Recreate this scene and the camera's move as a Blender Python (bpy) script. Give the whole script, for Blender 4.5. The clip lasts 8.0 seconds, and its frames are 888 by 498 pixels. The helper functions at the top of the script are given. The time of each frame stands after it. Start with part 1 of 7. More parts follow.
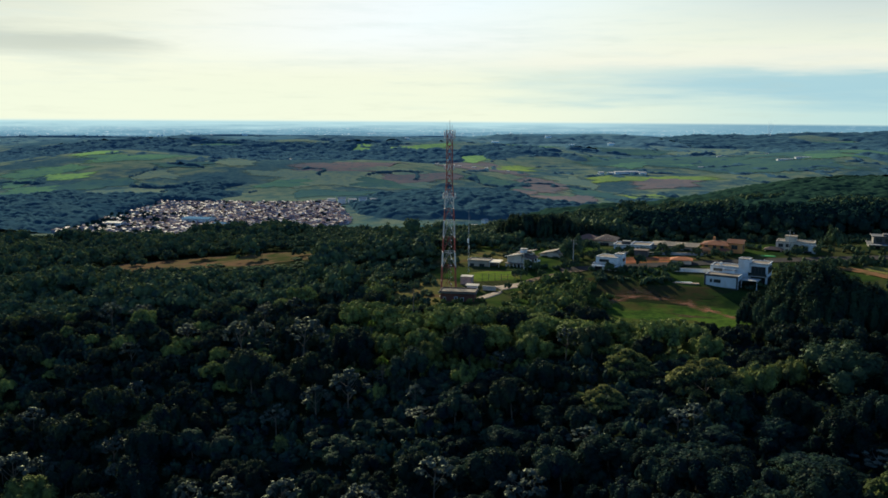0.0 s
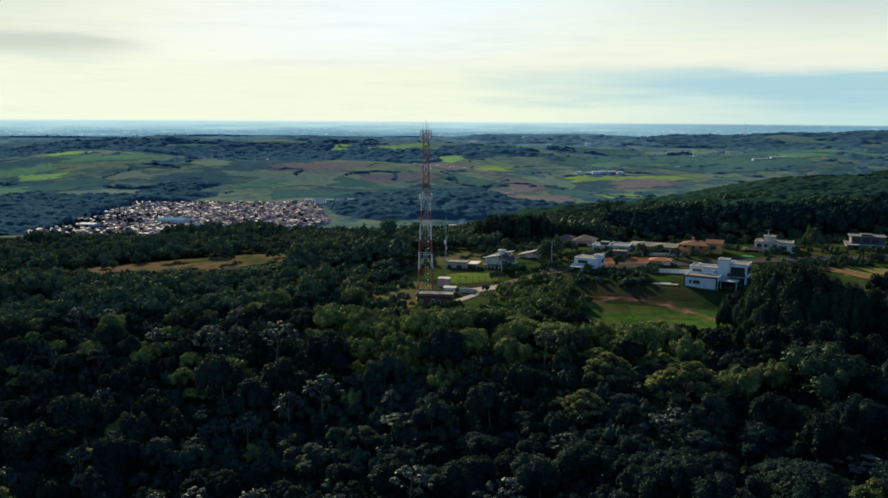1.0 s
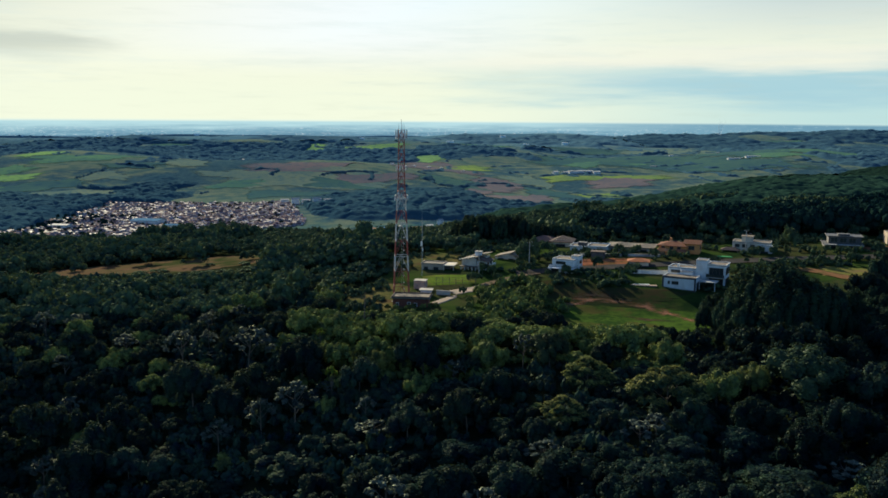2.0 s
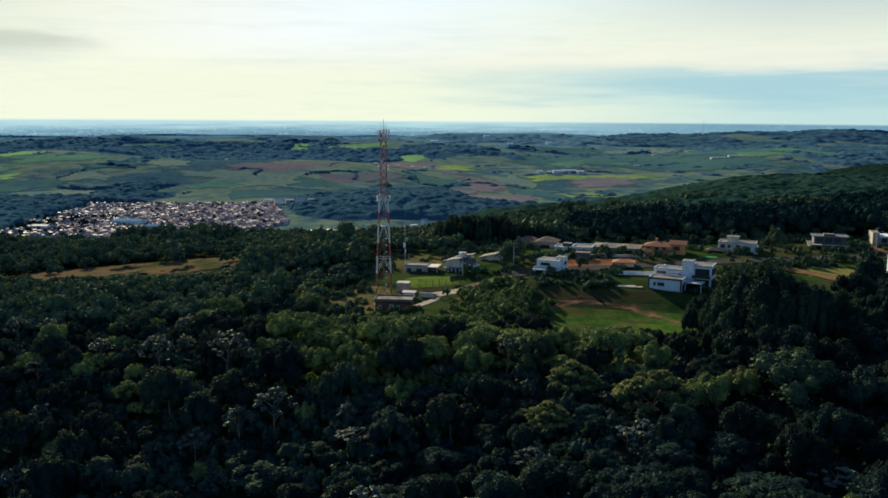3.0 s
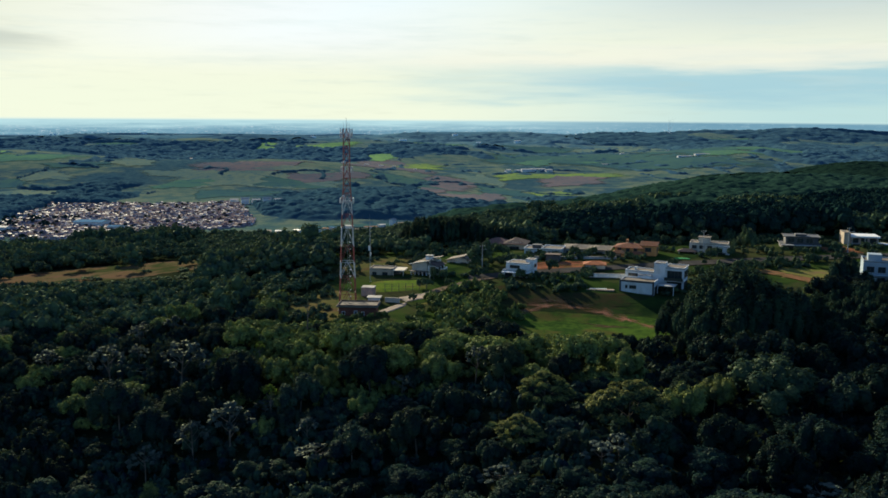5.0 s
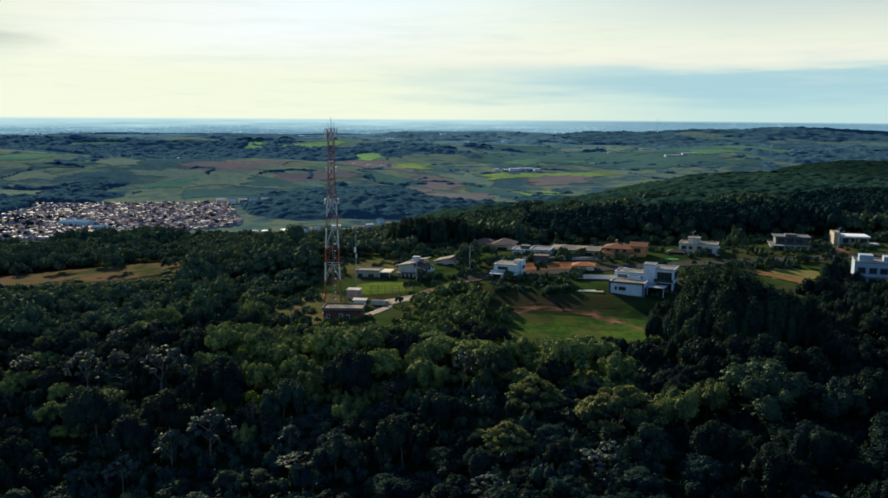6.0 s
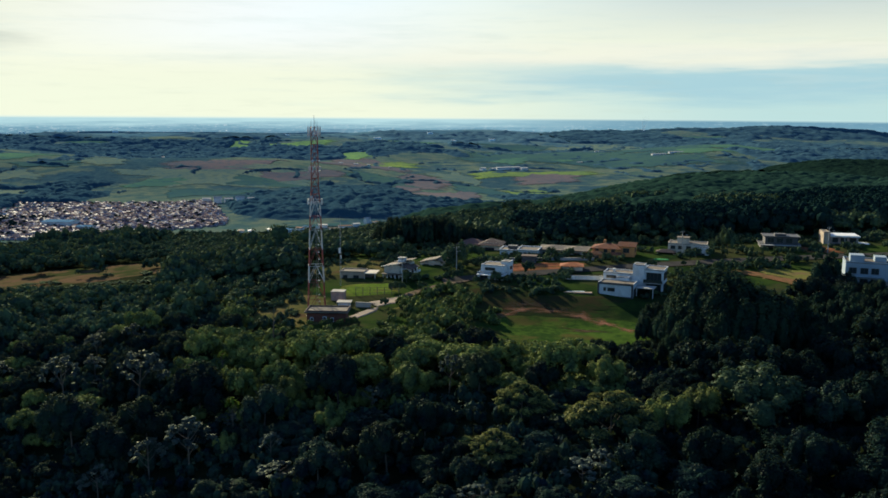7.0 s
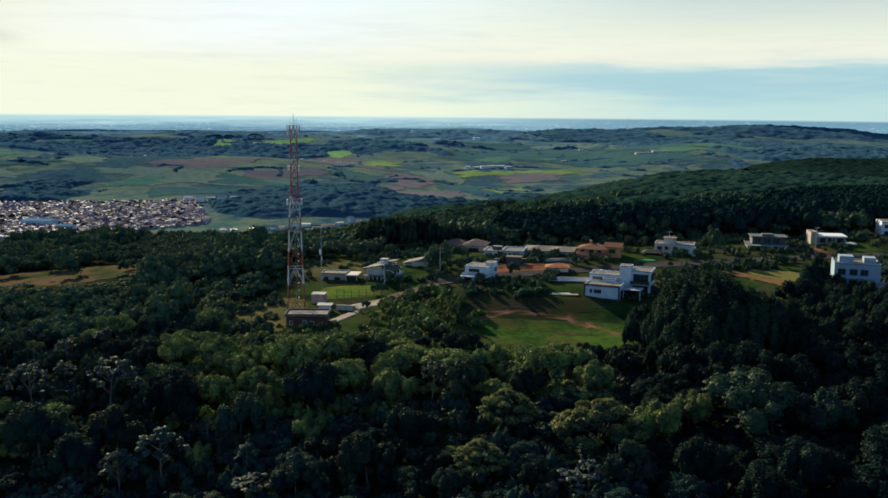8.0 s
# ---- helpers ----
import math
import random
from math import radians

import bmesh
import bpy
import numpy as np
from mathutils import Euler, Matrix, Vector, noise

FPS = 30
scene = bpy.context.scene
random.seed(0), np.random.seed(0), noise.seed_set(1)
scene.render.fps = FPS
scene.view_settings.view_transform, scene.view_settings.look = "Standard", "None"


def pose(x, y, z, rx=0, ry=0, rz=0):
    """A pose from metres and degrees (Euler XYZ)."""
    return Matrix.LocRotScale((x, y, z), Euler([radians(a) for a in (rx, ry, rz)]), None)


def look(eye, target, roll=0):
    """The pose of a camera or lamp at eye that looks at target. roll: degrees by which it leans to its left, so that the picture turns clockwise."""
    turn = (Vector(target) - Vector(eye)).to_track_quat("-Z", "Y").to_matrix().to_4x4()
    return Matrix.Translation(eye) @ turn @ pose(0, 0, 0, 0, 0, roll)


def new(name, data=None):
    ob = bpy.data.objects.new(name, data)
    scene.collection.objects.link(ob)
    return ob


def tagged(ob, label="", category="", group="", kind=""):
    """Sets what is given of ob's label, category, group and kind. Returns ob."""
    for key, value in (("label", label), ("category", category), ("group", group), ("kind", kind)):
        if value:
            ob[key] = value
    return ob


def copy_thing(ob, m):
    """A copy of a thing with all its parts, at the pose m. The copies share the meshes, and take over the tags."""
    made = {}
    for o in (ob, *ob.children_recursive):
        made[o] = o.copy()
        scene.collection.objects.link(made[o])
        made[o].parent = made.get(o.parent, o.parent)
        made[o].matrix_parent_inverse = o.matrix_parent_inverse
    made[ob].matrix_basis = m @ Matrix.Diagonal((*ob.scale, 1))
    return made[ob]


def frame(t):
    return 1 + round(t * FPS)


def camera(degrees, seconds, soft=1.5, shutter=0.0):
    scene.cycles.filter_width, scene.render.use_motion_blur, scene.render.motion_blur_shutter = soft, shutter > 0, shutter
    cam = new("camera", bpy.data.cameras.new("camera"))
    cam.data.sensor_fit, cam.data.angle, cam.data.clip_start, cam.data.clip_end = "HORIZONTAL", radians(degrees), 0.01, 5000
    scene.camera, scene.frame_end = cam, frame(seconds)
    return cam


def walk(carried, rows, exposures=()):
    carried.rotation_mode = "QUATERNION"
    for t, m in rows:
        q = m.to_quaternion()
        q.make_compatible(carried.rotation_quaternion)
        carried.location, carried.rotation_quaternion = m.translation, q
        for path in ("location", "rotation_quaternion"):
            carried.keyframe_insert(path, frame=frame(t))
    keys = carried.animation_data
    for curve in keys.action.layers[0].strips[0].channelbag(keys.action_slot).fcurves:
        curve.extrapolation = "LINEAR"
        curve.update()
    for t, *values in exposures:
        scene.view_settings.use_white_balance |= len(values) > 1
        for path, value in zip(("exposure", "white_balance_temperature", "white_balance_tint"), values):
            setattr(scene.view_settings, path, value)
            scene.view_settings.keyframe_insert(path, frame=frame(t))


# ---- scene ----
cam = camera(52.9, 8.0, soft=1.65)
PATH = [
    (0, (0.196, -1.047, 47.293), (-0.590, 97.839, 32.428), 0.40),
    (0.5, (0.398, 1.102, 47.192), (0.735, 99.992, 32.337), 0.40),
    (1, (0.604, 3.057, 47.136), (2.254, 101.935, 32.293), 0.40),
    (1.5, (0.855, 5.056, 47.091), (3.915, 103.901, 32.248), 0.40),
    (3, (1.564, 10.849, 47.094), (7.467, 109.556, 32.191), 0.40),
    (3.5, (1.935, 12.883, 47.047), (8.832, 111.524, 32.134), 0.40),
    (4, (2.183, 14.869, 47.047), (9.921, 113.443, 32.102), 0.40),
    (4.5, (2.498, 16.861, 47.039), (11.100, 115.359, 32.066), 0.40),
    (6, (3.533, 22.723, 47.047), (14.203, 121.001, 31.963), 0.40),
    (6.5, (3.946, 24.846, 46.966), (15.336, 123.037, 31.839), 0.40),
    (7, (4.346, 26.932, 46.897), (16.405, 125.032, 31.700), 0.40),
    (7.5, (4.761, 29.176, 46.852), (17.737, 127.151, 31.602), 0.40),
    (8, (5.246, 32.089, 46.814), (19.059, 129.934, 31.470), 0.50),
]
walk(cam, [(t, look(eye, target, roll)) for t, eye, target, roll in PATH], exposures=[(0, 1.03, 6270, 10), (8, 1.03, 6270, 10)])

# ---- light ----
SUN_AZ, SUN_EL = -20.0, 21.0          # degrees: azimuth from +y towards +x, elevation
sun_way = Vector((math.sin(radians(SUN_AZ)) * math.cos(radians(SUN_EL)), math.cos(radians(SUN_AZ)) * math.cos(radians(SUN_EL)), math.sin(radians(SUN_EL))))
sun = new("sun", bpy.data.lights.new("sun", "SUN"))
sun.data.energy, sun.data.angle, sun.data.color = 4.9, radians(0.8), (1.0, 0.87, 0.60)
sun.matrix_world = look(sun_way * 800, (0, 0, 0))

world = bpy.data.worlds.new("sky")
scene.world = world
world.use_nodes = True


class Graph:
    """Short calls for building a node tree."""

    def __init__(self, tree):
        self.t = tree
        tree.nodes.clear()

    def n(self, kind, **props):
        node = self.t.nodes.new(kind)
        for k, v in props.items():
            if k == "operation":
                node.operation = v
            elif k == "data_type":
                node.data_type = v
            elif k == "blend_type":
                node.blend_type = v
            elif k == "sky_type":
                node.sky_type = v
            elif k == "feature":
                node.feature = v
            elif k == "use_clamp":
                node.use_clamp = v
        return node

    def put(self, socket, value):
        if isinstance(value, bpy.types.NodeSocket):
            self.t.links.new(value, socket)
        else:
            socket.default_value = value

    def math(self, op, a, b=0.0, clamp=False):
        node = self.n("ShaderNodeMath", operation=op, use_clamp=clamp)
        self.put(node.inputs[0], a)
        self.put(node.inputs[1], b)
        return node.outputs[0]

    def ramp01(self, a, lo, hi):
        node = self.n("ShaderNodeMapRange")
        node.interpolation_type = "SMOOTHSTEP"
        for i, v in enumerate((a, lo, hi, 0.0, 1.0)):
            self.put(node.inputs[i], v)
        return node.outputs[0]

    def mix(self, f, a, b, blend="MIX"):
        node = self.n("ShaderNodeMix", data_type="RGBA", blend_type=blend)
        self.put(node.inputs[0], f)
        self.put(node.inputs[6], a if isinstance(a, bpy.types.NodeSocket) else (*a[:3], 1.0))
        self.put(node.inputs[7], b if isinstance(b, bpy.types.NodeSocket) else (*b[:3], 1.0))
        return node.outputs[2]

    def noise(self, vec, scale, detail=4.0, rough=0.55):
        node = self.n("ShaderNodeTexNoise")
        if vec is not None:
            self.put(node.inputs["Vector"], vec)
        self.put(node.inputs["Scale"], scale)
        self.put(node.inputs["Detail"], detail)
        self.put(node.inputs["Roughness"], rough)
        return node.outputs[0]

    def scaled(self, vec, sx, sy, sz):
        node = self.n("ShaderNodeMapping")
        self.put(node.inputs["Vector"], vec)
        node.inputs["Scale"].default_value = (sx, sy, sz)
        return node.outputs[0]


def sky():
    g = Graph(world.node_tree)
    out = g.n("ShaderNodeOutputWorld")
    clear = g.n("ShaderNodeTexSky", sky_type="NISHITA")
    clear.sun_disc = False
    clear.sun_elevation, clear.sun_rotation = radians(SUN_EL), radians(SUN_AZ)
    clear.air_density, clear.dust_density, clear.ozone_density = 1.3, 0.4, 7.0
    way = g.n("ShaderNodeTexCoord").outputs["Generated"]
    sep = g.n("ShaderNodeSeparateXYZ")
    g.put(sep.inputs[0], way)
    x, y, z = sep.outputs
    az = g.math("ARCTAN2", x, y)                     # radians from +y towards +x
    # bright veil of thin cloud round the sun, fading over the dome
    dot = g.n("ShaderNodeVectorMath", operation="DOT_PRODUCT")
    g.put(dot.inputs[0], way)
    dot.inputs[1].default_value = sun_way
    near_sun = g.ramp01(dot.outputs["Value"], 0.72, 0.98)
    low = g.ramp01(z, 0.36, 0.02)
    ahead = g.ramp01(y, 0.0, 0.9)
    veil = g.math("MULTIPLY", g.math("MAXIMUM", near_sun, g.math("MULTIPLY", low, ahead)), 0.99)
    # long flat streaks
    streak = g.noise(g.scaled(way, 3.0, 3.0, 34.0), 1.7, 5.0, 0.55)
    fine = g.noise(g.scaled(way, 6.0, 6.0, 60.0), 2.6, 5.0, 0.6)
    cream = g.mix(g.ramp01(z, 0.005, 0.075), (0.90, 0.94, 0.72), (0.90, 0.91, 0.71))
    white = g.mix(g.ramp01(g.math("ABSOLUTE", g.math("ADD", az, 0.07)), 0.36, 0.0), cream, (0.91, 0.93, 0.88))
    cream = g.mix(g.math("MULTIPLY", g.math("MULTIPLY", g.ramp01(az, 0.02, 0.5), g.ramp01(z, 0.06, 0.02)), 0.85), cream, (0.46, 0.70, 0.70))
    bright = g.mix(g.ramp01(z, 0.035, 0.085), cream, white)
    ripple = g.math("ADD", z, g.math("MULTIPLY", g.math("SUBTRACT", streak, 0.5), 0.045))
    blue_h = g.math("MULTIPLY", g.ramp01(ripple, 0.004, 0.026), g.ramp01(ripple, 0.066, 0.040))
    edge = g.math("ADD", az, g.math("MULTIPLY", g.math("SUBTRACT", streak, 0.5), 0.5))
    blue = g.math("MULTIPLY", g.math("MULTIPLY", blue_h, g.ramp01(edge, -0.06, 0.40)), 0.95)
    c = g.mix(blue, bright, (0.40, 0.63, 0.68))
    lip = g.math("MULTIPLY", g.math("MULTIPLY", g.ramp01(ripple, 0.044, 0.056), g.ramp01(ripple, 0.078, 0.060)), g.ramp01(edge, 0.0, 0.25))
    c = g.mix(g.math("MULTIPLY", lip, 0.5), c, (0.92, 0.88, 0.74))
    grey_top = g.math("MULTIPLY", g.ramp01(z, 0.060, 0.13), g.ramp01(g.math("ABSOLUTE", g.math("ADD", az, 0.06)), 0.18, 0.5))
    c = g.mix(g.math("MULTIPLY", grey_top, 0.75), c, (0.56, 0.60, 0.54))
    left = g.math("MULTIPLY", g.math("MULTIPLY", g.ramp01(ripple, 0.040, 0.066), g.ramp01(ripple, 0.104, 0.072)), g.ramp01(edge, -0.26, -0.46))
    c = g.mix(g.math("MULTIPLY", left, 0.62), c, (0.42, 0.47, 0.42))
    wisps = g.noise(g.scaled(way, 2.2, 2.2, 26.0), 3.1, 6.0, 0.62)
    c = g.mix(g.math("MULTIPLY", g.math("MULTIPLY", g.ramp01(wisps, 0.48, 0.66), g.ramp01(z, 0.012, 0.03)), 0.22), c, (0.66, 0.76, 0.70))
    c = g.mix(g.math("MULTIPLY", g.ramp01(fine, 0.50, 0.75), 0.13), c, (0.52, 0.58, 0.48))
    scaled = g.n("ShaderNodeVectorMath", operation="SCALE")
    g.put(scaled.inputs[0], clear.outputs[0])
    scaled.inputs["Scale"].default_value = 0.15
    both = g.mix(veil, scaled.outputs[0], c)
    bg = g.n("ShaderNodeBackground")
    g.put(bg.inputs[0], both)
    bg.inputs[1].default_value = 0.5
    g.t.links.new(bg.outputs[0], out.inputs[0])


sky()

# ---- materials ----


def mat(name, base, other=None, scale=1.0, rough=0.8, metal=0.0, bump=0.0, vary=0.0, fine=8.0, stain=None, stain_scale=0.15, lo=0.35, hi=0.65):
    """A surface of two tones that mix by noise at two scales, in metres, with optional stains, relief and difference from object to object."""
    m = bpy.data.materials.new(name)
    m.use_nodes = True
    g = Graph(m.node_tree)
    out = g.n("ShaderNodeOutputMaterial")
    bsdf = g.n("ShaderNodeBsdfPrincipled")
    where = g.n("ShaderNodeNewGeometry").outputs["Position"]
    other = other or tuple(0.75 * v for v in base)
    big = g.noise(where, scale, 3.0)
    small = g.noise(where, scale * fine, 4.0, 0.65)
    f = g.math("ADD", g.math("MULTIPLY", big, 0.6), g.math("MULTIPLY", small, 0.4))
    c = g.mix(g.ramp01(f, lo, hi), base, other)
    if stain:
        c = g.mix(g.math("MULTIPLY", g.ramp01(g.noise(where, stain_scale, 5.0, 0.6), 0.5, 0.64), 0.85), c, stain)
    if vary:
        info = g.n("ShaderNodeObjectInfo").outputs["Random"]
        hsv = g.n("ShaderNodeHueSaturation")
        g.put(hsv.inputs["Hue"], g.math("ADD", 0.5, g.math("MULTIPLY", g.math("SUBTRACT", info, 0.5), vary * 0.12)))
        g.put(hsv.inputs["Value"], g.math("ADD", 1.0 - vary * 0.5, g.math("MULTIPLY", info, vary)))
        g.put(hsv.inputs["Color"], c)
        c = hsv.outputs[0]
    g.put(bsdf.inputs["Base Color"], c)
    bsdf.inputs["Roughness"].default_value = rough
    bsdf.inputs["Specular IOR Level"].default_value = 0.5 if rough < 0.72 else (0.1 if rough < 0.92 else 0.0)
    bsdf.inputs["Metallic"].default_value = metal
    if bump:
        b = g.n("ShaderNodeBump")
        b.inputs["Strength"].default_value = 0.6
        b.inputs["Distance"].default_value = bump
        g.put(b.inputs["Height"], small)
        g.put(bsdf.inputs["Normal"], b.outputs[0])
    g.t.links.new(bsdf.outputs[0], out.inputs[0])
    return m


def field_mat(name, base, other, stain, scale=0.008, edge=0.30):
    """Farmland that thins out into the scrub round it."""
    m = bpy.data.materials.new(name)
    m.use_nodes = True
    g = Graph(m.node_tree)
    out = g.n("ShaderNodeOutputMaterial")
    bsdf = g.n("ShaderNodeBsdfPrincipled")
    bsdf.inputs["Roughness"].default_value = 1.0
    bsdf.inputs["Specular IOR Level"].default_value = 0.0
    where = g.n("ShaderNodeNewGeometry").outputs["Position"]
    big, small = g.noise(where, scale, 4.0), g.noise(where, scale * 9.0, 5.0, 0.65)
    c = g.mix(g.ramp01(big, 0.38, 0.62), base, other)
    c = g.mix(g.math("MULTIPLY", g.ramp01(small, 0.50, 0.64), 0.75), c, stain)
    g.put(bsdf.inputs["Base Color"], c)
    inner = g.n("ShaderNodeAttribute")
    inner.attribute_name = "inner"
    ragged = g.math("ADD", inner.outputs["Fac"], g.math("MULTIPLY", g.math("SUBTRACT", g.noise(where, scale * 5.0, 6.0, 0.7), 0.5), 0.55))
    clear = g.n("ShaderNodeBsdfTransparent")
    mx = g.n("ShaderNodeMixShader")
    g.put(mx.inputs[0], g.ramp01(ragged, 0.04, edge))
    g.t.links.new(clear.outputs[0], mx.inputs[1])
    g.t.links.new(bsdf.outputs[0], mx.inputs[2])
    g.t.links.new(mx.outputs[0], out.inputs[0])
    return m


def leaf_mat(name, dark, light, glow=0.35, per_tree=0.5, gloss=0.25):
    """Leaves: tones differ from sprig to sprig and from tree to tree; light shines through them."""
    m = bpy.data.materials.new(name)
    m.use_nodes = True
    g = Graph(m.node_tree)
    out = g.n("ShaderNodeOutputMaterial")
    geo = g.n("ShaderNodeNewGeometry")
    info = g.n("ShaderNodeObjectInfo").outputs["Random"]
    patch = g.noise(geo.outputs["Position"], 0.42, 3.0)
    f = g.math("ADD", g.math("MULTIPLY", geo.outputs["Random Per Island"], 0.40), g.math("MULTIPLY", g.ramp01(patch, 0.32, 0.68), 0.60))
    c = g.mix(f, dark, light)
    hsv = g.n("ShaderNodeHueSaturation")
    g.put(hsv.inputs["Hue"], g.math("ADD", 0.5 - 0.03 * per_tree, g.math("MULTIPLY", info, 0.06 * per_tree)))
    wobble = g.math("FRACT", g.math("MULTIPLY", info, 7.31))
    g.put(hsv.inputs["Value"], g.math("ADD", 1.0 - 0.5 * per_tree, g.math("MULTIPLY", wobble, per_tree)))
    g.put(hsv.inputs["Color"], c)
    dif = g.n("ShaderNodeBsdfDiffuse")
    g.put(dif.inputs["Color"], hsv.outputs[0])
    tr = g.n("ShaderNodeBsdfTranslucent")
    warm = g.mix(0.35, hsv.outputs[0], (0.17, 0.22, 0.04))
    g.put(tr.inputs["Color"], warm)
    mx = g.n("ShaderNodeMixShader")
    mx.inputs[0].default_value = glow
    g.t.links.new(dif.outputs[0], mx.inputs[1])
    g.t.links.new(tr.outputs[0], mx.inputs[2])
    gl = g.n("ShaderNodeBsdfGlossy")
    gl.inputs["Roughness"].default_value = 0.48
    gl.inputs["Color"].default_value = (0.46, 0.52, 0.38, 1)
    mg = g.n("ShaderNodeMixShader")
    mg.inputs[0].default_value = gloss * 0.12
    g.t.links.new(mx.outputs[0], mg.inputs[1])
    g.t.links.new(gl.outputs[0], mg.inputs[2])
    g.t.links.new(mg.outputs[0], out.inputs[0])
    return m


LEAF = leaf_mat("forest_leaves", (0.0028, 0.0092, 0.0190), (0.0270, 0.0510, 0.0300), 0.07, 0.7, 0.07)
LEAF_YELLOW = leaf_mat("yellow_lit_leaves", (0.0380, 0.0480, 0.0190), (0.1750, 0.1720, 0.0500), 0.20, 0.3, 0.1)
LEAF_PALE = leaf_mat("silvery_leaves", (0.0080, 0.0175, 0.0265), (0.0760, 0.0980, 0.0840), 0.08, 0.4, 0.34)
LEAF_LIME = leaf_mat("lime_leaves", (0.0608, 0.1064, 0.0152), (0.1368, 0.1976, 0.0228), 0.3, 0.3, 0.15)
# Darker leaf copy: shade and the view's dark edges put into colour.
LEAF_DARK = leaf_mat("shade_toned_leaves", (0.0020, 0.0066, 0.0130), (0.0115, 0.0275, 0.0200), 0.06, 0.5, 0.05)
# Lighter leaf copy: sun on the wood's edge put into its colour.
LEAF_WARM = leaf_mat("sun_toned_leaves", (0.0110, 0.0270, 0.0210), (0.1650, 0.1900, 0.0480), 0.09, 0.6, 0.1)
LEAF_GROVE = leaf_mat("grove_leaves", (0.0026, 0.0085, 0.0140), (0.0230, 0.0500, 0.0300), 0.07, 0.5, 0.05)
LEAF_DOME = leaf_mat("dome_leaves", (0.0045, 0.0140, 0.0190), (0.0420, 0.0700, 0.0340), 0.08, 0.5, 0.12)
LEAF_HILL = leaf_mat("scrub_leaves", (0.0085, 0.0245, 0.0290), (0.0740, 0.1080, 0.0470), 0.08, 0.0, 0.06)
LEAF_MID = leaf_mat("ridge_leaves", (0.0040, 0.0125, 0.0170), (0.0150, 0.0360, 0.0270), 0.0, 0.0, 0.0)
LEAF_RIDGE = leaf_mat("far_ridge_leaves", (0.0055, 0.0170, 0.0205), (0.0185, 0.0430, 0.0300), 0.0, 0.0, 0.0)
LEAF_HAZE = leaf_mat("distant_ridge_leaves", (0.0032, 0.0100, 0.0125), (0.0100, 0.0235, 0.0160), 0.0, 0.0, 0.0)
# Far woods: haze is put into these base colours as a blue tint.
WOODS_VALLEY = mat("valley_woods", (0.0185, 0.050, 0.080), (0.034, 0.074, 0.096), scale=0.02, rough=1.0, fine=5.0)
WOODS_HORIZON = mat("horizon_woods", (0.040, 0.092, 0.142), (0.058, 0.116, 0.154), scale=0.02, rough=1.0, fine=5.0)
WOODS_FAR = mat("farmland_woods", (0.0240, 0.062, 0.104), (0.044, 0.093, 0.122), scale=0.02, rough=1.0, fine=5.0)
BARK = mat("bark", (0.075, 0.065, 0.055), (0.13, 0.115, 0.095), scale=1.2, rough=0.95, bump=0.02)
WHITE = mat("white_render", (0.64, 0.65, 0.65), (0.55, 0.56, 0.56), scale=0.5, rough=0.75, stain=(0.5, 0.49, 0.46), stain_scale=0.4)
CREAM = mat("cream_render", (0.4930, 0.4420, 0.3570), (0.4250, 0.3825, 0.3145), scale=0.5, rough=0.8, stain=(0.3570, 0.3230, 0.2720), stain_scale=0.35)
TANWALL = mat("tan_render", (0.36, 0.30, 0.23), (0.30, 0.25, 0.19), scale=0.5, rough=0.85, stain=(0.24, 0.20, 0.16), stain_scale=0.35)
PALEBLUE = mat("pale_blue_render", (0.26, 0.32, 0.37), (0.22, 0.28, 0.33), scale=0.5, rough=0.8, stain=(0.24, 0.28, 0.31), stain_scale=0.4)
GREYWALL = mat("grey_render", (0.33, 0.34, 0.34), (0.27, 0.28, 0.28), scale=0.5, rough=0.8, stain=(0.22, 0.22, 0.22))
DARKWALL = mat("dark_render", (0.055, 0.058, 0.063), (0.040, 0.043, 0.048), scale=0.5, rough=0.7)
ORANGE = mat("orange_render", (0.55, 0.25, 0.09), (0.46, 0.20, 0.075), scale=0.5, rough=0.8, stain=(0.36, 0.17, 0.08))
BRICK = mat("red_brick", (0.155, 0.060, 0.045), (0.105, 0.045, 0.036), scale=2.0, rough=0.9, bump=0.01)
TILE = mat("clay_tiles", (0.185, 0.066, 0.036), (0.120, 0.050, 0.031), scale=1.2, rough=0.9, bump=0.03, vary=0.3, stain=(0.13, 0.08, 0.06), stain_scale=0.5)
TILE_NEW = mat("new_clay_tiles", (0.40, 0.135, 0.055), (0.30, 0.105, 0.048), scale=1.2, rough=0.9, bump=0.03, stain=(0.22, 0.09, 0.05), stain_scale=0.5)
POOL = mat("pool_tarpaulin", (0.34, 0.44, 0.40), (0.27, 0.36, 0.33), scale=0.6, rough=0.6)
TILE_BROWN = mat("brown_tiles", (0.110, 0.078, 0.068), (0.078, 0.060, 0.056), scale=1.2, rough=0.9, bump=0.03, stain=(0.07, 0.06, 0.05), stain_scale=0.5)
SHEET = mat("pale_sheet_roof", (0.33, 0.34, 0.34), (0.26, 0.27, 0.27), scale=0.6, rough=0.6, stain=(0.25, 0.24, 0.22), stain_scale=0.4)
CONCRETE = mat("concrete", (0.36, 0.34, 0.30), (0.28, 0.265, 0.24), scale=0.6, rough=0.9, bump=0.01, stain=(0.18, 0.17, 0.15))
TAN = mat("weathered_tan_roof", (0.17, 0.145, 0.115), (0.12, 0.105, 0.09), scale=0.6, rough=0.9, stain=(0.09, 0.08, 0.07), stain_scale=0.4)
PAVING = mat("pale_paving", (0.2900, 0.2200, 0.1700), (0.1900, 0.1500, 0.1150), scale=0.4, rough=0.9, stain=(0.2100, 0.1820, 0.1400))
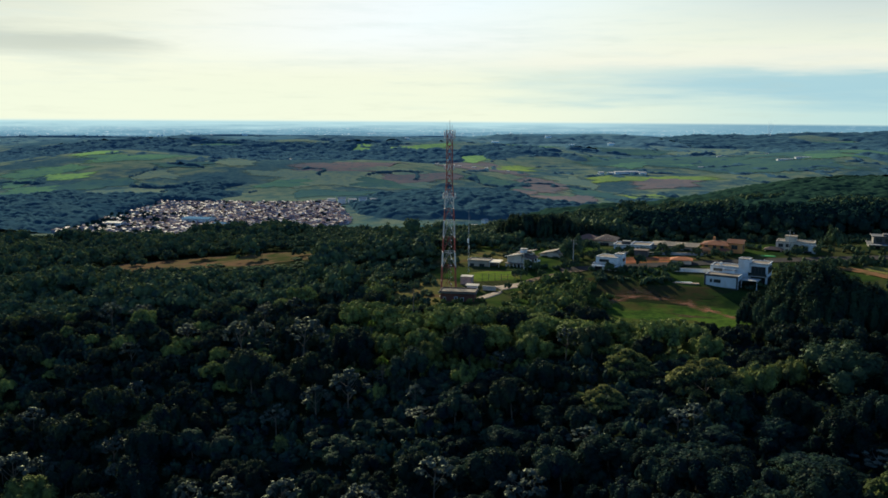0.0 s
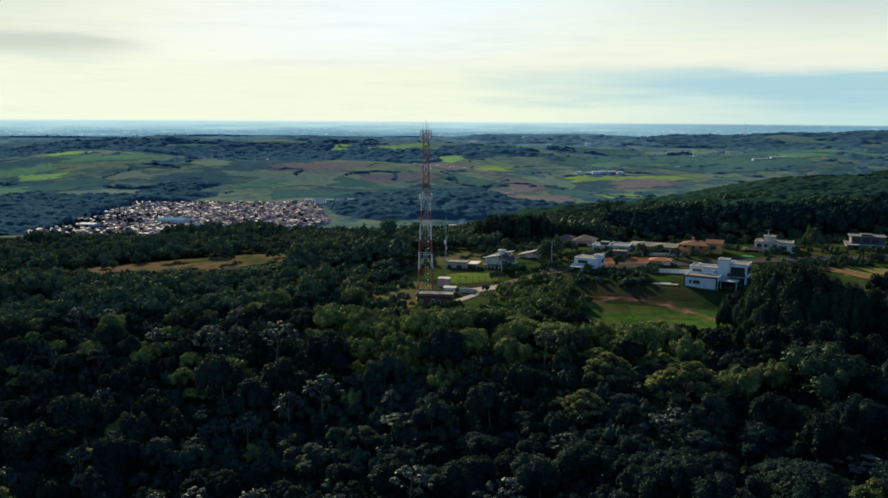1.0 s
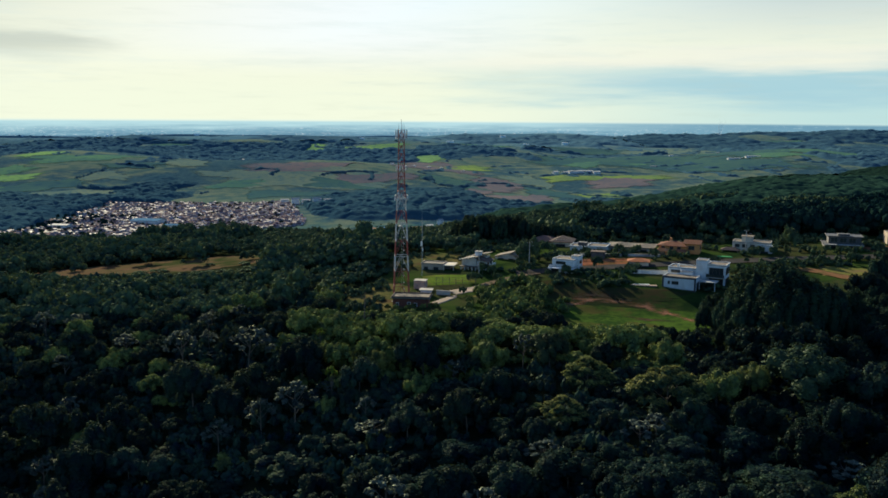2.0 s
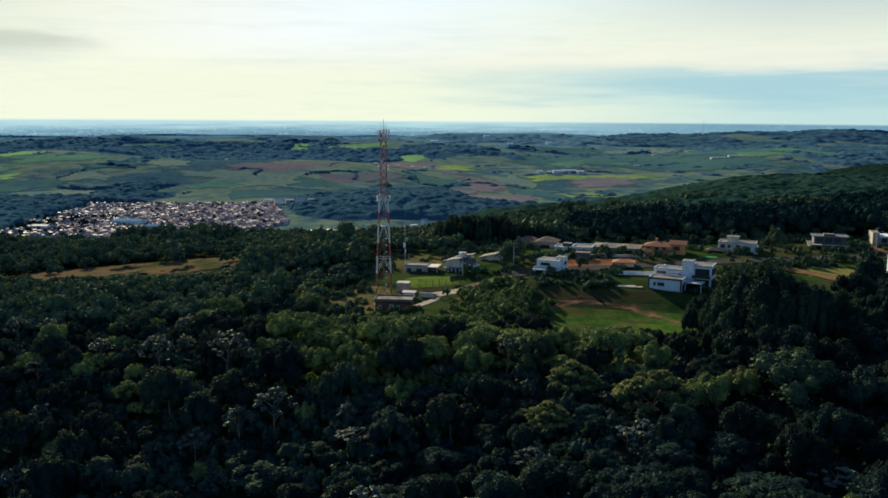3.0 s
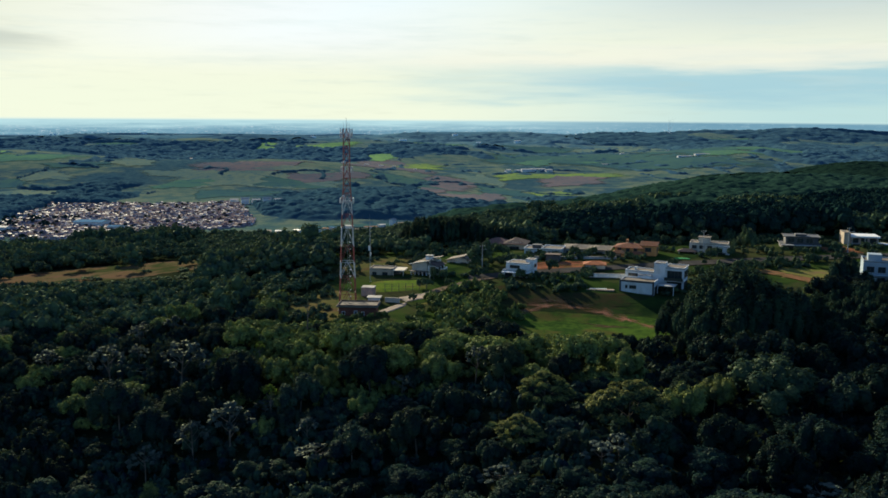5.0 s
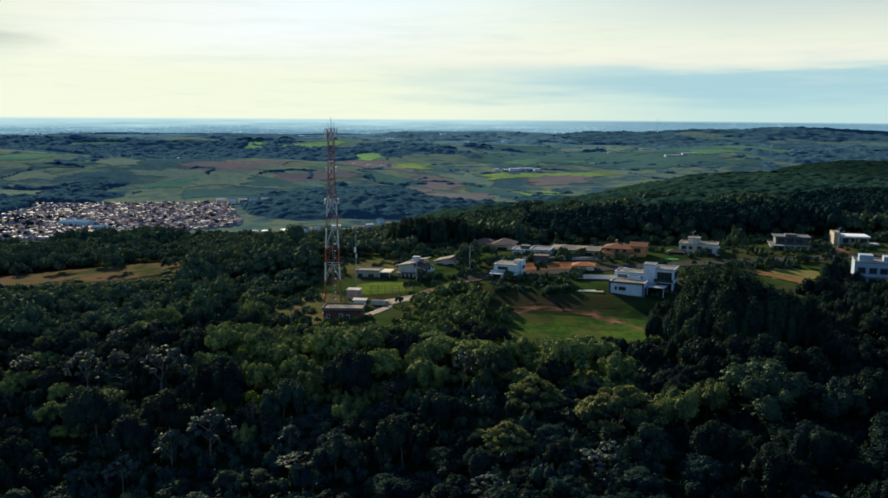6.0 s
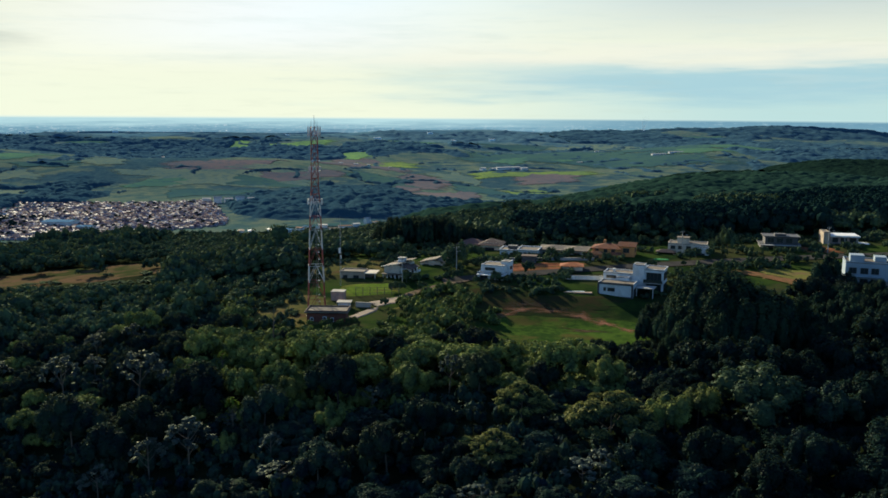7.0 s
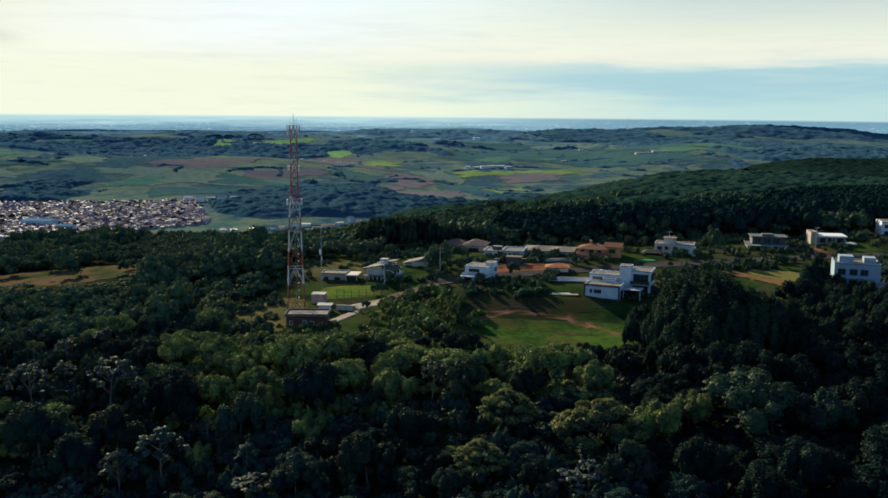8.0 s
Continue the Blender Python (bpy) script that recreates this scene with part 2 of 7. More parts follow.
LANE = mat("dusty_lane", (0.175, 0.128, 0.095), (0.105, 0.085, 0.060), scale=0.3, rough=1.0, bump=0.03, stain=(0.055, 0.058, 0.026), stain_scale=0.2)
ASPHALT = mat("asphalt", (0.040, 0.039, 0.038), (0.058, 0.055, 0.052), scale=0.3, rough=0.95)
EARTH = mat("red_earth", (0.235, 0.092, 0.050), (0.120, 0.058, 0.036), scale=0.34, rough=1.0, bump=0.05, stain=(0.075, 0.075, 0.022), stain_scale=0.16)
DRYGRASS = mat("dry_grass", (0.066, 0.058, 0.028), (0.098, 0.060, 0.040), scale=0.10, rough=1.0, bump=0.1, stain=(0.022, 0.036, 0.013), stain_scale=0.075)
GRASS = mat("grass", (0.048, 0.086, 0.016), (0.018, 0.040, 0.011), scale=0.09, rough=1.0, bump=0.06, stain=(0.062, 0.056, 0.020), stain_scale=0.07, lo=0.38, hi=0.62)
RED = mat("red_paint", (0.26, 0.040, 0.030), (0.19, 0.034, 0.027), scale=0.6, rough=0.55, stain=(0.13, 0.04, 0.03), stain_scale=0.5)
WHITEPAINT = mat("white_paint", (0.44, 0.45, 0.45), (0.36, 0.37, 0.37), scale=0.6, rough=0.5, stain=(0.45, 0.43, 0.4), stain_scale=0.5)
STEEL = mat("galvanised_steel", (0.40, 0.41, 0.42), (0.32, 0.33, 0.34), scale=1.0, rough=0.5, metal=0.6)
PLASTIC = mat("pale_plastic", (0.62, 0.63, 0.62), (0.55, 0.56, 0.55), scale=1.0, rough=0.5)
FRAME = mat("window_frame", (0.06, 0.06, 0.065), (0.05, 0.05, 0.055), scale=2.0, rough=0.5)
POLE = mat("pole_concrete", (0.34, 0.33, 0.31), (0.27, 0.26, 0.25), scale=1.0, rough=0.9)
BANK = mat("rough_bank", (0.105, 0.088, 0.036), (0.050, 0.064, 0.022), scale=0.07, rough=1.0, bump=0.08, stain=(0.080, 0.052, 0.030), stain_scale=0.12)
# Lighter copy of the grass: sun on the lawn is put into colour.
LAWN = mat("sunlit_lawn", (0.105, 0.148, 0.024), (0.058, 0.096, 0.018), scale=0.2, rough=1.0, bump=0.05, stain=(0.085, 0.085, 0.026), stain_scale=0.12)
ASTRO = mat("green_court", (0.030, 0.240, 0.070), (0.024, 0.190, 0.058), scale=0.5, rough=0.9)
MAROON = mat("maroon_tiles", (0.170, 0.086, 0.074), (0.120, 0.068, 0.060), scale=1.2, rough=0.9, bump=0.03, stain=(0.11, 0.08, 0.075), stain_scale=0.5)
SILVER = mat("silver_car_paint", (0.42, 0.43, 0.45), (0.40, 0.41, 0.43), scale=1.0, rough=0.3, metal=0.4)
RUBBER = mat("tyre_rubber", (0.02, 0.02, 0.02), (0.03, 0.03, 0.03), scale=3.0, rough=0.9)
# Darkened grass: the shade on the bank is put into this colour.
TURF = mat("shaded_turf", (0.019, 0.032, 0.012), (0.035, 0.030, 0.016), scale=0.08, rough=1.0, bump=0.08, stain=(0.026, 0.048, 0.014), stain_scale=0.10)
SCAR = mat("worn_earth", (0.200, 0.098, 0.055), (0.105, 0.070, 0.034), scale=0.30, rough=1.0, bump=0.06, stain=(0.048, 0.060, 0.020), stain_scale=0.22)
STRAW = mat("straw_grass", (0.150, 0.125, 0.042), (0.095, 0.110, 0.030), scale=0.10, rough=1.0, bump=0.06, stain=(0.140, 0.095, 0.055), stain_scale=0.14)
PINK = mat("faded_pink_render", (0.42, 0.27, 0.22), (0.35, 0.23, 0.19), scale=0.6, rough=0.85, stain=(0.24, 0.19, 0.17), stain_scale=0.5)


def glass():
    m = bpy.data.materials.new("window_glass")
    m.use_nodes = True
    b = m.node_tree.nodes["Principled BSDF"]
    b.inputs["Base Color"].default_value = (0.02, 0.03, 0.035, 1)
    b.inputs["Roughness"].default_value = 0.08
    b.inputs["IOR"].default_value = 1.5
    return m


GLASS = glass()

# ---- the land ----


def ss(a, b, v):
    t = np.clip((np.asarray(v, float) - a) / (b - a), 0.0, 1.0)
    return t * t * (3 - 2 * t)


def hill(x, y, cx, cy, sx, sy, amp):
    return amp * np.exp(-((x - cx) / sx) ** 2 - ((y - cy) / sy) ** 2)


def land(x, y):
    """Height of the ground: a wooded ridge with the houses on it, a deep valley with the town, and rolling farmland beyond."""
    x, y = np.asarray(x, float), np.asarray(y, float)
    top = -2.5 + 0.045 * np.clip(y - 240, 0, 60) + 0.02 * np.clip(x, 0, 200) - 0.09 * np.clip(-x - 5, 0, 160) - (0.05 + 0.05 * np.exp(-((x + 5) / 48) ** 2)) * np.clip(y - 310, 0, 250) - 0.02 * np.clip(y - 560, 0, 400)
    d = np.clip(225 - y, 0, 290)
    fall = 0.16 - 0.14 * ss(8, 42, x) + 0.0028 * np.clip(-x, 0, 85)
    top = top - fall * d * (d / (d + 6.0))
    top = top - 4.2 * ss(265, 231, y) * ss(28, 46, x) * (1 - ss(104, 126, x))
    top = top + hill(x, y, 250, 620, 200, 170, 9.0)
    rim = 440 + 290 * ss(90, 400, x) + 330 * ss(400, 640, x)
    s = ss(0, 1, (y - rim) / 650)
    far = -122 + 42 * ss(2300, 4800, y) + 12 * ss(1900, 2600, y)
    far = far + hill(x, y, 45, 1600, 190, 190, 26) + hill(x, y, -930, 2450, 330, 420, 52) + hill(x, y, -270, 2250, 430, 300, 44)
    far = far + hill(x, y, -330, 3350, 800, 330, 48) + hill(x, y, -1250, 3350, 500, 300, 30) + hill(x, y, 250, 2900, 420, 300, 22)
    far = far + hill(x, y, 1300, 2650, 480, 600, 50) + hill(x, y, 1950, 4350, 800, 260, 34) + hill(x, y, 650, 4650, 420, 200, 26) + hill(x, y, 2650, 4250, 620, 330, 34)
    roll = np.sin(x / 190 + 0.7) * np.sin(y / 240 + 1.3) + 0.6 * np.sin(x / 83 - y / 131 + 2.0) + 0.5 * np.sin(y / 160 - x / 300)
    far = far + roll * 4.5 * ss(1900, 2600, y)
    return top * (1 - s) + far * s


def z_at(x, y):
    return float(land(x, y))


def fast_mesh(name, verts, tris=None, quads=None, smooth=False):
    """A mesh from arrays of corners, triangles and four-sided faces."""
    me = bpy.data.meshes.new(name)
    nt = 0 if tris is None else len(tris)
    nq = 0 if quads is None else len(quads)
    loops = np.concatenate([np.asarray(a, np.int32).ravel() for a in (tris, quads) if a is not None and len(a)])
    starts = np.concatenate([np.arange(nt) * 3, nt * 3 + np.arange(nq) * 4]).astype(np.int32)
    me.vertices.add(len(verts))
    me.vertices.foreach_set("co", np.asarray(verts, np.float32).ravel())
    me.loops.add(len(loops))
    me.loops.foreach_set("vertex_index", loops)
    me.polygons.add(nt + nq)
    me.polygons.foreach_set("loop_start", starts)
    me.polygons.foreach_set("use_smooth", np.full(nt + nq, smooth))
    me.update(calc_edges=True)
    return me


def grid_quads(rows, cols):
    i = np.arange(rows - 1)[:, None] * cols + np.arange(cols - 1)[None]
    return np.stack([i, i + 1, i + cols + 1, i + cols], -1).reshape(-1, 4)


def ground():
    r = np.concatenate([np.arange(0, 80, 20.0), np.arange(80, 560, 4.0), 560 * (5060 / 560) ** np.linspace(0, 1, 130)])
    a = np.radians(np.linspace(-62, 62, 300))
    rr, aa = np.meshgrid(r, a, indexing="ij")
    x, y = rr * np.sin(aa), -160 + rr * np.cos(aa)
    v = np.stack([x, y, land(x, y)], -1).reshape(-1, 3)
    me = fast_mesh("ground", v, quads=grid_quads(len(r), len(a))[:, ::-1], smooth=True)
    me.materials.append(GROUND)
    return tagged(new("ground", me), "wooded ridge and rolling farmland under dark grass", "ground", kind="structure")


def ground_material():
    """Forest floor near by, pasture and woodland patches on the farmland, tinted blue for haze."""
    m = bpy.data.materials.new("land")
    m.use_nodes = True
    g = Graph(m.node_tree)
    out = g.n("ShaderNodeOutputMaterial")
    bsdf = g.n("ShaderNodeBsdfPrincipled")
    bsdf.inputs["Roughness"].default_value = 1.0
    bsdf.inputs["Specular IOR Level"].default_value = 0.0
    where = g.n("ShaderNodeNewGeometry").outputs["Position"]
    sep = g.n("ShaderNodeSeparateXYZ")
    g.put(sep.inputs[0], where)
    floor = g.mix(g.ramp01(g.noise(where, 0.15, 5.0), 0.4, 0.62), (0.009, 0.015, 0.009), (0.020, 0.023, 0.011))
    mixed = g.noise(where, 0.09, 5.0, 0.62)
    turf = g.mix(g.ramp01(mixed, 0.36, 0.56), (0.010, 0.023, 0.009), (0.027, 0.048, 0.012))
    turf = g.mix(g.math("MULTIPLY", g.ramp01(g.noise(where, 0.055, 5.0, 0.65), 0.44, 0.60), 0.8), turf, (0.040, 0.040, 0.020))
    wob = g.math("MULTIPLY", g.math("SUBTRACT", mixed, 0.5), 26.0)
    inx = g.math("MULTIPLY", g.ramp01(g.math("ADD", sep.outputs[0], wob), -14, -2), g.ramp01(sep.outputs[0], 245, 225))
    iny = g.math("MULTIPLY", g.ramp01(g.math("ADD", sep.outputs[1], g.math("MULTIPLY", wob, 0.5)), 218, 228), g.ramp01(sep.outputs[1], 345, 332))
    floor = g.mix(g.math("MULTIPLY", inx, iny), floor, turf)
    broad = g.noise(where, 0.0030, 7.0, 0.64)
    mid = g.noise(where, 0.022, 5.0, 0.65)
    crowns = g.noise(where, 0.085, 4.0, 0.7)
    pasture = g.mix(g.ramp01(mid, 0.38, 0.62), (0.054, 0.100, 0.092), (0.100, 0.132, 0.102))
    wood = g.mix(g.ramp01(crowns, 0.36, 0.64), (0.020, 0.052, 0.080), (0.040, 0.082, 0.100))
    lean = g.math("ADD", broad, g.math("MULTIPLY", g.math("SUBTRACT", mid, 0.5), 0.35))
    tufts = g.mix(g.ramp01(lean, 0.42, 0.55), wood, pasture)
    # haze put into the colour: blue grows with distance, weaker to the right
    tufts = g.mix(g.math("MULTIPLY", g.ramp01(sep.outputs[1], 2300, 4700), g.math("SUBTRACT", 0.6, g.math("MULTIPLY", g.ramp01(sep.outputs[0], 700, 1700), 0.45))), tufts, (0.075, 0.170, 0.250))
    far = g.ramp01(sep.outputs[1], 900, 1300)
    b = g.n("ShaderNodeBump")
    b.inputs["Strength"].default_value = 0.7
    b.inputs["Distance"].default_value = 2.5
    g.put(b.inputs["Height"], g.math("MULTIPLY", crowns, far))
    g.put(bsdf.inputs["Normal"], b.outputs[0])
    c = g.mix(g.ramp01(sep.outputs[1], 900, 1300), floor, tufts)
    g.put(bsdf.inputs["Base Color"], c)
    g.t.links.new(bsdf.outputs[0], out.inputs[0])
    return m


GROUND = ground_material()
ground()


def distance():
    """The hazy plain past the farmland, up to the horizon: a glowing backdrop with haze painted in."""
    m = bpy.data.materials.new("hazy_distance")
    m.use_nodes = True
    g = Graph(m.node_tree)
    out = g.n("ShaderNodeOutputMaterial")
    where = g.n("ShaderNodeNewGeometry").outputs["Position"]
    sep = g.n("ShaderNodeSeparateXYZ")
    g.put(sep.inputs[0], where)
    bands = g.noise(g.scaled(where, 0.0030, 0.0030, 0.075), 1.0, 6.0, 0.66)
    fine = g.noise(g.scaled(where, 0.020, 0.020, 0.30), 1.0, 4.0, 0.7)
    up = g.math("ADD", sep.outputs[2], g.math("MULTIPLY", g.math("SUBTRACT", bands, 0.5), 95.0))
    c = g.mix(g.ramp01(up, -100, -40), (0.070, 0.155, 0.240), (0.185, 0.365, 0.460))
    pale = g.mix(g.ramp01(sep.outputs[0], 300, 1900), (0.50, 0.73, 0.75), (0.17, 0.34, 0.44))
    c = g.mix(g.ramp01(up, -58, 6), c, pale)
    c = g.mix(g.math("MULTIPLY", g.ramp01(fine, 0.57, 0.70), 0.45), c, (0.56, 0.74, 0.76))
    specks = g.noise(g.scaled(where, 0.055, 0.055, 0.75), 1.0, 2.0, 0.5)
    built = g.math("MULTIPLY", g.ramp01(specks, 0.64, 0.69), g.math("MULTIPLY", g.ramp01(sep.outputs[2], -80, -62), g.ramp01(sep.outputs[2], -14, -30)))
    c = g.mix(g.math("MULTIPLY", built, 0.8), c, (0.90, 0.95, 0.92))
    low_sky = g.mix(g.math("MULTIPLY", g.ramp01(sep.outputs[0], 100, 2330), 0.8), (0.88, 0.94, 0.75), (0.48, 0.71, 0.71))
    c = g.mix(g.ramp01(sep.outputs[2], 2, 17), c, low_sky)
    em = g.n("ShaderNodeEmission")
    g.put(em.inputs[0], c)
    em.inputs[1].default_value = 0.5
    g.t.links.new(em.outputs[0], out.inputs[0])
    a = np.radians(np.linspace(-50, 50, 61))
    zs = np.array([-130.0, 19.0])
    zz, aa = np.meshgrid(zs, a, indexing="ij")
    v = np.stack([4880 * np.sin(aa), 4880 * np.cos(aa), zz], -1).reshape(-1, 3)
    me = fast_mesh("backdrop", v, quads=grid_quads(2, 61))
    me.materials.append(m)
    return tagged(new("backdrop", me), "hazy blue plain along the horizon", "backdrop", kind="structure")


distance()


def noise2(x, y, seed=0.0):
    """Smooth noise on a lattice of step 1, from 0 to 1."""
    ix, iy = np.floor(x), np.floor(y)
    fx, fy = x - ix, y - iy
    fx, fy = fx * fx * (3 - 2 * fx), fy * fy * (3 - 2 * fy)

    def at(a, b):
        v = np.sin(a * 127.1 + b * 311.7 + seed * 74.7) * 43758.5453
        return v - np.floor(v)
    low = at(ix, iy) * (1 - fx) + at(ix + 1, iy) * fx
    high = at(ix, iy + 1) * (1 - fx) + at(ix + 1, iy + 1) * fx
    return low * (1 - fy) + high * fy


def rough2(x, y, seed=0.0):
    return 0.5 * noise2(x, y, seed) + 0.27 * noise2(x * 2.1, y * 2.1, seed + 1) + 0.14 * noise2(x * 4.3, y * 4.3, seed + 2) + 0.09 * noise2(x * 9.1, y * 9.1, seed + 3)


def patch(name, cx, cy, rx, ry, turn, material, label, category="field", lift=0.12, ripple=0.18, seed=0.0, kind="structure", n=160, drift=0.0):
    """A field or clearing laid over the ground, with an uneven outline."""
    rings, around = 9, n
    rho = np.linspace(0, 1, rings)[:, None]
    phi = np.linspace(0, 2 * np.pi, around, endpoint=False)[None]
    wob = 1 + ripple * (0.6 * np.sin(3 * phi + seed) + 0.4 * np.sin(5 * phi + 2.1 * seed) + 0.3 * np.sin(9 * phi + seed * 3.7) + 0.16 * np.sin(17 * phi + seed * 5.3) + 0.12 * np.sin(29 * phi + seed) + 0.08 * np.sin(47 * phi + 2 * seed))
    sq = 1.0 / np.maximum(np.abs(np.cos(phi)), np.abs(np.sin(phi))) ** (0.6 - 0.4 * drift)
    u, w = rho * rx * wob * sq * np.cos(phi), rho * ry * wob * sq * np.sin(phi)
    c, s = math.cos(radians(turn)), math.sin(radians(turn))
    x, y = cx + u * c - w * s, cy + u * s + w * c
    if drift:                                          # bends that follow the lie of the land
        bend = drift * min(rx, 90)
        x, y = x + bend * (noise2(x / 90, y / 120, 5.0 + seed) - 0.5), y + 1.5 * bend * (noise2(x / 110, y / 300, 9.0 + seed) - 0.5) + drift * 0.5 * ry * np.sin((x - cx) / (0.8 * rx) + seed)
    tuck = np.where(rho > 0.99, -0.1, lift * np.clip((1 - rho) / 0.25, 0, 1)) + 0 * phi      # edges run into the ground
    v = np.stack([x, y, land(x, y) + tuck], -1).reshape(-1, 3)
    i = np.arange(rings - 1)[:, None] * around + np.arange(around)[None]
    j = np.arange(rings - 1)[:, None] * around + (np.arange(around)[None] + 1) % around
    q = np.stack([i, i + around, j + around, j], -1).reshape(-1, 4)
    me = fast_mesh(name, v, quads=q, smooth=True)
    inner = me.attributes.new("inner", "FLOAT", "POINT")
    inner.data.foreach_set("value", np.repeat(1.0 - rho[:, 0], around).astype(np.float32))
    me.materials.append(material)
    return tagged(new(name, me), label, category, kind=kind)

# ---- trees ----
rng = np.random.default_rng(7)


def ico(sub=0):
    bm = bmesh.new()
    bmesh.ops.create_icosphere(bm, subdivisions=sub + 1, radius=1.0)
    v = np.array([p.co[:] for p in bm.verts])
    f = np.array([[q.index for q in p.verts] for p in bm.faces])
    bm.free()
    return v, f


ICO, ICO_F = ico(0)
ICO2, ICO2_F = ico(1)


def unit(v):
    return v / np.maximum(np.linalg.norm(v, axis=-1, keepdims=True), 1e-6)


def leaf_cards(r, centre, normal, size):
    """Three-cornered sprigs, one at each place, roughly facing along normal."""
    n = len(centre)
    nn = unit(normal + np.array([0, 0, 0.35]) + r.normal(0, 0.5, (n, 3)))
    a = unit(np.cross(nn, r.normal(0, 1, (n, 3))))
    b = np.cross(nn, a)
    s = (size * r.uniform(0.55, 1.35, n))[:, None]
    tri = np.stack([centre + a * s, centre - a * s * 0.5 + b * s * 0.75, centre - a * s * 0.5 - b * s * 0.75], 1)
    return tri.reshape(-1, 3), np.arange(3 * n).reshape(n, 3)


def crown_shape(kind, r):
    """Lobes of a crown of radius about 1 and height about 1 above its base at 0: places and radii."""
    if kind in ("cloud", "puff", "grove"):            # billowing dome; few lobes; tall dome
        k = {"cloud": 26, "puff": 13, "grove": 20}[kind]
        i = np.arange(k)
        zd = 1.0 - (i + 0.5) / k * (1.25 if kind == "grove" else 1.05)
        ang = 2.39996 * i + r.uniform(0, 6.283) + r.normal(0, 0.3, k)
        bulge = 1 + 0.22 * np.sin(ang * 2 + r.uniform(0, 6.283)) + 0.16 * np.sin(ang * 3 + r.uniform(0, 6.283))
        out = np.sqrt(np.maximum(1 - zd ** 2, 0.02)) * r.uniform(0.50, 0.86, k) * bulge
        p = np.stack([out * np.cos(ang), out * np.sin(ang), 0.38 + zd * 0.36 + r.normal(0, 0.085, k)], -1)
        return p, r.uniform(0.15, 0.34, k) * (1.45 if kind == "puff" else 1.0)
    if kind == "umbrella":                            # layered plates over a wide dome
        k = 46
        ang, rad = r.uniform(0, 6.283, k), np.sqrt(r.uniform(0.0, 1, k)) * 0.92
        p = np.stack([rad * np.cos(ang), rad * np.sin(ang), 0.84 - 0.62 * rad ** 2 + r.normal(0, 0.035, k)], -1)
        return p, r.uniform(0.12, 0.22, k)
    if kind == "bush":
        k = 5
        ang, rad = r.uniform(0, 6.283, k), r.uniform(0.1, 0.6, k)
        p = np.stack([rad * np.cos(ang), rad * np.sin(ang), r.uniform(0.25, 0.6, k)], -1)
        return p, r.uniform(0.34, 0.5, k)
    k = 34                                            # spray: small rosettes at the ends of the branches
    ang, rad = r.uniform(0, 6.283, k), np.sqrt(r.uniform(0.0, 1.0, k)) * 0.92
    p = np.stack([rad * np.cos(ang), rad * np.sin(ang), 0.86 - 0.55 * rad ** 2 + r.uniform(-0.14, 0.06, k)], -1)
    return p, r.uniform(0.10, 0.17, k)


FLAT = {"spray": 0.5, "umbrella": 0.55, "puff": 0.6}


def crown_arrays(kind, seed, radius, height, leaves, size, core=True, shell=ICO):
    r = np.random.default_rng(seed)
    p, rad = crown_shape(kind, r)
    grow = np.array([radius, radius, height])
    share = r.choice(len(p), leaves, p=rad ** 2 / (rad ** 2).sum())
    flat = np.array([1.0, 1.0, FLAT[kind] if kind in FLAT else 1.0])
    away = unit(p[share] - np.array([0, 0, 0.25]))
    d = unit(r.normal(0, 1, (leaves, 3)) + np.array([0, 0, 0.45]) + 0.55 * away)
    loose = 0.4 if kind == "spray" else 0.86
    c = (p[share] + d * flat * (rad[share] * r.uniform(loose, 1.14, leaves))[:, None]) * grow
    if kind in FLAT:
        d = d * 0.6 + np.array([0, 0, 0.6])
    v, tri = leaf_cards(r, c, d, size)
    if core:
        base = len(v)
        f = ICO_F if shell is ICO else ICO2_F
        cv = (p[:, None] + shell[None] * flat * (rad * (0.5 if kind == "spray" else 0.84))[:, None, None] * r.uniform(0.86, 1.1, (len(p), len(shell), 1))) * grow
        tri = np.concatenate([tri, (f[None] + base + np.arange(len(p))[:, None, None] * len(shell)).reshape(-1, 3)])
        v = np.concatenate([v, cv.reshape(-1, 3)])
    return v, tri, np.zeros((0, 4), int)


def tube(path, radii, sides=6):
    """A tapered tube along a path: corners and four-sided faces."""
    path = np.asarray(path, float)
    ang = np.linspace(0, 2 * np.pi, sides, endpoint=False)
    rings = []
    for i, p in enumerate(path):
        t = unit(path[min(i + 1, len(path) - 1)] - path[max(i - 1, 0)])
        a = unit(np.cross(t, (0.31, 0.95, 0.05)))
        b = np.cross(t, a)
        rings.append(p + radii[i] * (np.cos(ang)[:, None] * a + np.sin(ang)[:, None] * b))
    v = np.concatenate(rings)
    q = []
    for i in range(len(path) - 1):
        for k in range(sides):
            q.append((i * sides + k, i * sides + (k + 1) % sides, (i + 1) * sides + (k + 1) % sides, (i + 1) * sides + k))
    return v, np.array(q)


def merged(pieces):
    """Joins (corners, quads) pairs."""
    vs, qs, n = [], [], 0
    for v, q in pieces:
        vs.append(v)
        qs.append(np.asarray(q) + n)
        n += len(v)
    return np.concatenate(vs), np.concatenate(qs)


def part(name, mesh, material, parent, label=""):
    """Links a mesh, or a bmesh, as one object under a thing or part."""
    if isinstance(mesh, bmesh.types.BMesh):
        me = bpy.data.meshes.new(name)
        mesh.to_mesh(me)
        mesh.free()
        mesh = me
    if material and not mesh.materials:
        mesh.materials.append(material)
    ob = new(name, mesh)
    ob.parent = parent
    if label:
        ob["label"] = label
    return ob


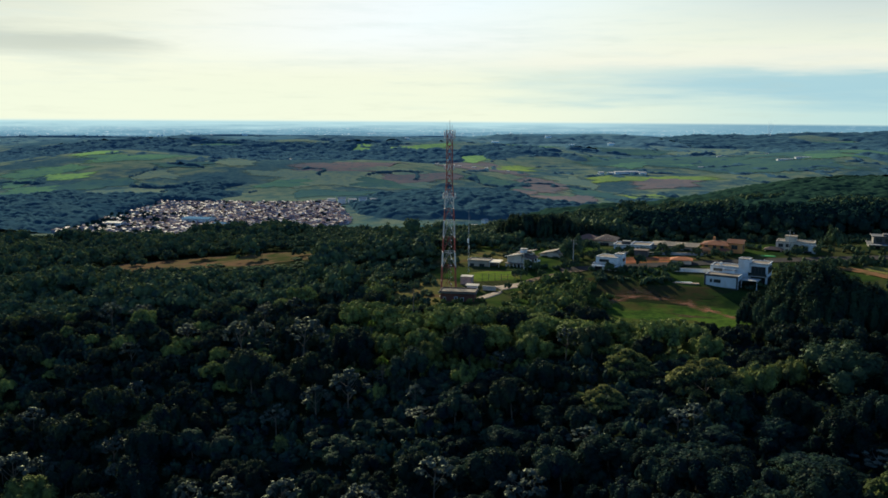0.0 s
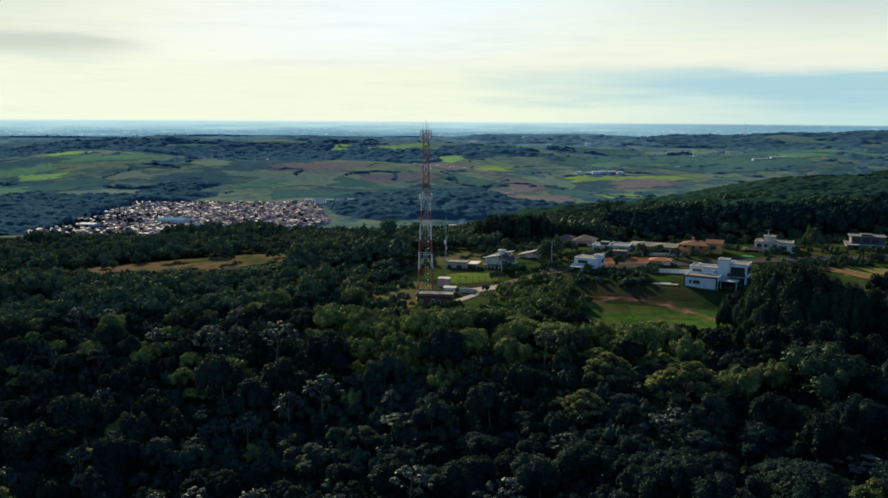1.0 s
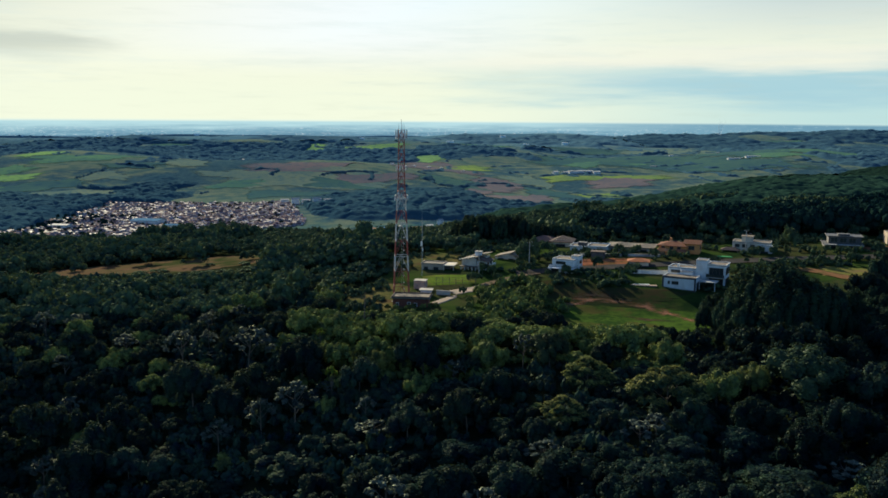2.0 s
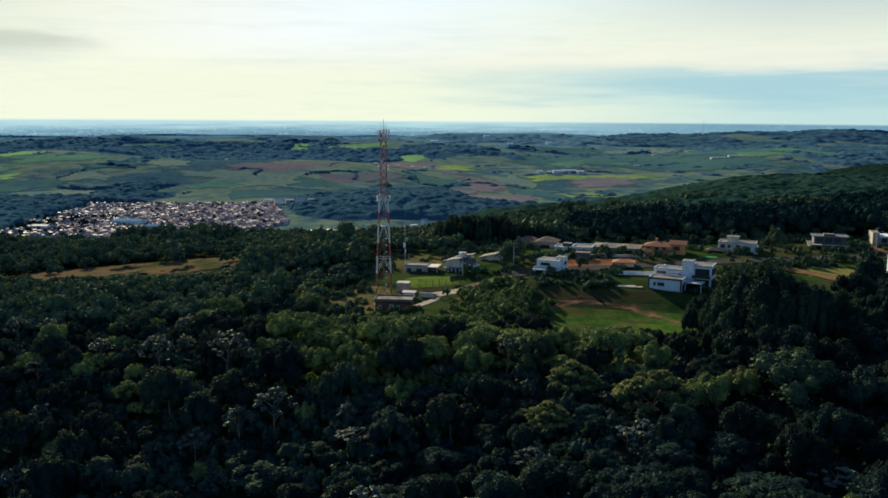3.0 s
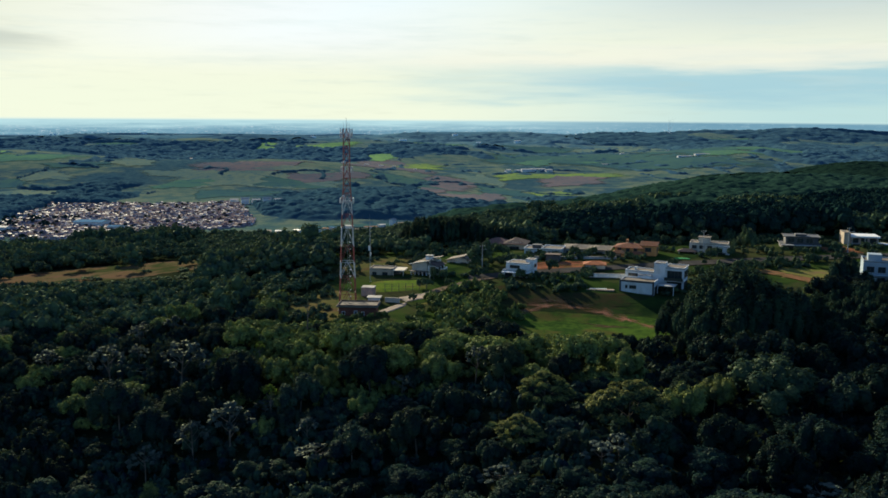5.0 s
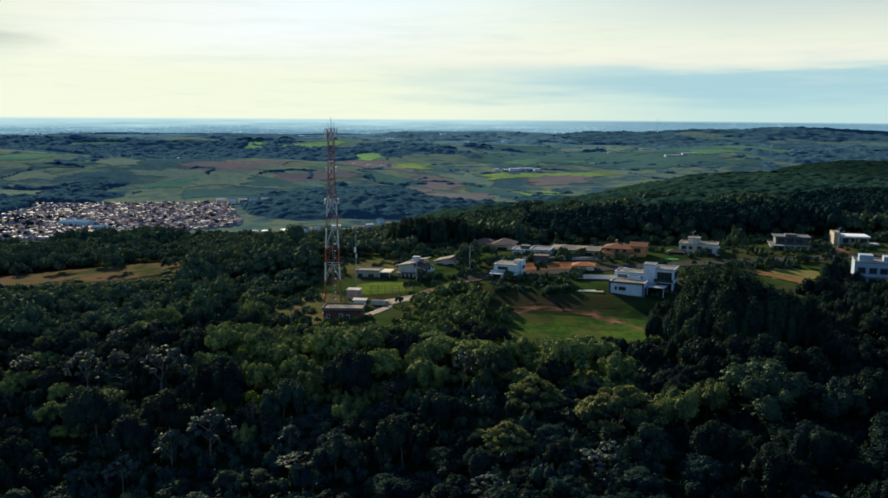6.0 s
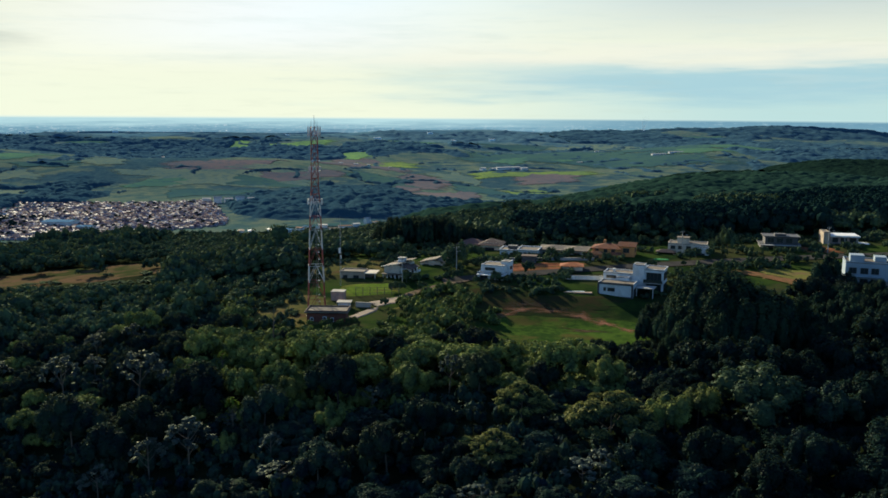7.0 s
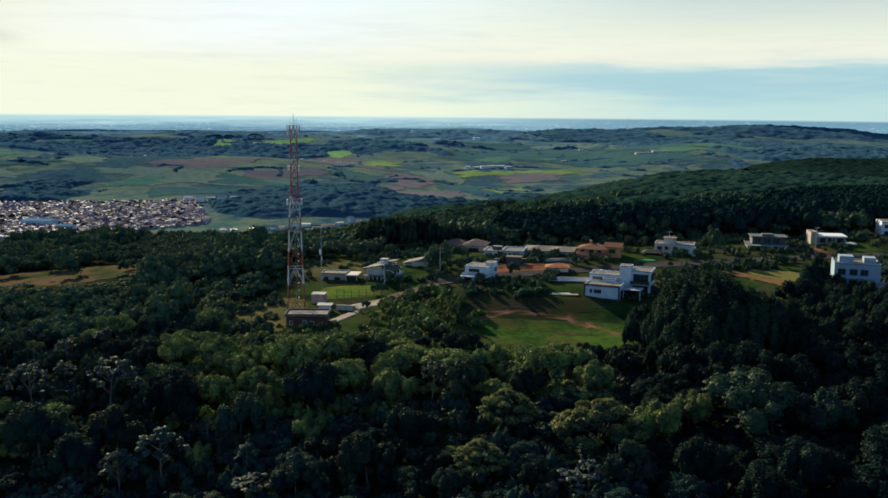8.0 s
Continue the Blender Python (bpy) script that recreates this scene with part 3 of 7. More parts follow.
def tree(name, kind, seed, height, bole, radius, leaves, size, leaf, label, group, core=True):
    """One tree at the origin: trunk with limbs, and a crown."""
    r = np.random.default_rng(seed + 500)
    root = tagged(new(name), label, "tree", group)
    lean = r.normal(0, 0.04 * height, 2)
    th = 0.035 * height * 0.6
    spine = [(lean[0] * t, lean[1] * t, height * 0.86 * t - 0.8 * (t == 0)) for t in (0, 0.25, 0.5, 0.75, 1.0)]
    pieces = [tube(spine, [th, th * 0.8, th * 0.62, th * 0.42, th * 0.12])]
    for k in range(6):
        t = r.uniform(0.4, 0.8)
        s = np.array([lean[0] * t, lean[1] * t, height * 0.86 * t])
        a = r.uniform(0, 6.283)
        e = s + np.array([math.cos(a) * radius * 0.6, math.sin(a) * radius * 0.6, (height - s[2]) * 0.55])
        pieces.append(tube([s, (s + e) / 2 + (0, 0, -0.06 * height * 0.3), e], [th * 0.4, th * 0.26, th * 0.08], 5))
    v, q = merged(pieces)
    part("trunk", fast_mesh("trunk", v, quads=q, smooth=True), BARK, root)
    v, t, q = crown_arrays(kind, seed, radius, height - bole, leaves, size, core, ICO if leaves < 1000 else ICO2)
    v[:, 2] *= (height - bole) / v[:, 2].max()
    v = v + np.array([lean[0] * 0.7, lean[1] * 0.7, bole])
    part("crown", fast_mesh("crown", v, tris=t, quads=q), leaf, root)
    return root


def lit_top(root, seed, height, bole, radius):
    """Yellow sprigs over the top of a flat crown; the sun on it is put into their colour."""
    v, t, _ = crown_arrays("umbrella", seed, radius * 1.02, height - bole, 5200, 0.26, core=False)
    v[:, 2] *= (height - bole) / v[:, 2].max()
    c = v[t].mean(1)
    top = np.zeros(400) - 9.0                         # highest sprig over each cell of the plan
    cell = np.clip(((c[:, 0] / radius + 1.3) / 2.6 * 20).astype(int), 0, 19) * 20 + np.clip(((c[:, 1] / radius + 1.3) / 2.6 * 20).astype(int), 0, 19)
    np.maximum.at(top, cell, c[:, 2])
    t = t[c[:, 2] > top[cell] - 0.75]
    v = v + np.array([0, 0, bole + 0.12])
    part("blossom", fast_mesh("blossom", v[t].reshape(-1, 3), tris=np.arange(3 * len(t)).reshape(-1, 3)), LEAF_YELLOW, root, "yellow-green sprigs that paint the sunlit crown top")
    return root


def stand(me, x, y, scale=1.0, tall=1.0, z=None):
    z = z_at(x, y) if z is None else z
    return pose(x, y, z, 0, 0, rng.uniform(0, 360)) @ Matrix.Diagonal((scale, scale, scale * tall, 1))


def thicket(name, spots, templates, material, label, lift=0.0, smooth=False):
    """Uncountable trees joined into one object. spots: rows of x, y, radius, height."""
    vs, ts, qs, n = [], [], [], 0
    spots = np.asarray(spots)
    which = rng.integers(len(templates), size=len(spots))
    for k, (tv, tt, tq) in enumerate(templates):
        mine = spots[which == k]
        if not len(mine):
            continue
        a = rng.uniform(0, 6.283, len(mine))
        c, s = np.cos(a)[:, None], np.sin(a)[:, None]
        x = (tv[None, :, 0] * c - tv[None, :, 1] * s) * mine[:, 2:3] + mine[:, 0:1]
        y = (tv[None, :, 0] * s + tv[None, :, 1] * c) * mine[:, 2:3] + mine[:, 1:2]
        z = tv[None, :, 2] * mine[:, 3:4] + land(mine[:, 0], mine[:, 1])[:, None] + lift
        vs.append(np.stack([x, y, z], -1).reshape(-1, 3))
        step = (np.arange(len(mine)) * len(tv))[:, None, None] + n
        if len(tt):
            ts.append((tt[None] + step).reshape(-1, 3))
        if len(tq):
            qs.append((tq[None] + step).reshape(-1, 4))
        n += len(mine) * len(tv)
    me = fast_mesh(name, np.concatenate(vs), np.concatenate(ts) if ts else None, np.concatenate(qs) if qs else None, smooth=smooth)
    me.materials.append(material)
    return tagged(new(name, me), label, "woods", kind="stuff")


# open ground: nothing tall grows there
def open_ground(x, y):
    if -17 < x < 22 and 226 < y < 300 and y > 229 + 0.2 * abs(x - 5) and not (x < -9 and y > 262):
        return True                                   # tower yard and first gardens
    if 22 <= x < 190 and y > (264 if x < 42 else 250) and y < 332:
        return True                                   # house plots
    if 35 < x < 88 and 213 < y < 252:
        return True                                   # sloping meadow
    if 105 < x < 170 and 232 < y < 262:
        return True
    return 190 <= x < 235 and 300 < y < 345


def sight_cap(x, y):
    """Greatest tree-top height beside plots and clearings that keeps them in the camera's view."""
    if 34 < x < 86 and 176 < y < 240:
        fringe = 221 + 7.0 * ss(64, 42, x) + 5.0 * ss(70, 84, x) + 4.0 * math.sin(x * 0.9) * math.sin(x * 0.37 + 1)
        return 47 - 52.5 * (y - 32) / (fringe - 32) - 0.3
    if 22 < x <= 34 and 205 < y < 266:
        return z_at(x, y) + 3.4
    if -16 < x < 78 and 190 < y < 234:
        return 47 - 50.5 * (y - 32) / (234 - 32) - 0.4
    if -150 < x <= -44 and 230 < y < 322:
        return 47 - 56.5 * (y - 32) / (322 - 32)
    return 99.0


# trees that stand out: kind, place, width and height against the pattern tree
STANDOUT = (
    (2, -49.4, 205.4, 1.00, 1.00), (2, -45.1, 212.1, 0.59, 1.00), (2, -34.0, 199.2, 1.28, 0.90), (7, -18.5, 204.7, 0.55, 1.00), (7, -14.0, 181.9, 0.67, 1.00), (2, -20.4, 173.0, 1.07, 1.00),
    (2, -27.0, 173.4, 0.86, 1.00), (0, -10.4, 177.3, 0.50, 1.05), (6, -14.8, 175.9, 0.47, 1.18), (2, -6.7, 171.2, 0.55, 1.00), (6, -4.6, 188.6, 0.73, 1.00), (3, 35.0, 168.2, 0.81, 1.00),
    (3, 47.8, 159.8, 1.12, 1.00), (3, 28.0, 154.2, 0.66, 1.00), (0, 35.0, 146.7, 0.55, 1.01), (2, 42.3, 146.8, 0.57, 1.00), (0, 23.6, 151.9, 0.54, 1.00), (1, 74.8, 163.5, 1.51, 0.76),
    (6, 65.8, 167.5, 0.90, 1.00), (0, 85.9, 160.6, 0.99, 1.00), (2, -34.7, 170.8, 0.74, 1.00), (6, 3.1, 177.3, 0.63, 1.00), (2, 25.1, 186.3, 0.74, 1.00), (6, 17.6, 187.1, 0.84, 1.00),
    (2, 10.4, 182.7, 0.60, 1.00), (0, -43.3, 188.1, 1.23, 0.99), (0, -29.3, 183.4, 1.17, 1.00), (0, -8.7, 182.0, 0.93, 1.00), (5, -21.1, 191.0, 1.18, 1.00), (5, 4.6, 187.2, 1.14, 1.00),
    (0, 12.2, 162.8, 0.98, 1.00), (5, 18.8, 169.2, 0.92, 1.00), (1, 30.0, 181.9, 0.80, 1.00), (0, 48.8, 148.5, 0.85, 1.00), (5, 58.3, 145.4, 0.92, 1.00), (5, 71.5, 141.0, 1.02, 1.00),
    (0, 41.9, 185.1, 0.76, 1.00), (6, 55.3, 187.4, 0.82, 1.00), (2, 68.4, 170.3, 0.54, 1.00), (5, -34.9, 179.7, 1.02, 1.00), (0, 1.2, 161.3, 0.88, 1.00))
GOLDEN = tuple((x, y) for k, x, y, _, _ in STANDOUT if k in (1, 3))      # crowns that stand clear in the sun


def forest():
    """The wood in front of the tower, tree by tree."""
    kinds = [
        [tree("forest_tree", "cloud", s, 9.5, 2.0, 4.6, 2600, 0.25, LEAF, "dark green broadleaf tree in dense wood", "trees of the wood") for s in (1, 2, 3)],
        [tree("forest_tree", "cloud", s, 10.0, 2.6, 5.4, 2700, 0.26, LEAF_DOME, "spreading dark olive tree with a domed crown", "trees of the wood") for s in (11, 12)],
        [tree("slender_tree", "spray", s, 10.0, 4.2, 4.0, 1500, 0.27, LEAF_PALE, "silvery-leaved slender tree with open crown", "silvery trees") for s in (21, 22, 23)],
        # dark crown below, bright sprigs above: lit top and shaded underside in colour
        [lit_top(tree("yellow_tree", "umbrella", s, 9.0, 2.2, 6.2, 3600, 0.25, LEAF_DOME, "broad tree with a yellow-green crown, its top lightened as sunlit", "yellow-topped trees"), s, 9.0, 2.2, 6.2) for s in (31, 32)],
        [tree("eucalyptus_tree", k, s, 17.0, b, 5.2, 3000, 0.34, LEAF_GROVE, "tall dark eucalyptus with a dense crown", "eucalyptus grove") for k, s, b in (("cloud", 41, 1.2), ("cloud", 42, 2.2), ("cloud", 43, 3.2))],
        [tree("forest_tree", "cloud", s, 9.5, 2.0, 4.7, 2600, 0.25, LEAF_DARK, "broadleaf tree in dense wood, leaves darkened for shade", "trees of the wood") for s in (5, 6, 15)],
        [tree("forest_tree", "cloud", s, 9.0, 1.8, 4.4, 2600, 0.24, LEAF_WARM, "olive-green tree at the edge of the wood, leaves lightened as sunlit", "trees of the wood") for s in (7, 8, 9)],
        [tree("lime_tree", "spray", 51, 11.5, 7.6, 2.0, 600, 0.30, LEAF_LIME, "slender tree with bright lime-green top", "lime-green trees")],
    ]
    reach = (4.6, 5.4, 4.0, 6.2, 4.4, 4.7, 4.4, 2.0)
    home = [list(k) for k in kinds]
    used = set()
    placed = []

    def put(kind, x, y, s, tall=1.0, z=None):
        pick = int(rng.integers(len(home[kind])))
        src = home[kind][pick]
        m = stand(src, x, y, s, tall, z)
        if (kind, pick) in used:
            copy_thing(src, m @ Matrix.Diagonal((1 / src.scale[0], 1 / src.scale[1], 1 / src.scale[2], 1)))
        else:
            used.add((kind, pick))
            src.matrix_basis = m
        placed.append((x, y, reach[kind] * s))

    crowd = {0: [], 5: [], 6: []}                     # trees far back in the wood, joined by kind

    for kind, x, y, s, tall in STANDOUT:
        put(kind, x, y, s, tall)
    # eucalyptus grove
    for _ in range(9000):
        if sum(1 for p in placed if len(p) == 4) >= 100:
            break
        x, y = rng.uniform(73, 150), rng.uniform(196, 222)
        if any((x - p[0]) ** 2 + (y - p[1]) ** 2 < 3.7 ** 2 for p in placed):
            continue
        crest = float(np.interp(x, (70, 76, 80, 84, 89.7, 92, 93.5, 97, 101, 105, 110, 120, 150), (2.0, 6.0, 10.0, 13.8, 16.4, 15.3, 12.9, 11.4, 9.8, 8.8, 7.6, 5.0, 3.0)))
        if y > 206:
            crest = 47.3 - (47.3 - crest) * (y + 1) / 207
        else:
            crest -= 0.35 * (206 - y)
        top = crest + rng.uniform(-3.4, 0.3)
        s = max(0.45, (top - z_at(x, y)) / 17.0)
        put(4, x, y, min(s, 1.45), 1.0)
        placed[-1] = (*placed[-1], 0)
    for x, y, s, tall in ((127.0, 237, 0.58, 1.05), (130.8, 239.5, 0.62, 1.10), (134.0, 236, 0.44, 1.0), (137.0, 228, 0.42, 1.0), (141.5, 226.5, 0.40, 1.0), (133.0, 229, 0.34, 1.0)):
        put(4, x, y, s, tall)
    # dark clump behind the houses
    for _ in range(2500):
        if sum(1 for p in placed if len(p) == 5) >= 30:
            break
        x, y = rng.uniform(19, 58), rng.uniform(333, 352)
        if any((x - p[0]) ** 2 + (y - p[1]) ** 2 < 3.9 ** 2 for p in placed):
            continue
        top = float(np.interp(x, (19, 25, 33, 44, 48, 58), (5.5, 9.5, 10.8, 10.2, 8.0, 6.5))) + rng.uniform(-2.2, 0.8)
        put(4, x, y, min(0.95, max(0.45, (top - z_at(x, y)) / 17.0)))
        placed[-1] = (*placed[-1], 0, 0)
    # low growth in front of the brick hut
    for x in np.linspace(-8, 9, 9):
        put(6, x + rng.uniform(-0.7, 0.7), 231.0 + rng.uniform(-1, 1), rng.uniform(0.16, 0.25))
    # olive trees between the yard and the meadow
    for _ in range(900):
        if sum(1 for p in placed if len(p) == 6) >= 34:
            break
        x, y = rng.uniform(17, 43), rng.uniform(226, 250)
        if y > 240 + 0.35 * (x - 20) or x > 36 + 0.12 * (y - 226) or (x < 25 and y > 236) or any((x - p[0]) ** 2 + (y - p[1]) ** 2 < 3.1 ** 2 for p in placed):
            continue
        put(6, x, y, rng.uniform(0.24, 0.44))
        placed[-1] = (*placed[-1], 0, 0, 0)
    # the rest of the wood: crowns that close up with their neighbours
    tries = [(rng.uniform(-0.56, 0.62), rng.uniform(100, 264)) for _ in range(14000)]
    count = 0
    for u, y in tries:
        x = u * (y + 12) + 3
        if count >= 520 or open_ground(x, y) or x > 145 or (y > 236 and not (24 < x < 42 and y < 243)):
            continue
        s = float(rng.uniform(0.95, 1.25) if rng.random() < 0.35 else rng.uniform(0.55, 0.95))
        g = z_at(x, y)
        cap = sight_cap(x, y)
        # Lighter and darker leaf copies by place paint the view's light and shade.
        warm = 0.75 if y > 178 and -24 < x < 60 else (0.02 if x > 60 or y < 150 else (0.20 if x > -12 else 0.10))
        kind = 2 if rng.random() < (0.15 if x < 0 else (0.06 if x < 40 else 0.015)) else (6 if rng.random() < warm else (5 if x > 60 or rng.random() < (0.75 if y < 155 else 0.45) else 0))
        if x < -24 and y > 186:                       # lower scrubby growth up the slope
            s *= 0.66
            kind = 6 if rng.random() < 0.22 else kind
        tall = rng.uniform(0.82, 1.12)
        top = (9.5, 10, 10, 9, 17, 9.5, 9.0)[kind] * s * tall
        if s > 0.5 and any(-3 < y - b < 30 and abs(x - a + 0.29 * (y - b)) < 6.5 for a, b in GOLDEN):
            tall *= 0.62
            top *= 0.62
        if any(-20 < y - b < -2 and abs(x - a * (y + 20) / (b + 20)) < 1.2 * r * reach[k] for k, a, b, r, _ in STANDOUT):
            tall *= 0.52                              # kept low so the camera sees the standout trees
            top *= 0.52
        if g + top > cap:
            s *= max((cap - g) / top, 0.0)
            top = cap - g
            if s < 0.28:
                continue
        if any((x - p[0]) ** 2 + (y - p[1]) ** 2 < (0.66 * (reach[kind] * s + p[2])) ** 2 for p in placed):
            continue
        if kind in crowd and y > 178:
            crowd[kind].append((x, y, reach[kind] * s, top))
            placed.append((x, y, reach[kind] * s))
        else:
            put(kind, x, y, s, tall)
        count += 1
    names = {0: ("back_woods", LEAF, "dark green trees towards the back of the wood"), 5: ("shady_woods", LEAF_DARK, "trees towards the back of the wood, darkened for shade"), 6: ("sunny_woods", LEAF_WARM, "olive trees towards the back of the wood, lightened as sunlit")}
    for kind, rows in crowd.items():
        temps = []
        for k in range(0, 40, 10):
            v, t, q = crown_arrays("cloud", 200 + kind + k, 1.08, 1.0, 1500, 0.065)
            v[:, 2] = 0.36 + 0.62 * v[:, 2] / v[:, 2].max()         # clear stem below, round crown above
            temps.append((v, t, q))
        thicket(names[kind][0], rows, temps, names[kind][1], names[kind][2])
    for kind, row in enumerate(home):
        for pick, src in enumerate(row):
            if (kind, pick) not in used:              # a kind that found no place
                for ob in (*src.children_recursive, src):
                    bpy.data.objects.remove(ob)
    return placed


placed = forest()


def scatter(n, xs, ys, keep, gap, fan=None):
    """Places at least gap apart, on a jittered lattice, where keep() holds."""
    out = []
    x0, x1 = xs
    y = ys[0]
    row = 0
    while y < ys[1]:
        w = np.arange(x0 + (row % 2) * gap * 0.5, x1, gap)
        px = w + rng.uniform(-0.42, 0.42, len(w)) * gap
        py = y + rng.uniform(-0.42, 0.42, len(w)) * gap
        ok = keep(px, py)
        out.append(np.stack([px[ok], py[ok]], -1))
        y += gap * 0.87
        row += 1
    return np.concatenate(out)[:n] if n else np.concatenate(out)


# Limits planting to the ground that the camera sees.
def in_view(x, y, m=0.06):
    d = y - 0.0
    return (x > -(0.50 + m) * d - 12) & (x < (0.66 + m) * d + 25)


def domes(x, y, size, seed):
    """Rounded crowns side by side: 0 in the gaps, up to 1.4 on the tops."""
    ix, iy = np.floor(x / size), np.floor(y / size)
    best = np.zeros_like(x)
    for dx in (-1, 0, 1):
        for dy in (-1, 0, 1):
            v = np.sin((ix + dx) * 127.1 + (iy + dy) * 311.7 + seed * 74.7) * 43758.5453
            a = v - np.floor(v)
            b, c = (a * 17.3) % 1.0, (a * 91.7) % 1.0
            d = np.hypot(x - (ix + dx + 0.15 + 0.7 * a) * size, y - (iy + dy + 0.15 + 0.7 * b) * size)
            top = np.sqrt(np.clip(1 - (d / (size * (0.55 + 0.35 * c))) ** 2, 0, None))
            best = np.maximum(best, top * (0.7 + 0.7 * c))
    return best


def canopy(name, xs, ys, step, wooded, tall, crown, material, label, seed, swell=0.0):
    """A closed canopy: uneven tops that come down to the ground at the edges."""
    r = np.random.default_rng(seed)
    yl, xl = np.arange(ys[0], ys[1] + step, step), np.arange(xs[0], xs[1], step)
    yy, xx = np.meshgrid(yl, xl, indexing="ij")
    x, y = xx + r.uniform(-0.3, 0.3, xx.shape) * step, yy + r.uniform(-0.3, 0.3, xx.shape) * step
    w = wooded(x, y)
    high = ss(0.0, 0.8, w) * (tall + 0.42 * crown * (domes(x, y, crown, seed) - 0.6) + r.normal(0, 0.05 * crown, xx.shape) + 1.6 * np.sin(x / 31) * np.sin(y / 27) + swell * (noise2(x / (6 * step), y / (6 * step), seed) - 0.4))
    v = np.stack([x, y, land(x, y) - 1.0 + high], -1).reshape(-1, 3)
    q = grid_quads(len(yl), len(xl))[:, ::-1]
    # only cells inside the camera's view are kept
    fan = (xx > -0.53 * yy) & (xx < 0.72 * yy + 25)
    q = q[((w > 0.0) & fan).ravel()[q].any(1)]
    used = np.unique(q)
    back = np.zeros(len(v), int)
    back[used] = np.arange(len(used))
    me = fast_mesh(name, v[used], quads=back[q], smooth=True)
    me.materials.append(material)
    return tagged(new(name, me), label, "woods", kind="stuff")


def woods():
    # scrubby wood on the left-hand hill up to its crest
    def keep(x, y):
        clear = (((x + 84) / 78) ** 2 + ((y - 330) / 29) ** 2 < 1) & (np.sin(x * 0.9) * np.sin(y * 1.3 + x * 0.3) + 0.5 * np.sin(x * 0.23 + y * 0.31) < 0.62)
        near = (y < 236) & (x > -200)
        yard = (x > -17) & (y < 262) | (x > -9) & (y < 300) | ((x > -7) & (x < 24) & (y < 310))
        plots = (x > 24) & (y < 334)
        return in_view(x, y) & ~clear & ~near & ~yard & ~plots & (y < 470) & (x < 210)
    p = scatter(0, (-260, 210), (232, 480), keep, 5.6)
    h = rng.uniform(3.2, 6.0, len(p)) + 3.5 * (np.sin(p[:, 0] * 0.09) * np.sin(p[:, 1] * 0.07) > 0.2)
    h += 3.0 * np.exp(-((p[:, 0] + 18) / 16) ** 2 - ((p[:, 1] - 300) / 32) ** 2)
    h = np.where((p[:, 0] > -75) & (p[:, 0] < 90) & (p[:, 1] > 352), np.minimum(h, rng.uniform(3.0, 5.0, len(p))), h)
    clump = (p[:, 0] > 17) & (p[:, 0] < 55) & (p[:, 1] > 330) & (p[:, 1] < 353)
    h = np.where(clump, np.minimum(h, 3.5), h)
    h = np.where((p[:, 0] > -30) & (p[:, 1] < 285), np.minimum(h, rng.uniform(2.5, 4.5, len(p))), h)
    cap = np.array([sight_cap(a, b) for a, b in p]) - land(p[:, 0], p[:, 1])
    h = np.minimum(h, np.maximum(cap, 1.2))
    spots = np.column_stack([p, np.clip(h * 0.7, 2.2, 5.0) * rng.uniform(0.85, 1.2, len(p)), h])
    temps = [crown_arrays("puff", s, 1.0, 1.0, 150, 0.098, True) for s in (61, 62, 63, 64, 65)]
    thicket("hill_woods", spots, temps, LEAF_HILL, "low green woods over the hill")

    # darker wood on the ridge behind the houses
    def keep2(x, y):
        rim = 440 + 290 * ss(90, 400, x) + 330 * ss(400, 640, x)
        return in_view(x, y) & (y > 332) & (y < rim + 330) & ((x > 78) | (y > 470)) & (x > 20) & ~((x > 185) & (x < 240) & (y < 350)) & ((x < 215) | (y > 350))
    def shade(x, y):
        rim = 440 + 290 * ss(90, 400, x) + 330 * ss(400, 640, x)
        wave = 0.12 * np.sin(x / 9.0) * np.sin(y / 11.0)
        return np.minimum(np.minimum((rim + 330 - y) / 120, (x - 20) / 60), np.maximum((x - 78) / 60, (y - 470) / 80)) + wave - hill(x, y, 392, 612, 45, 52, 2.8)

    def back_edge(x):
        return 380 + 0.6 * np.clip(x - 120, 0, 300)
    near = scatter(0, (20, 640), (332, 600), lambda x, y: keep2(x, y) & (y < back_edge(x) + 8), 6.4)
    edge = np.exp(-((near[:, 1] - 345) / 30) ** 2) * (near[:, 0] > 95)
    low = 1 - 0.62 * np.exp(-((near[:, 0] - 365) / 45) ** 2 - ((near[:, 1] - 535) / 55) ** 2)
    spots = np.column_stack([near, rng.uniform(4.6, 7.0, len(near)), (rng.uniform(6.5, 10.0, len(near)) + 3.5 * edge) * low])
    temps = [crown_arrays("puff", s, 1.0, 1.0, 230, 0.075, True) for s in (71, 72, 73, 74)]
    thicket("ridge_woods", spots, temps, LEAF_MID, "dark green woods on the ridge behind the houses")
    canopy("slope_woods", (20, 660), (370, 660), 1.9, lambda x, y: np.minimum(shade(x, y), (y - back_edge(x)) / 12), 6.5, 6.4, LEAF_RIDGE, "green woods on the far slope of the ridge", 31)
    canopy("hill_top_woods", (20, 900), (650, 1240), 3.0, shade, 6.5, 8.0, LEAF_HAZE, "bluish green woods on the hill beyond the ridge", 32)


woods()


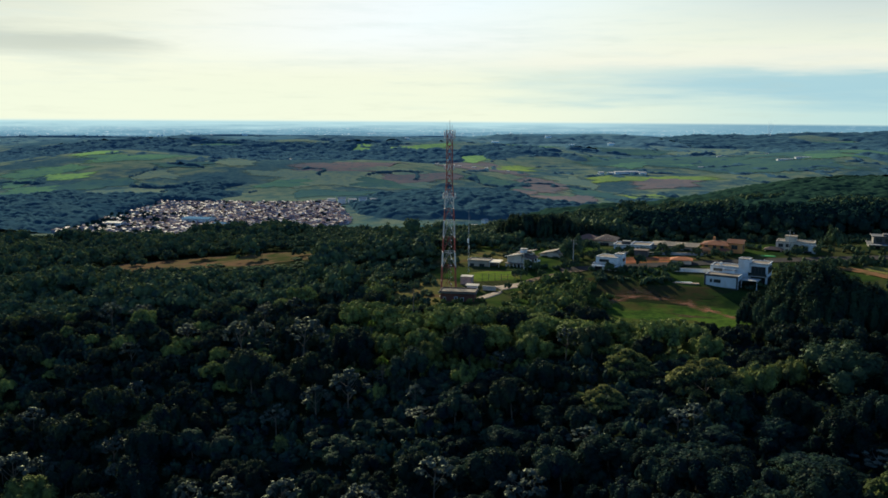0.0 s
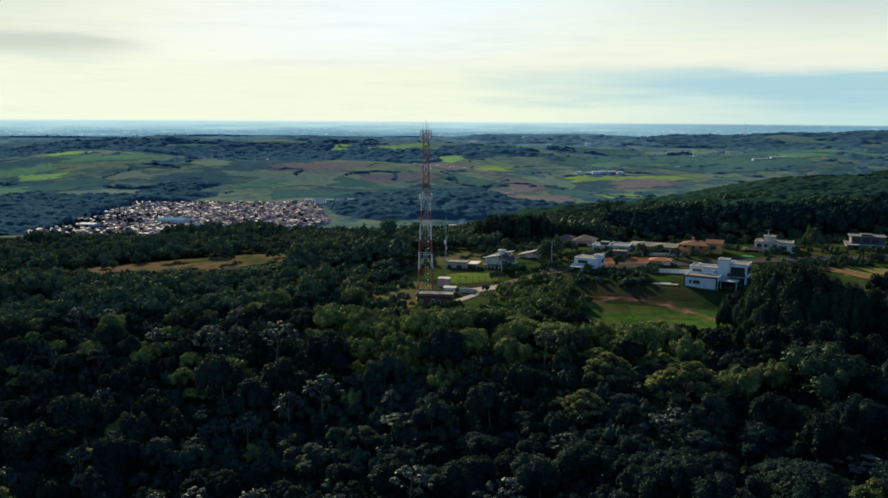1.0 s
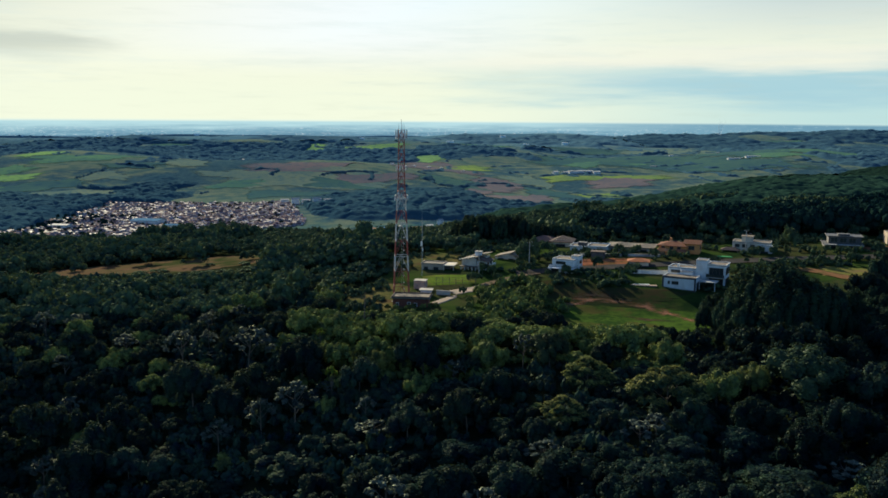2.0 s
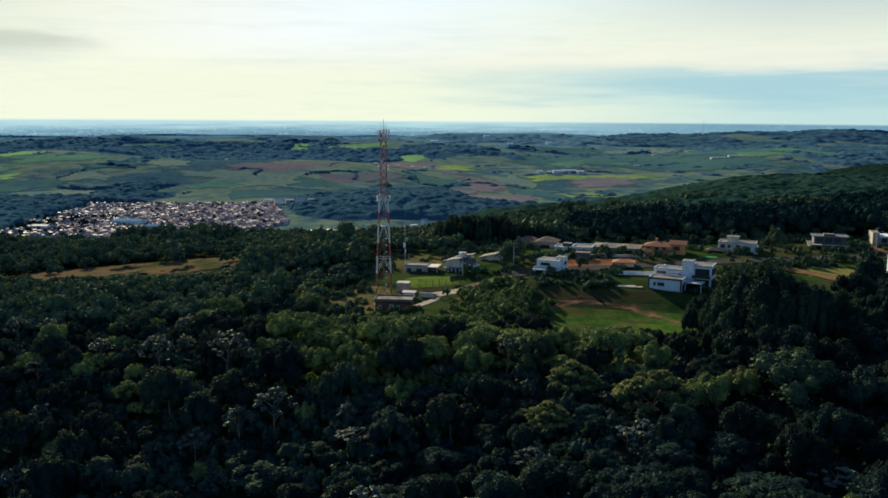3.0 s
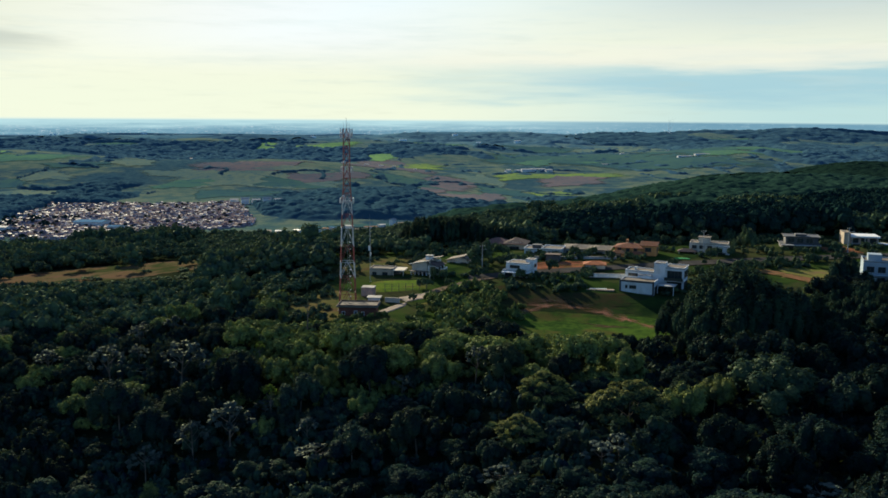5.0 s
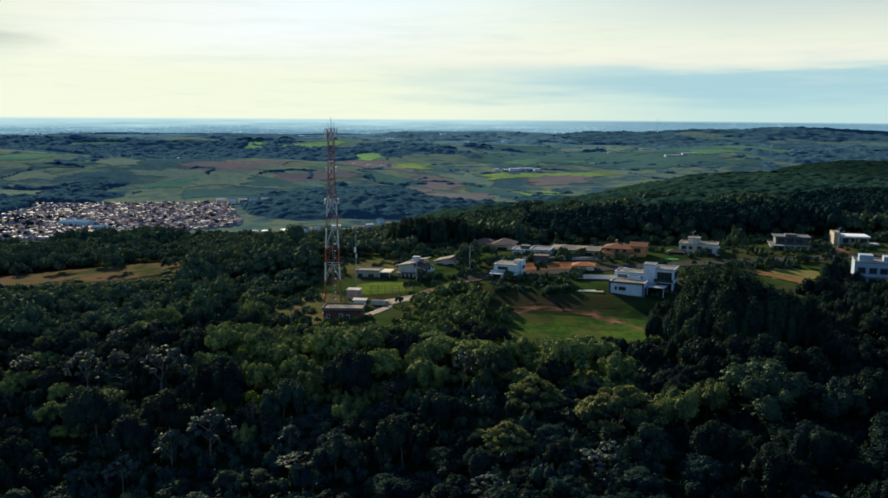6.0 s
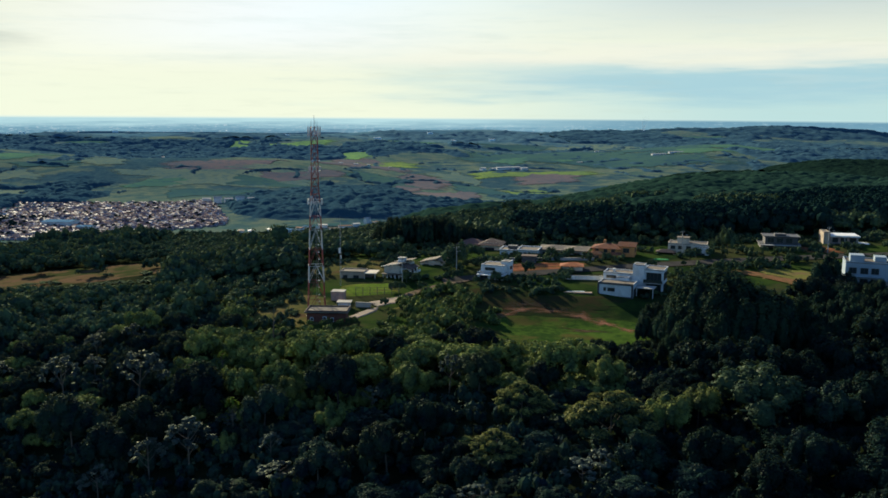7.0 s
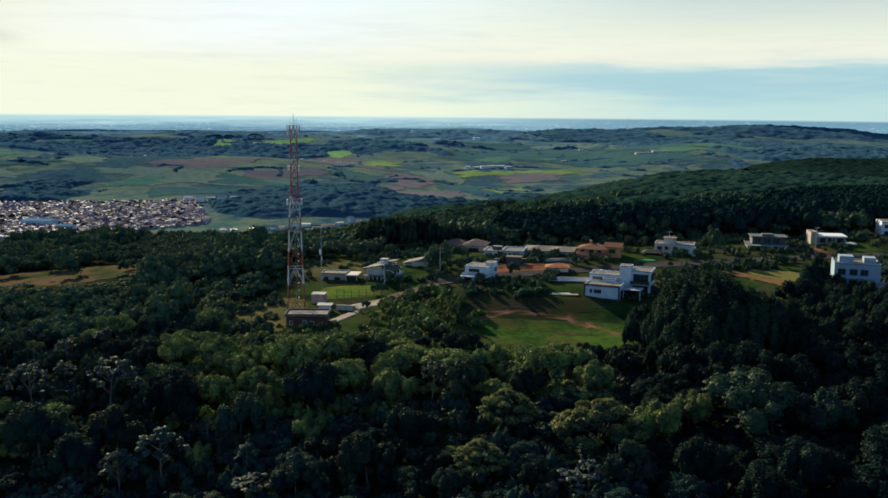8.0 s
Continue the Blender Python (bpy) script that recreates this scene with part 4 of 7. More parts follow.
FIELDS = (
    ("green", -827, 2339, 132, 88, -1), ("bright", -955, 2418, 46, 67, -3), ("green", -961, 2136, 81, 80, 3), ("bright", -876, 2064, 45, 43, 1),
    ("green", -864, 1837, 57, 76, 1), ("olive", -674, 2028, 65, 46, -1), ("green", -970, 1984, 37, 65, -1), ("olive", -665, 1838, 79, 49, 3),
    ("dull", -766, 1948, 69, 67, 2), ("olive", -249, 1989, 165, 80, 2), ("olive", -318, 2110, 120, 60, -3), ("brown", -246, 2192, 125, 54, 1),
    ("dull", -244, 1851, 73, 47, -1), ("olive", -129, 2085, 104, 38, -3), ("green", -361, 1975, 56, 31, 3), ("brown", -74, 2034, 73, 47, 2),
    ("dull", -144, 1934, 83, 50, -2), ("bright", -298, 3147, 39, 84, 1), ("bright", -113, 3106, 116, 62, 2), ("bright", 71, 2760, 38, 99, 2),
    ("brown", 79, 2382, 77, 180, 0), ("lime", 173, 2534, 76, 71, -1), ("green", 308, 3430, 108, 262, -1), ("brown", 197, 1960, 68, 118, 0),
    ("dull", 94, 2039, 87, 86, -1), ("olive", 298, 2211, 63, 96, -1), ("brown", 226, 1750, 76, 120, 3), ("lime", 440, 2198, 92, 58, 8),
    ("lime", 580, 2310, 130, 50, 6), ("lime", 410, 1885, 66, 78, 2), ("brown", 519, 2141, 92, 87, 1), ("dull", 317, 1899, 54, 87, 0),
    ("dull", 714, 2813, 282, 253, 0), ("green", 526, 2664, 54, 106, 1), ("green", 708, 2563, 88, 48, 0), ("dull", 868, 2488, 196, 157, 3),
    ("olive", 998, 3428, 172, 256, -3), ("dull", 1119, 2951, 169, 300, -3), ("green", 1100, 2560, 64, 80, 0), ("green", 1258, 2769, 86, 90, -2),
    ("green", 1745, 4073, 76, 37, 0), ("dull", 697, 3327, 142, 123, 0), ("olive", -571, 3257, 93, 38, -1), ("olive", -538, 2247, 81, 56, -3),
    ("dull", -652, 2198, 63, 47, -2), ("green", -828, 3133, 78, 49, -1))


def woodiness(x, y):
    """Above nought where trees stand on the farmland."""
    a = 6.0 * (rough2(x / 330, y / 420, 3.0) - 0.53)
    a = a + hill(x, y, -480, 1980, 130, 220, 2.2) + hill(x, y, -330, 3020, 620, 260, 1.8) + hill(x, y, 380, 3150, 330, 300, 1.4) + hill(x, y, -1250, 3000, 520, 330, 1.6)
    a = a + hill(x, y, -820, 1640, 170, 150, 2.0) + hill(x, y, 45, 1590, 230, 200, 3.2) + hill(x, y, 1450, 2700, 330, 420, 1.8) + hill(x, y, 1950, 4300, 800, 260, 1.6) - hill(x, y, -1900, 4500, 1200, 500, 2.0) + hill(x, y, 1600, 3500, 600, 500, 1.8) + hill(x, y, -680, 1350, 110, 150, 2.4) + hill(x, y, -480, 2880, 420, 170, 2.6) + hill(x, y, 640, 3020, 330, 160, 2.0) + hill(x, y, 1700, 2900, 520, 800, 2.6) + hill(x, y, 2650, 4250, 620, 400, 2.0)
    a = a - hill(x, y, 800, 2650, 420, 520, 2.6) - hill(x, y, -250, 2180, 330, 230, 1.9) - hill(x, y, -950, 2250, 230, 350, 1.5) - hill(x, y, 350, 2150, 240, 240, 1.4)
    town = (x > -556) & (x < -130 - np.maximum(0, y - 1362) * 0.21) & (y < 1710)
    a = np.where(town, -1.0, a)
    a = np.where(((x + 5) / 95) ** 2 + ((y - 1330) / 30) ** 2 < 1, -1.0, a)
    for i, (_, cx, cy, rx, ry, turn) in enumerate(FIELDS):
        c, s = math.cos(radians(turn)), math.sin(radians(turn))
        u, w = (x - cx) * c + (y - cy) * s, -(x - cx) * s + (y - cy) * c
        inside = np.maximum(np.abs(u) / rx, np.abs(w) / ry) / 1.2
        a = np.minimum(a, np.where(inside < 1.5, 6.0 * (inside - 0.95 + 0.9 * (rough2(x / 120, y / 200, 20.0 + i) - 0.5)), 9.0))
    # belts of trees along tracks and brooks
    for size, seed, thin in ((210.0, 31.0, 46.0), (330.0, 37.0, 60.0)):
        n = rough2(x / size, y / (1.6 * size), seed)
        belt = 1.0 - np.abs(n - 0.5) * thin
        a = np.where(town | (noise2(x / 110, y / 110, seed + 4) < 0.56), a, np.maximum(a, 0.50 * belt))
    return a


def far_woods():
    canopy("valley_woods", (-1170, 1500), (1240, 2200), 4.5, woodiness, 6.0, 13.0, WOODS_VALLEY, "woods in the valley, tinted blue-green for haze", 41, 3.0)
    canopy("farmland_woods", (-1720, 2210), (2200, 3250), 7.0, woodiness, 6.0, 17.0, WOODS_FAR, "woods among the far fields, tinted blue for haze", 42, 6.0)
    canopy("horizon_woods", (-2380, 1000), (3250, 4500), 13.0, woodiness, 6.5, 22.0, WOODS_HORIZON, "woods towards the horizon, tinted pale blue for haze", 43, 8.0)
    canopy("horizon_woods", (1000, 3260), (3250, 4500), 13.0, woodiness, 6.5, 22.0, WOODS_FAR, "woods towards the horizon, tinted dark blue for haze", 44, 8.0)


far_woods()

# ---- fields on the ridge and on the farmland ----
# Blue in these base colours paints the haze over the farmland.
FIELD = {
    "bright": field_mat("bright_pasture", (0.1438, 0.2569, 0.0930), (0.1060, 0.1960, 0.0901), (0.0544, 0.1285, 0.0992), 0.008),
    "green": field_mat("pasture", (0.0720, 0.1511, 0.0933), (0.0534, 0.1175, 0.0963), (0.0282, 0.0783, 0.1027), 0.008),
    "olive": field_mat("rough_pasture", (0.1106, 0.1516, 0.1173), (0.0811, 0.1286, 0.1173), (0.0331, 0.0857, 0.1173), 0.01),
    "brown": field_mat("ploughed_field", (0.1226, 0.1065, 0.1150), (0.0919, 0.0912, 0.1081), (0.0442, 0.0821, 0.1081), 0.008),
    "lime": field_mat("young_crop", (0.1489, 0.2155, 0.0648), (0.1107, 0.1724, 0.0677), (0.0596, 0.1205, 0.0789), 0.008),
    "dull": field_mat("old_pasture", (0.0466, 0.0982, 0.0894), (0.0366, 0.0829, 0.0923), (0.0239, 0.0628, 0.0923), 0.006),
}
FIELD_LABEL = {
    "bright": "bright green pasture among dark woods", "green": "green hillside pasture with scattered scrub", "olive": "olive rough pasture on a slope",
    "brown": "brown ploughed field between hedges", "lime": "yellow-green strip of young crop", "dull": "dull green old pasture on rolling land",
}
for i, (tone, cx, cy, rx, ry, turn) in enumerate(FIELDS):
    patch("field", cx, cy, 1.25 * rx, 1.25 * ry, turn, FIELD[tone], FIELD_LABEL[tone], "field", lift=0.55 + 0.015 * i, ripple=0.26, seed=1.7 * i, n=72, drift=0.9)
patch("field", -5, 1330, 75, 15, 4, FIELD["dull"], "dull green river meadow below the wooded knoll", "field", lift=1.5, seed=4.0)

patch("clearing", -84, 330, 72, 27, 3, DRYGRASS, "bare orange earth and dry grass clearing on the hill", "clearing", lift=0.15, seed=2.0)
patch("bank", 57, 249, 22, 8, -6, TURF, "bank above the meadow, turf darkened for shade", "bank", lift=0.08, seed=6.0, ripple=0.2)
patch("meadow", 60, 231, 22, 13, -12, GRASS, "sloping green meadow with mown grass", "meadow", lift=0.12, seed=1.0, ripple=0.1)
SCRATCHED = field_mat("scratched_earth", (0.230, 0.115, 0.075), (0.150, 0.082, 0.050), (0.060, 0.060, 0.026), 0.13, 1.05)
HEAP = field_mat("dug_soil", (0.070, 0.046, 0.034), (0.045, 0.038, 0.026), (0.026, 0.036, 0.014), 0.13, 1.05)
for x, y, rx, ry, turn in ((45.8, 244.6, 4.2, 2.6, 12), (51.5, 247.2, 5.0, 2.0, 4), (58.5, 245.8, 5.5, 1.7, -10), (66.0, 242.0, 5.0, 2.6, -40), (70.5, 237.0, 4.5, 2.4, -48), (74.5, 230.5, 4.0, 2.2, -55)):
    patch("bare_ground", x, y, rx, ry, turn, SCRATCHED, "ragged scar of bare pinkish earth in the meadow", "bare ground", lift=0.13, seed=x, ripple=0.5)
for x, y, rx, ry, turn in ((54.0, 250.5, 8.0, 3.0, -4), (61.8, 246.6, 3.4, 1.6, -12), (64.0, 231.5, 6.0, 2.0, -20)):
    patch("bare_ground", x, y, rx, ry, turn, HEAP, "dark dug soil and rough grass in the meadow", "bare ground", lift=0.15, seed=x, ripple=0.5)
patch("dry_grass", -6, 246, 11, 15, 8, BANK, "dry yellow grass round the tower base", "grass", lift=0.12, seed=4.4, ripple=0.15)
patch("lawn", 13, 266, 8.5, 7, 5, LAWN, "green lawn beside the tower", "lawn", lift=0.14, seed=2.2, ripple=0.06)
patch("dry_grass", 9, 296, 15, 12, 0, BANK, "dry yellow-green grass behind the low house", "grass", lift=0.13, seed=1.1)
patch("driveway", 17.8, 252.6, 6.2, 2.7, 32, PAVING, "pale pinkish earth driveway past the lawn", "driveway", lift=0.18, seed=0.6, ripple=0.2)
patch("path", 11.2, 242, 1.5, 5.6, -38, PAVING, "pale concrete path by the brick hut", "path", lift=0.2, seed=2.7, ripple=0.14)
patch("rough_grass", 42, 258, 15, 9, 20, TURF, "dark rough grass on the slope below the street", "grass", lift=0.1, seed=3.3, ripple=0.2)
patch("dry_grass", 25.5, 246.5, 5.5, 3.2, 15, STRAW, "tall yellow grass beside the driveway", "grass", lift=0.16, seed=5.1, ripple=0.3)
patch("bare_ground", 66, 286.5, 14, 5.6, 0, EARTH, "cleared building plot of red earth", "bare ground", lift=0.16, seed=0.3, ripple=0.14)
patch("lawn", 134.5, 264, 10, 8, -25, STRAW, "yellow-green lawn beside a curved dirt street", "lawn", lift=0.14, seed=0.9, ripple=0.12)
for x, y, rx, ry in ((58, 287.5, 3.4, 1.1), (64.5, 285.0, 4.2, 1.0), (70, 289.0, 3.6, 1.2), (74.5, 285.5, 2.8, 1.0), (61, 290.2, 3.0, 0.9)):
    patch("bare_ground", x, y, rx, ry, -6, HEAP, "dark heaps of soil and weeds on the building plot", "bare ground", lift=0.45, seed=x, ripple=0.5)
patch("court", 104.5, 290.2, 2.8, 1.0, -20, ASTRO, "bright green artificial turf court behind a hedge", "court", lift=0.2, seed=1.2, ripple=0.02)
patch("bare_ground", 160, 297, 6, 7, 0, EARTH, "red earth of a building plot", "bare ground", lift=0.2, seed=3.9)


def strip(name, x0, y0, x1, y1, width, bow, material, label, lift=0.2):
    """A road laid over the ground, with a slight bow."""
    t = np.linspace(0, 1, 40)
    px, py = x0 + (x1 - x0) * t, y0 + (y1 - y0) * t
    nx, ny = unit(np.array([-(y1 - y0), x1 - x0]))
    off = bow * 4 * t * (1 - t)
    rows = []
    for s in (-0.5, -0.25, 0, 0.25, 0.5):
        x, y = px + nx * (off + s * width), py + ny * (off + s * width)
        rows.append(np.stack([x, y, land(x, y) + lift], -1))
    v = np.concatenate(rows)
    me = fast_mesh(name, v, quads=grid_quads(5, 40)[:, ::-1])
    me.materials.append(material)
    return tagged(new(name, me), label, "road", kind="structure")


strip("road", 34, 273, 215, 284, 6, 6, ASPHALT, "grey street between the house plots")
strip("dirt_road", 119, 272, 132, 239, 5.0, 4.2, SCAR, "brown dirt street curving along the lawn")
strip("road", 21, 255.5, 41, 272.5, 3.0, 1, LANE, "pale street up to the houses")

# ---- boxes and houses ----


def box(bm, x0, x1, y0, y1, z0, z1, bevel=0.0):
    made = bmesh.ops.create_cube(bm, size=1.0)
    bmesh.ops.scale(bm, vec=(x1 - x0, y1 - y0, z1 - z0), verts=made["verts"])
    bmesh.ops.translate(bm, vec=((x0 + x1) / 2, (y0 + y1) / 2, (z0 + z1) / 2), verts=made["verts"])
    if bevel:
        edges = {e for v in made["verts"] for e in v.link_edges}
        bmesh.ops.bevel(bm, geom=list(edges), offset=bevel, segments=1, affect="EDGES")


def box_mesh(*a, bevel=0.0):
    bm = bmesh.new()
    box(bm, *a, bevel=bevel)
    return bm


def flat_roof(root, x0, x1, y0, y1, z, material, over=0.0, parapet=0.45, cap=None):
    """A slab with a low wall round its edge."""
    part("roof_slab", box_mesh(x0 - over, x1 + over, y0 - over, y1 + over, z, z + 0.18, bevel=0.02), cap or TAN, root)
    if parapet:
        bm = bmesh.new()
        t = 0.18
        box(bm, x0 - over, x1 + over, y0 - over, y0 - over + t, z + 0.18, z + parapet)
        box(bm, x0 - over, x1 + over, y1 + over - t, y1 + over, z + 0.18, z + parapet)
        box(bm, x0 - over, x0 - over + t, y0 - over + t, y1 + over - t, z + 0.18, z + parapet)
        box(bm, x1 + over - t, x1 + over, y0 - over + t, y1 + over - t, z + 0.18, z + parapet)
        part("parapet", bm, material, root)


def slope_roof(root, x0, x1, y0, y1, z, rise, kind, material, over=0.6, thick=0.16, wall=None):
    """A gable, hip or single-slope roof with eaves."""
    x0, x1, y0, y1 = x0 - over, x1 + over, y0 - over, y1 + over
    xm, ym = (x0 + x1) / 2, (y0 + y1) / 2
    bm = bmesh.new()
    if kind == "shed_x":            # rises towards +x
        pts = [(x0, y0, z), (x1, y0, z + rise), (x1, y1, z + rise), (x0, y1, z)]
        faces = [(0, 1, 2, 3)]
    elif kind == "shed_w":          # rises towards -x
        pts = [(x0, y0, z + rise), (x1, y0, z), (x1, y1, z), (x0, y1, z + rise)]
        faces = [(0, 1, 2, 3)]
    elif kind == "gable_y":         # ridge along y
        pts = [(x0, y0, z), (x1, y0, z), (x1, y1, z), (x0, y1, z), (xm, y0, z + rise), (xm, y1, z + rise)]
        faces = [(0, 4, 5, 3), (4, 1, 2, 5)]
    elif kind == "gable_x":
        pts = [(x0, y0, z), (x1, y0, z), (x1, y1, z), (x0, y1, z), (x0, ym, z + rise), (x1, ym, z + rise)]
        faces = [(0, 1, 5, 4), (4, 5, 2, 3)]
    else:                           # hip
        k = min(x1 - x0, y1 - y0) / 2
        pts = [(x0, y0, z), (x1, y0, z), (x1, y1, z), (x0, y1, z), (x0 + k, ym, z + rise), (x1 - k, ym, z + rise)]
        faces = [(0, 1, 5, 4), (2, 3, 4, 5), (1, 2, 5), (3, 0, 4)]
    vs = [bm.verts.new(p) for p in pts]
    for f in faces:
        bm.faces.new([vs[i] for i in f])
    bmesh.ops.recalc_face_normals(bm, faces=bm.faces[:])
    bmesh.ops.solidify(bm, geom=bm.faces[:], thickness=thick)
    part("roof", bm, material, root)
    if kind.startswith("gable"):
        bm = bmesh.new()
        if kind == "gable_y":
            ends = [[(x0 + over, yy, z - 0.02), (x1 - over, yy, z - 0.02), (xm, yy, z + rise * (1 - 2 * over / (x1 - x0)) - 0.1)] for yy in (y0 + over, y1 - over)]
        else:
            ends = [[(xx, y0 + over, z - 0.02), (xx, y1 - over, z - 0.02), (xx, ym, z + rise * (1 - 2 * over / (y1 - y0)) - 0.1)] for xx in (x0 + over, x1 - over)]
        bm.free()
        for e in ends:
            bm = bmesh.new()
            bm.faces.new([bm.verts.new(p) for p in e])
            bmesh.ops.solidify(bm, geom=bm.faces[:], thickness=0.1)
            part("gable", bm, wall or WHITE, root)


def opening(root, face, u0, u1, v0, v1, at, door=False, mullions=1, frame_mat=None):
    """A window or door with frame and pane on a wall plane: face S, N (along x) or W, E (along y)."""
    frame_mat = frame_mat or FRAME
    d = {"S": -1, "N": 1, "W": -1, "E": 1}[face]

    def b(bm, a0, a1, c0, c1, p0, p1):
        lo, hi = sorted((at + d * p0, at + d * p1))
        if face in "SN":
            box(bm, a0, a1, lo, hi, c0, c1)
        else:
            box(bm, lo, hi, a0, a1, c0, c1)
    t = 0.09
    us, solid = [u0 - t, u0], [True]
    for k in range(mullions):
        c = u0 + (u1 - u0) * (k + 1) / (mullions + 1)
        us += [c - 0.03, c + 0.03]
        solid += [False, True]
    us += [u1, u1 + t]
    solid += [False, True]
    vs = [v0 - t, v0, v1, v1 + t]
    bm = bmesh.new()
    grid = [[bm.verts.new((u, at + d * 0.10, v) if face in "SN" else (at + d * 0.10, u, v)) for v in vs] for u in us]
    cells = [(i, j) for i in range(len(us) - 1) for j in range(3) if j != 1 or solid[i]]
    for i, j in cells:
        bm.faces.new((grid[i][j], grid[i + 1][j], grid[i + 1][j + 1], grid[i][j + 1]))
    made = bmesh.ops.extrude_face_region(bm, geom=bm.faces[:])
    back = [e for e in made["geom"] if isinstance(e, bmesh.types.BMVert)]
    bmesh.ops.translate(bm, vec=(0, -d * 0.10, 0) if face in "SN" else (-d * 0.10, 0, 0), verts=back)
    bmesh.ops.recalc_face_normals(bm, faces=bm.faces[:])
    bm2 = bmesh.new()
    b(bm2, u0, u1, v0, v1, 0.004, 0.03)
    f = part("door" if door else "window", bm, frame_mat, root)
    part("leaf" if door else "pane", bm2, GLASS if not door else DARKWALL, f)


def house(label, x, y, turn, z=None, name="house", s=1.0, sz=1.0):
    root = tagged(new(name), label, "house", "houses on the ridge")
    z = z_at(x, y) if z is None else z
    if y > 285:
        z, sz = z - 0.6, sz * 0.9
    root.matrix_basis = pose(x, y, z, 0, 0, turn) @ Matrix.Diagonal((s, s, s * sz, 1))
    return root


def block(root, x0, x1, y0, y1, z0, z1, material, name="wall"):
    """One volume of a house; walls reach down into the ground on sloping plots."""
    part(name, box_mesh(x0, x1, y0, y1, z0 if z0 > 0 else z0 - 2.0, z1, bevel=0.015), material, root)


def big_white_house():
    h = house("large white modern house with flat roofs and glass balcony", 74.2, 255.8, -30, -1.9, s=0.86, sz=1.05)
    block(h, 0, 11, 0, 7, 0, 3.9, WHITE)
    flat_roof(h, 0, 11, 0, 7, 3.9, WHITE)
    bm = bmesh.new()
    box(bm, -0.05, 0.5, -0.16, -0.003, 0.0, 4.45)
    box(bm, 10.5, 11.05, -0.16, -0.003, 0.0, 4.45)
    box(bm, 0.5, 10.5, -0.16, -0.003, 3.85, 4.45)
    box(bm, 0.5, 10.5, -0.16, -0.003, -0.6, 0.5)
    part("trim", bm, DARKWALL, h, "dark frame round the front wall")
    opening(h, "S", 1.9, 2.5, 1.9, 2.8, 0, mullions=0)
    opening(h, "S", 3.2, 5.3, 1.9, 2.8, 0, mullions=2)
    opening(h, "E", 1.2, 5.6, 0.2, 2.6, 11, mullions=3)
    block(h, -0.5, 9, 9.5, 16, 0, 5.6, WHITE)
    flat_roof(h, -0.5, 9, 9.5, 16, 5.6, WHITE)
    block(h, 4.2, 8.2, 7.0, 9.5, 0, 4.9, WHITE)
    flat_roof(h, 4.2, 8.2, 7.0, 9.5, 4.9, WHITE, parapet=0.3)
    block(h, 9, 12.6, 9.0, 13, 0, 8.7, WHITE)
    flat_roof(h, 9, 12.6, 9.0, 13, 8.7, WHITE, parapet=0.3)
    block(h, 12.6, 18.5, 9.6, 17, 0, 7.4, WHITE)
    flat_roof(h, 12.6, 18.5, 9.6, 17, 7.4, WHITE, over=0.25, parapet=0.4)
    opening(h, "S", 13.3, 17.8, 4.4, 6.6, 9.6, mullions=3)
    opening(h, "S", 13.3, 17.8, 0.9, 3.2, 9.6, mullions=3)
    opening(h, "E", 10.4, 16.2, 4.4, 6.6, 18.5, mullions=3)
    opening(h, "E", 10.4, 16.2, 0.9, 3.2, 18.5, mullions=3)
    opening(h, "S", 0.6, 3.6, 4.2, 5.0, 9.5, mullions=2)
    part("balcony", box_mesh(12.6, 18.5, 7.6, 9.59, 3.6, 3.85, bevel=0.02), CONCRETE, h)
    bm = bmesh.new()
    box(bm, 12.6, 18.5, 7.6, 7.64, 3.85, 4.85)
    part("balustrade", bm, GLASS, h, "glass balustrade")
    part("carport_roof", box_mesh(11.2, 17, 2.5, 7.4, 2.9, 3.1, bevel=0.02), SHEET, h)
    for cx in (11.6, 16.6):
        part("post", box_mesh(cx - 0.1, cx + 0.1, 2.7, 2.9, -1, 2.9), WHITE, h)
    part("chimney", box_mesh(2, 2.8, 12, 12.8, 5.78, 6.7, bevel=0.02), WHITE, h)


def small_white_house():
    h = house("small white two-storey house with stepped flat roofs", 44.4, 274.5, -30, -0.7, s=0.92, sz=0.84)
    block(h, 0, 8.4, 0, 7, 0, 3.0, WHITE)
    flat_roof(h, 0, 8.4, 0, 7, 3.0, WHITE, parapet=0.35)
    block(h, 0.6, 8.0, 1.6, 8.5, 3.2, 5.6, WHITE)
    flat_roof(h, 0.6, 8.0, 1.6, 8.5, 5.6, WHITE, parapet=0.35)
    block(h, 6.0, 8.7, 5.0, 8.7, 0, 6.7, WHITE)
    flat_roof(h, 6.0, 8.7, 5.0, 8.7, 6.7, WHITE, parapet=0.25)
    opening(h, "S", 2.0, 5.2, 3.9, 4.9, 1.6, mullions=2)
    opening(h, "S", 1.0, 3.4, 0.6, 2.2, 0, mullions=1)
    opening(h, "S", 4.4, 5.6, 0.05, 2.2, 0, door=True, mullions=0)
    opening(h, "E", 1.0, 3.0, 0.8, 2.1, 8.4, mullions=1)
    opening(h, "E", 5.8, 7.6, 3.8, 5.0, 8.7, mullions=1)
    part("canopy", box_mesh(0.2, 8.6, -1.6, -0.01, 2.6, 2.78, bevel=0.02), WHITE, h)


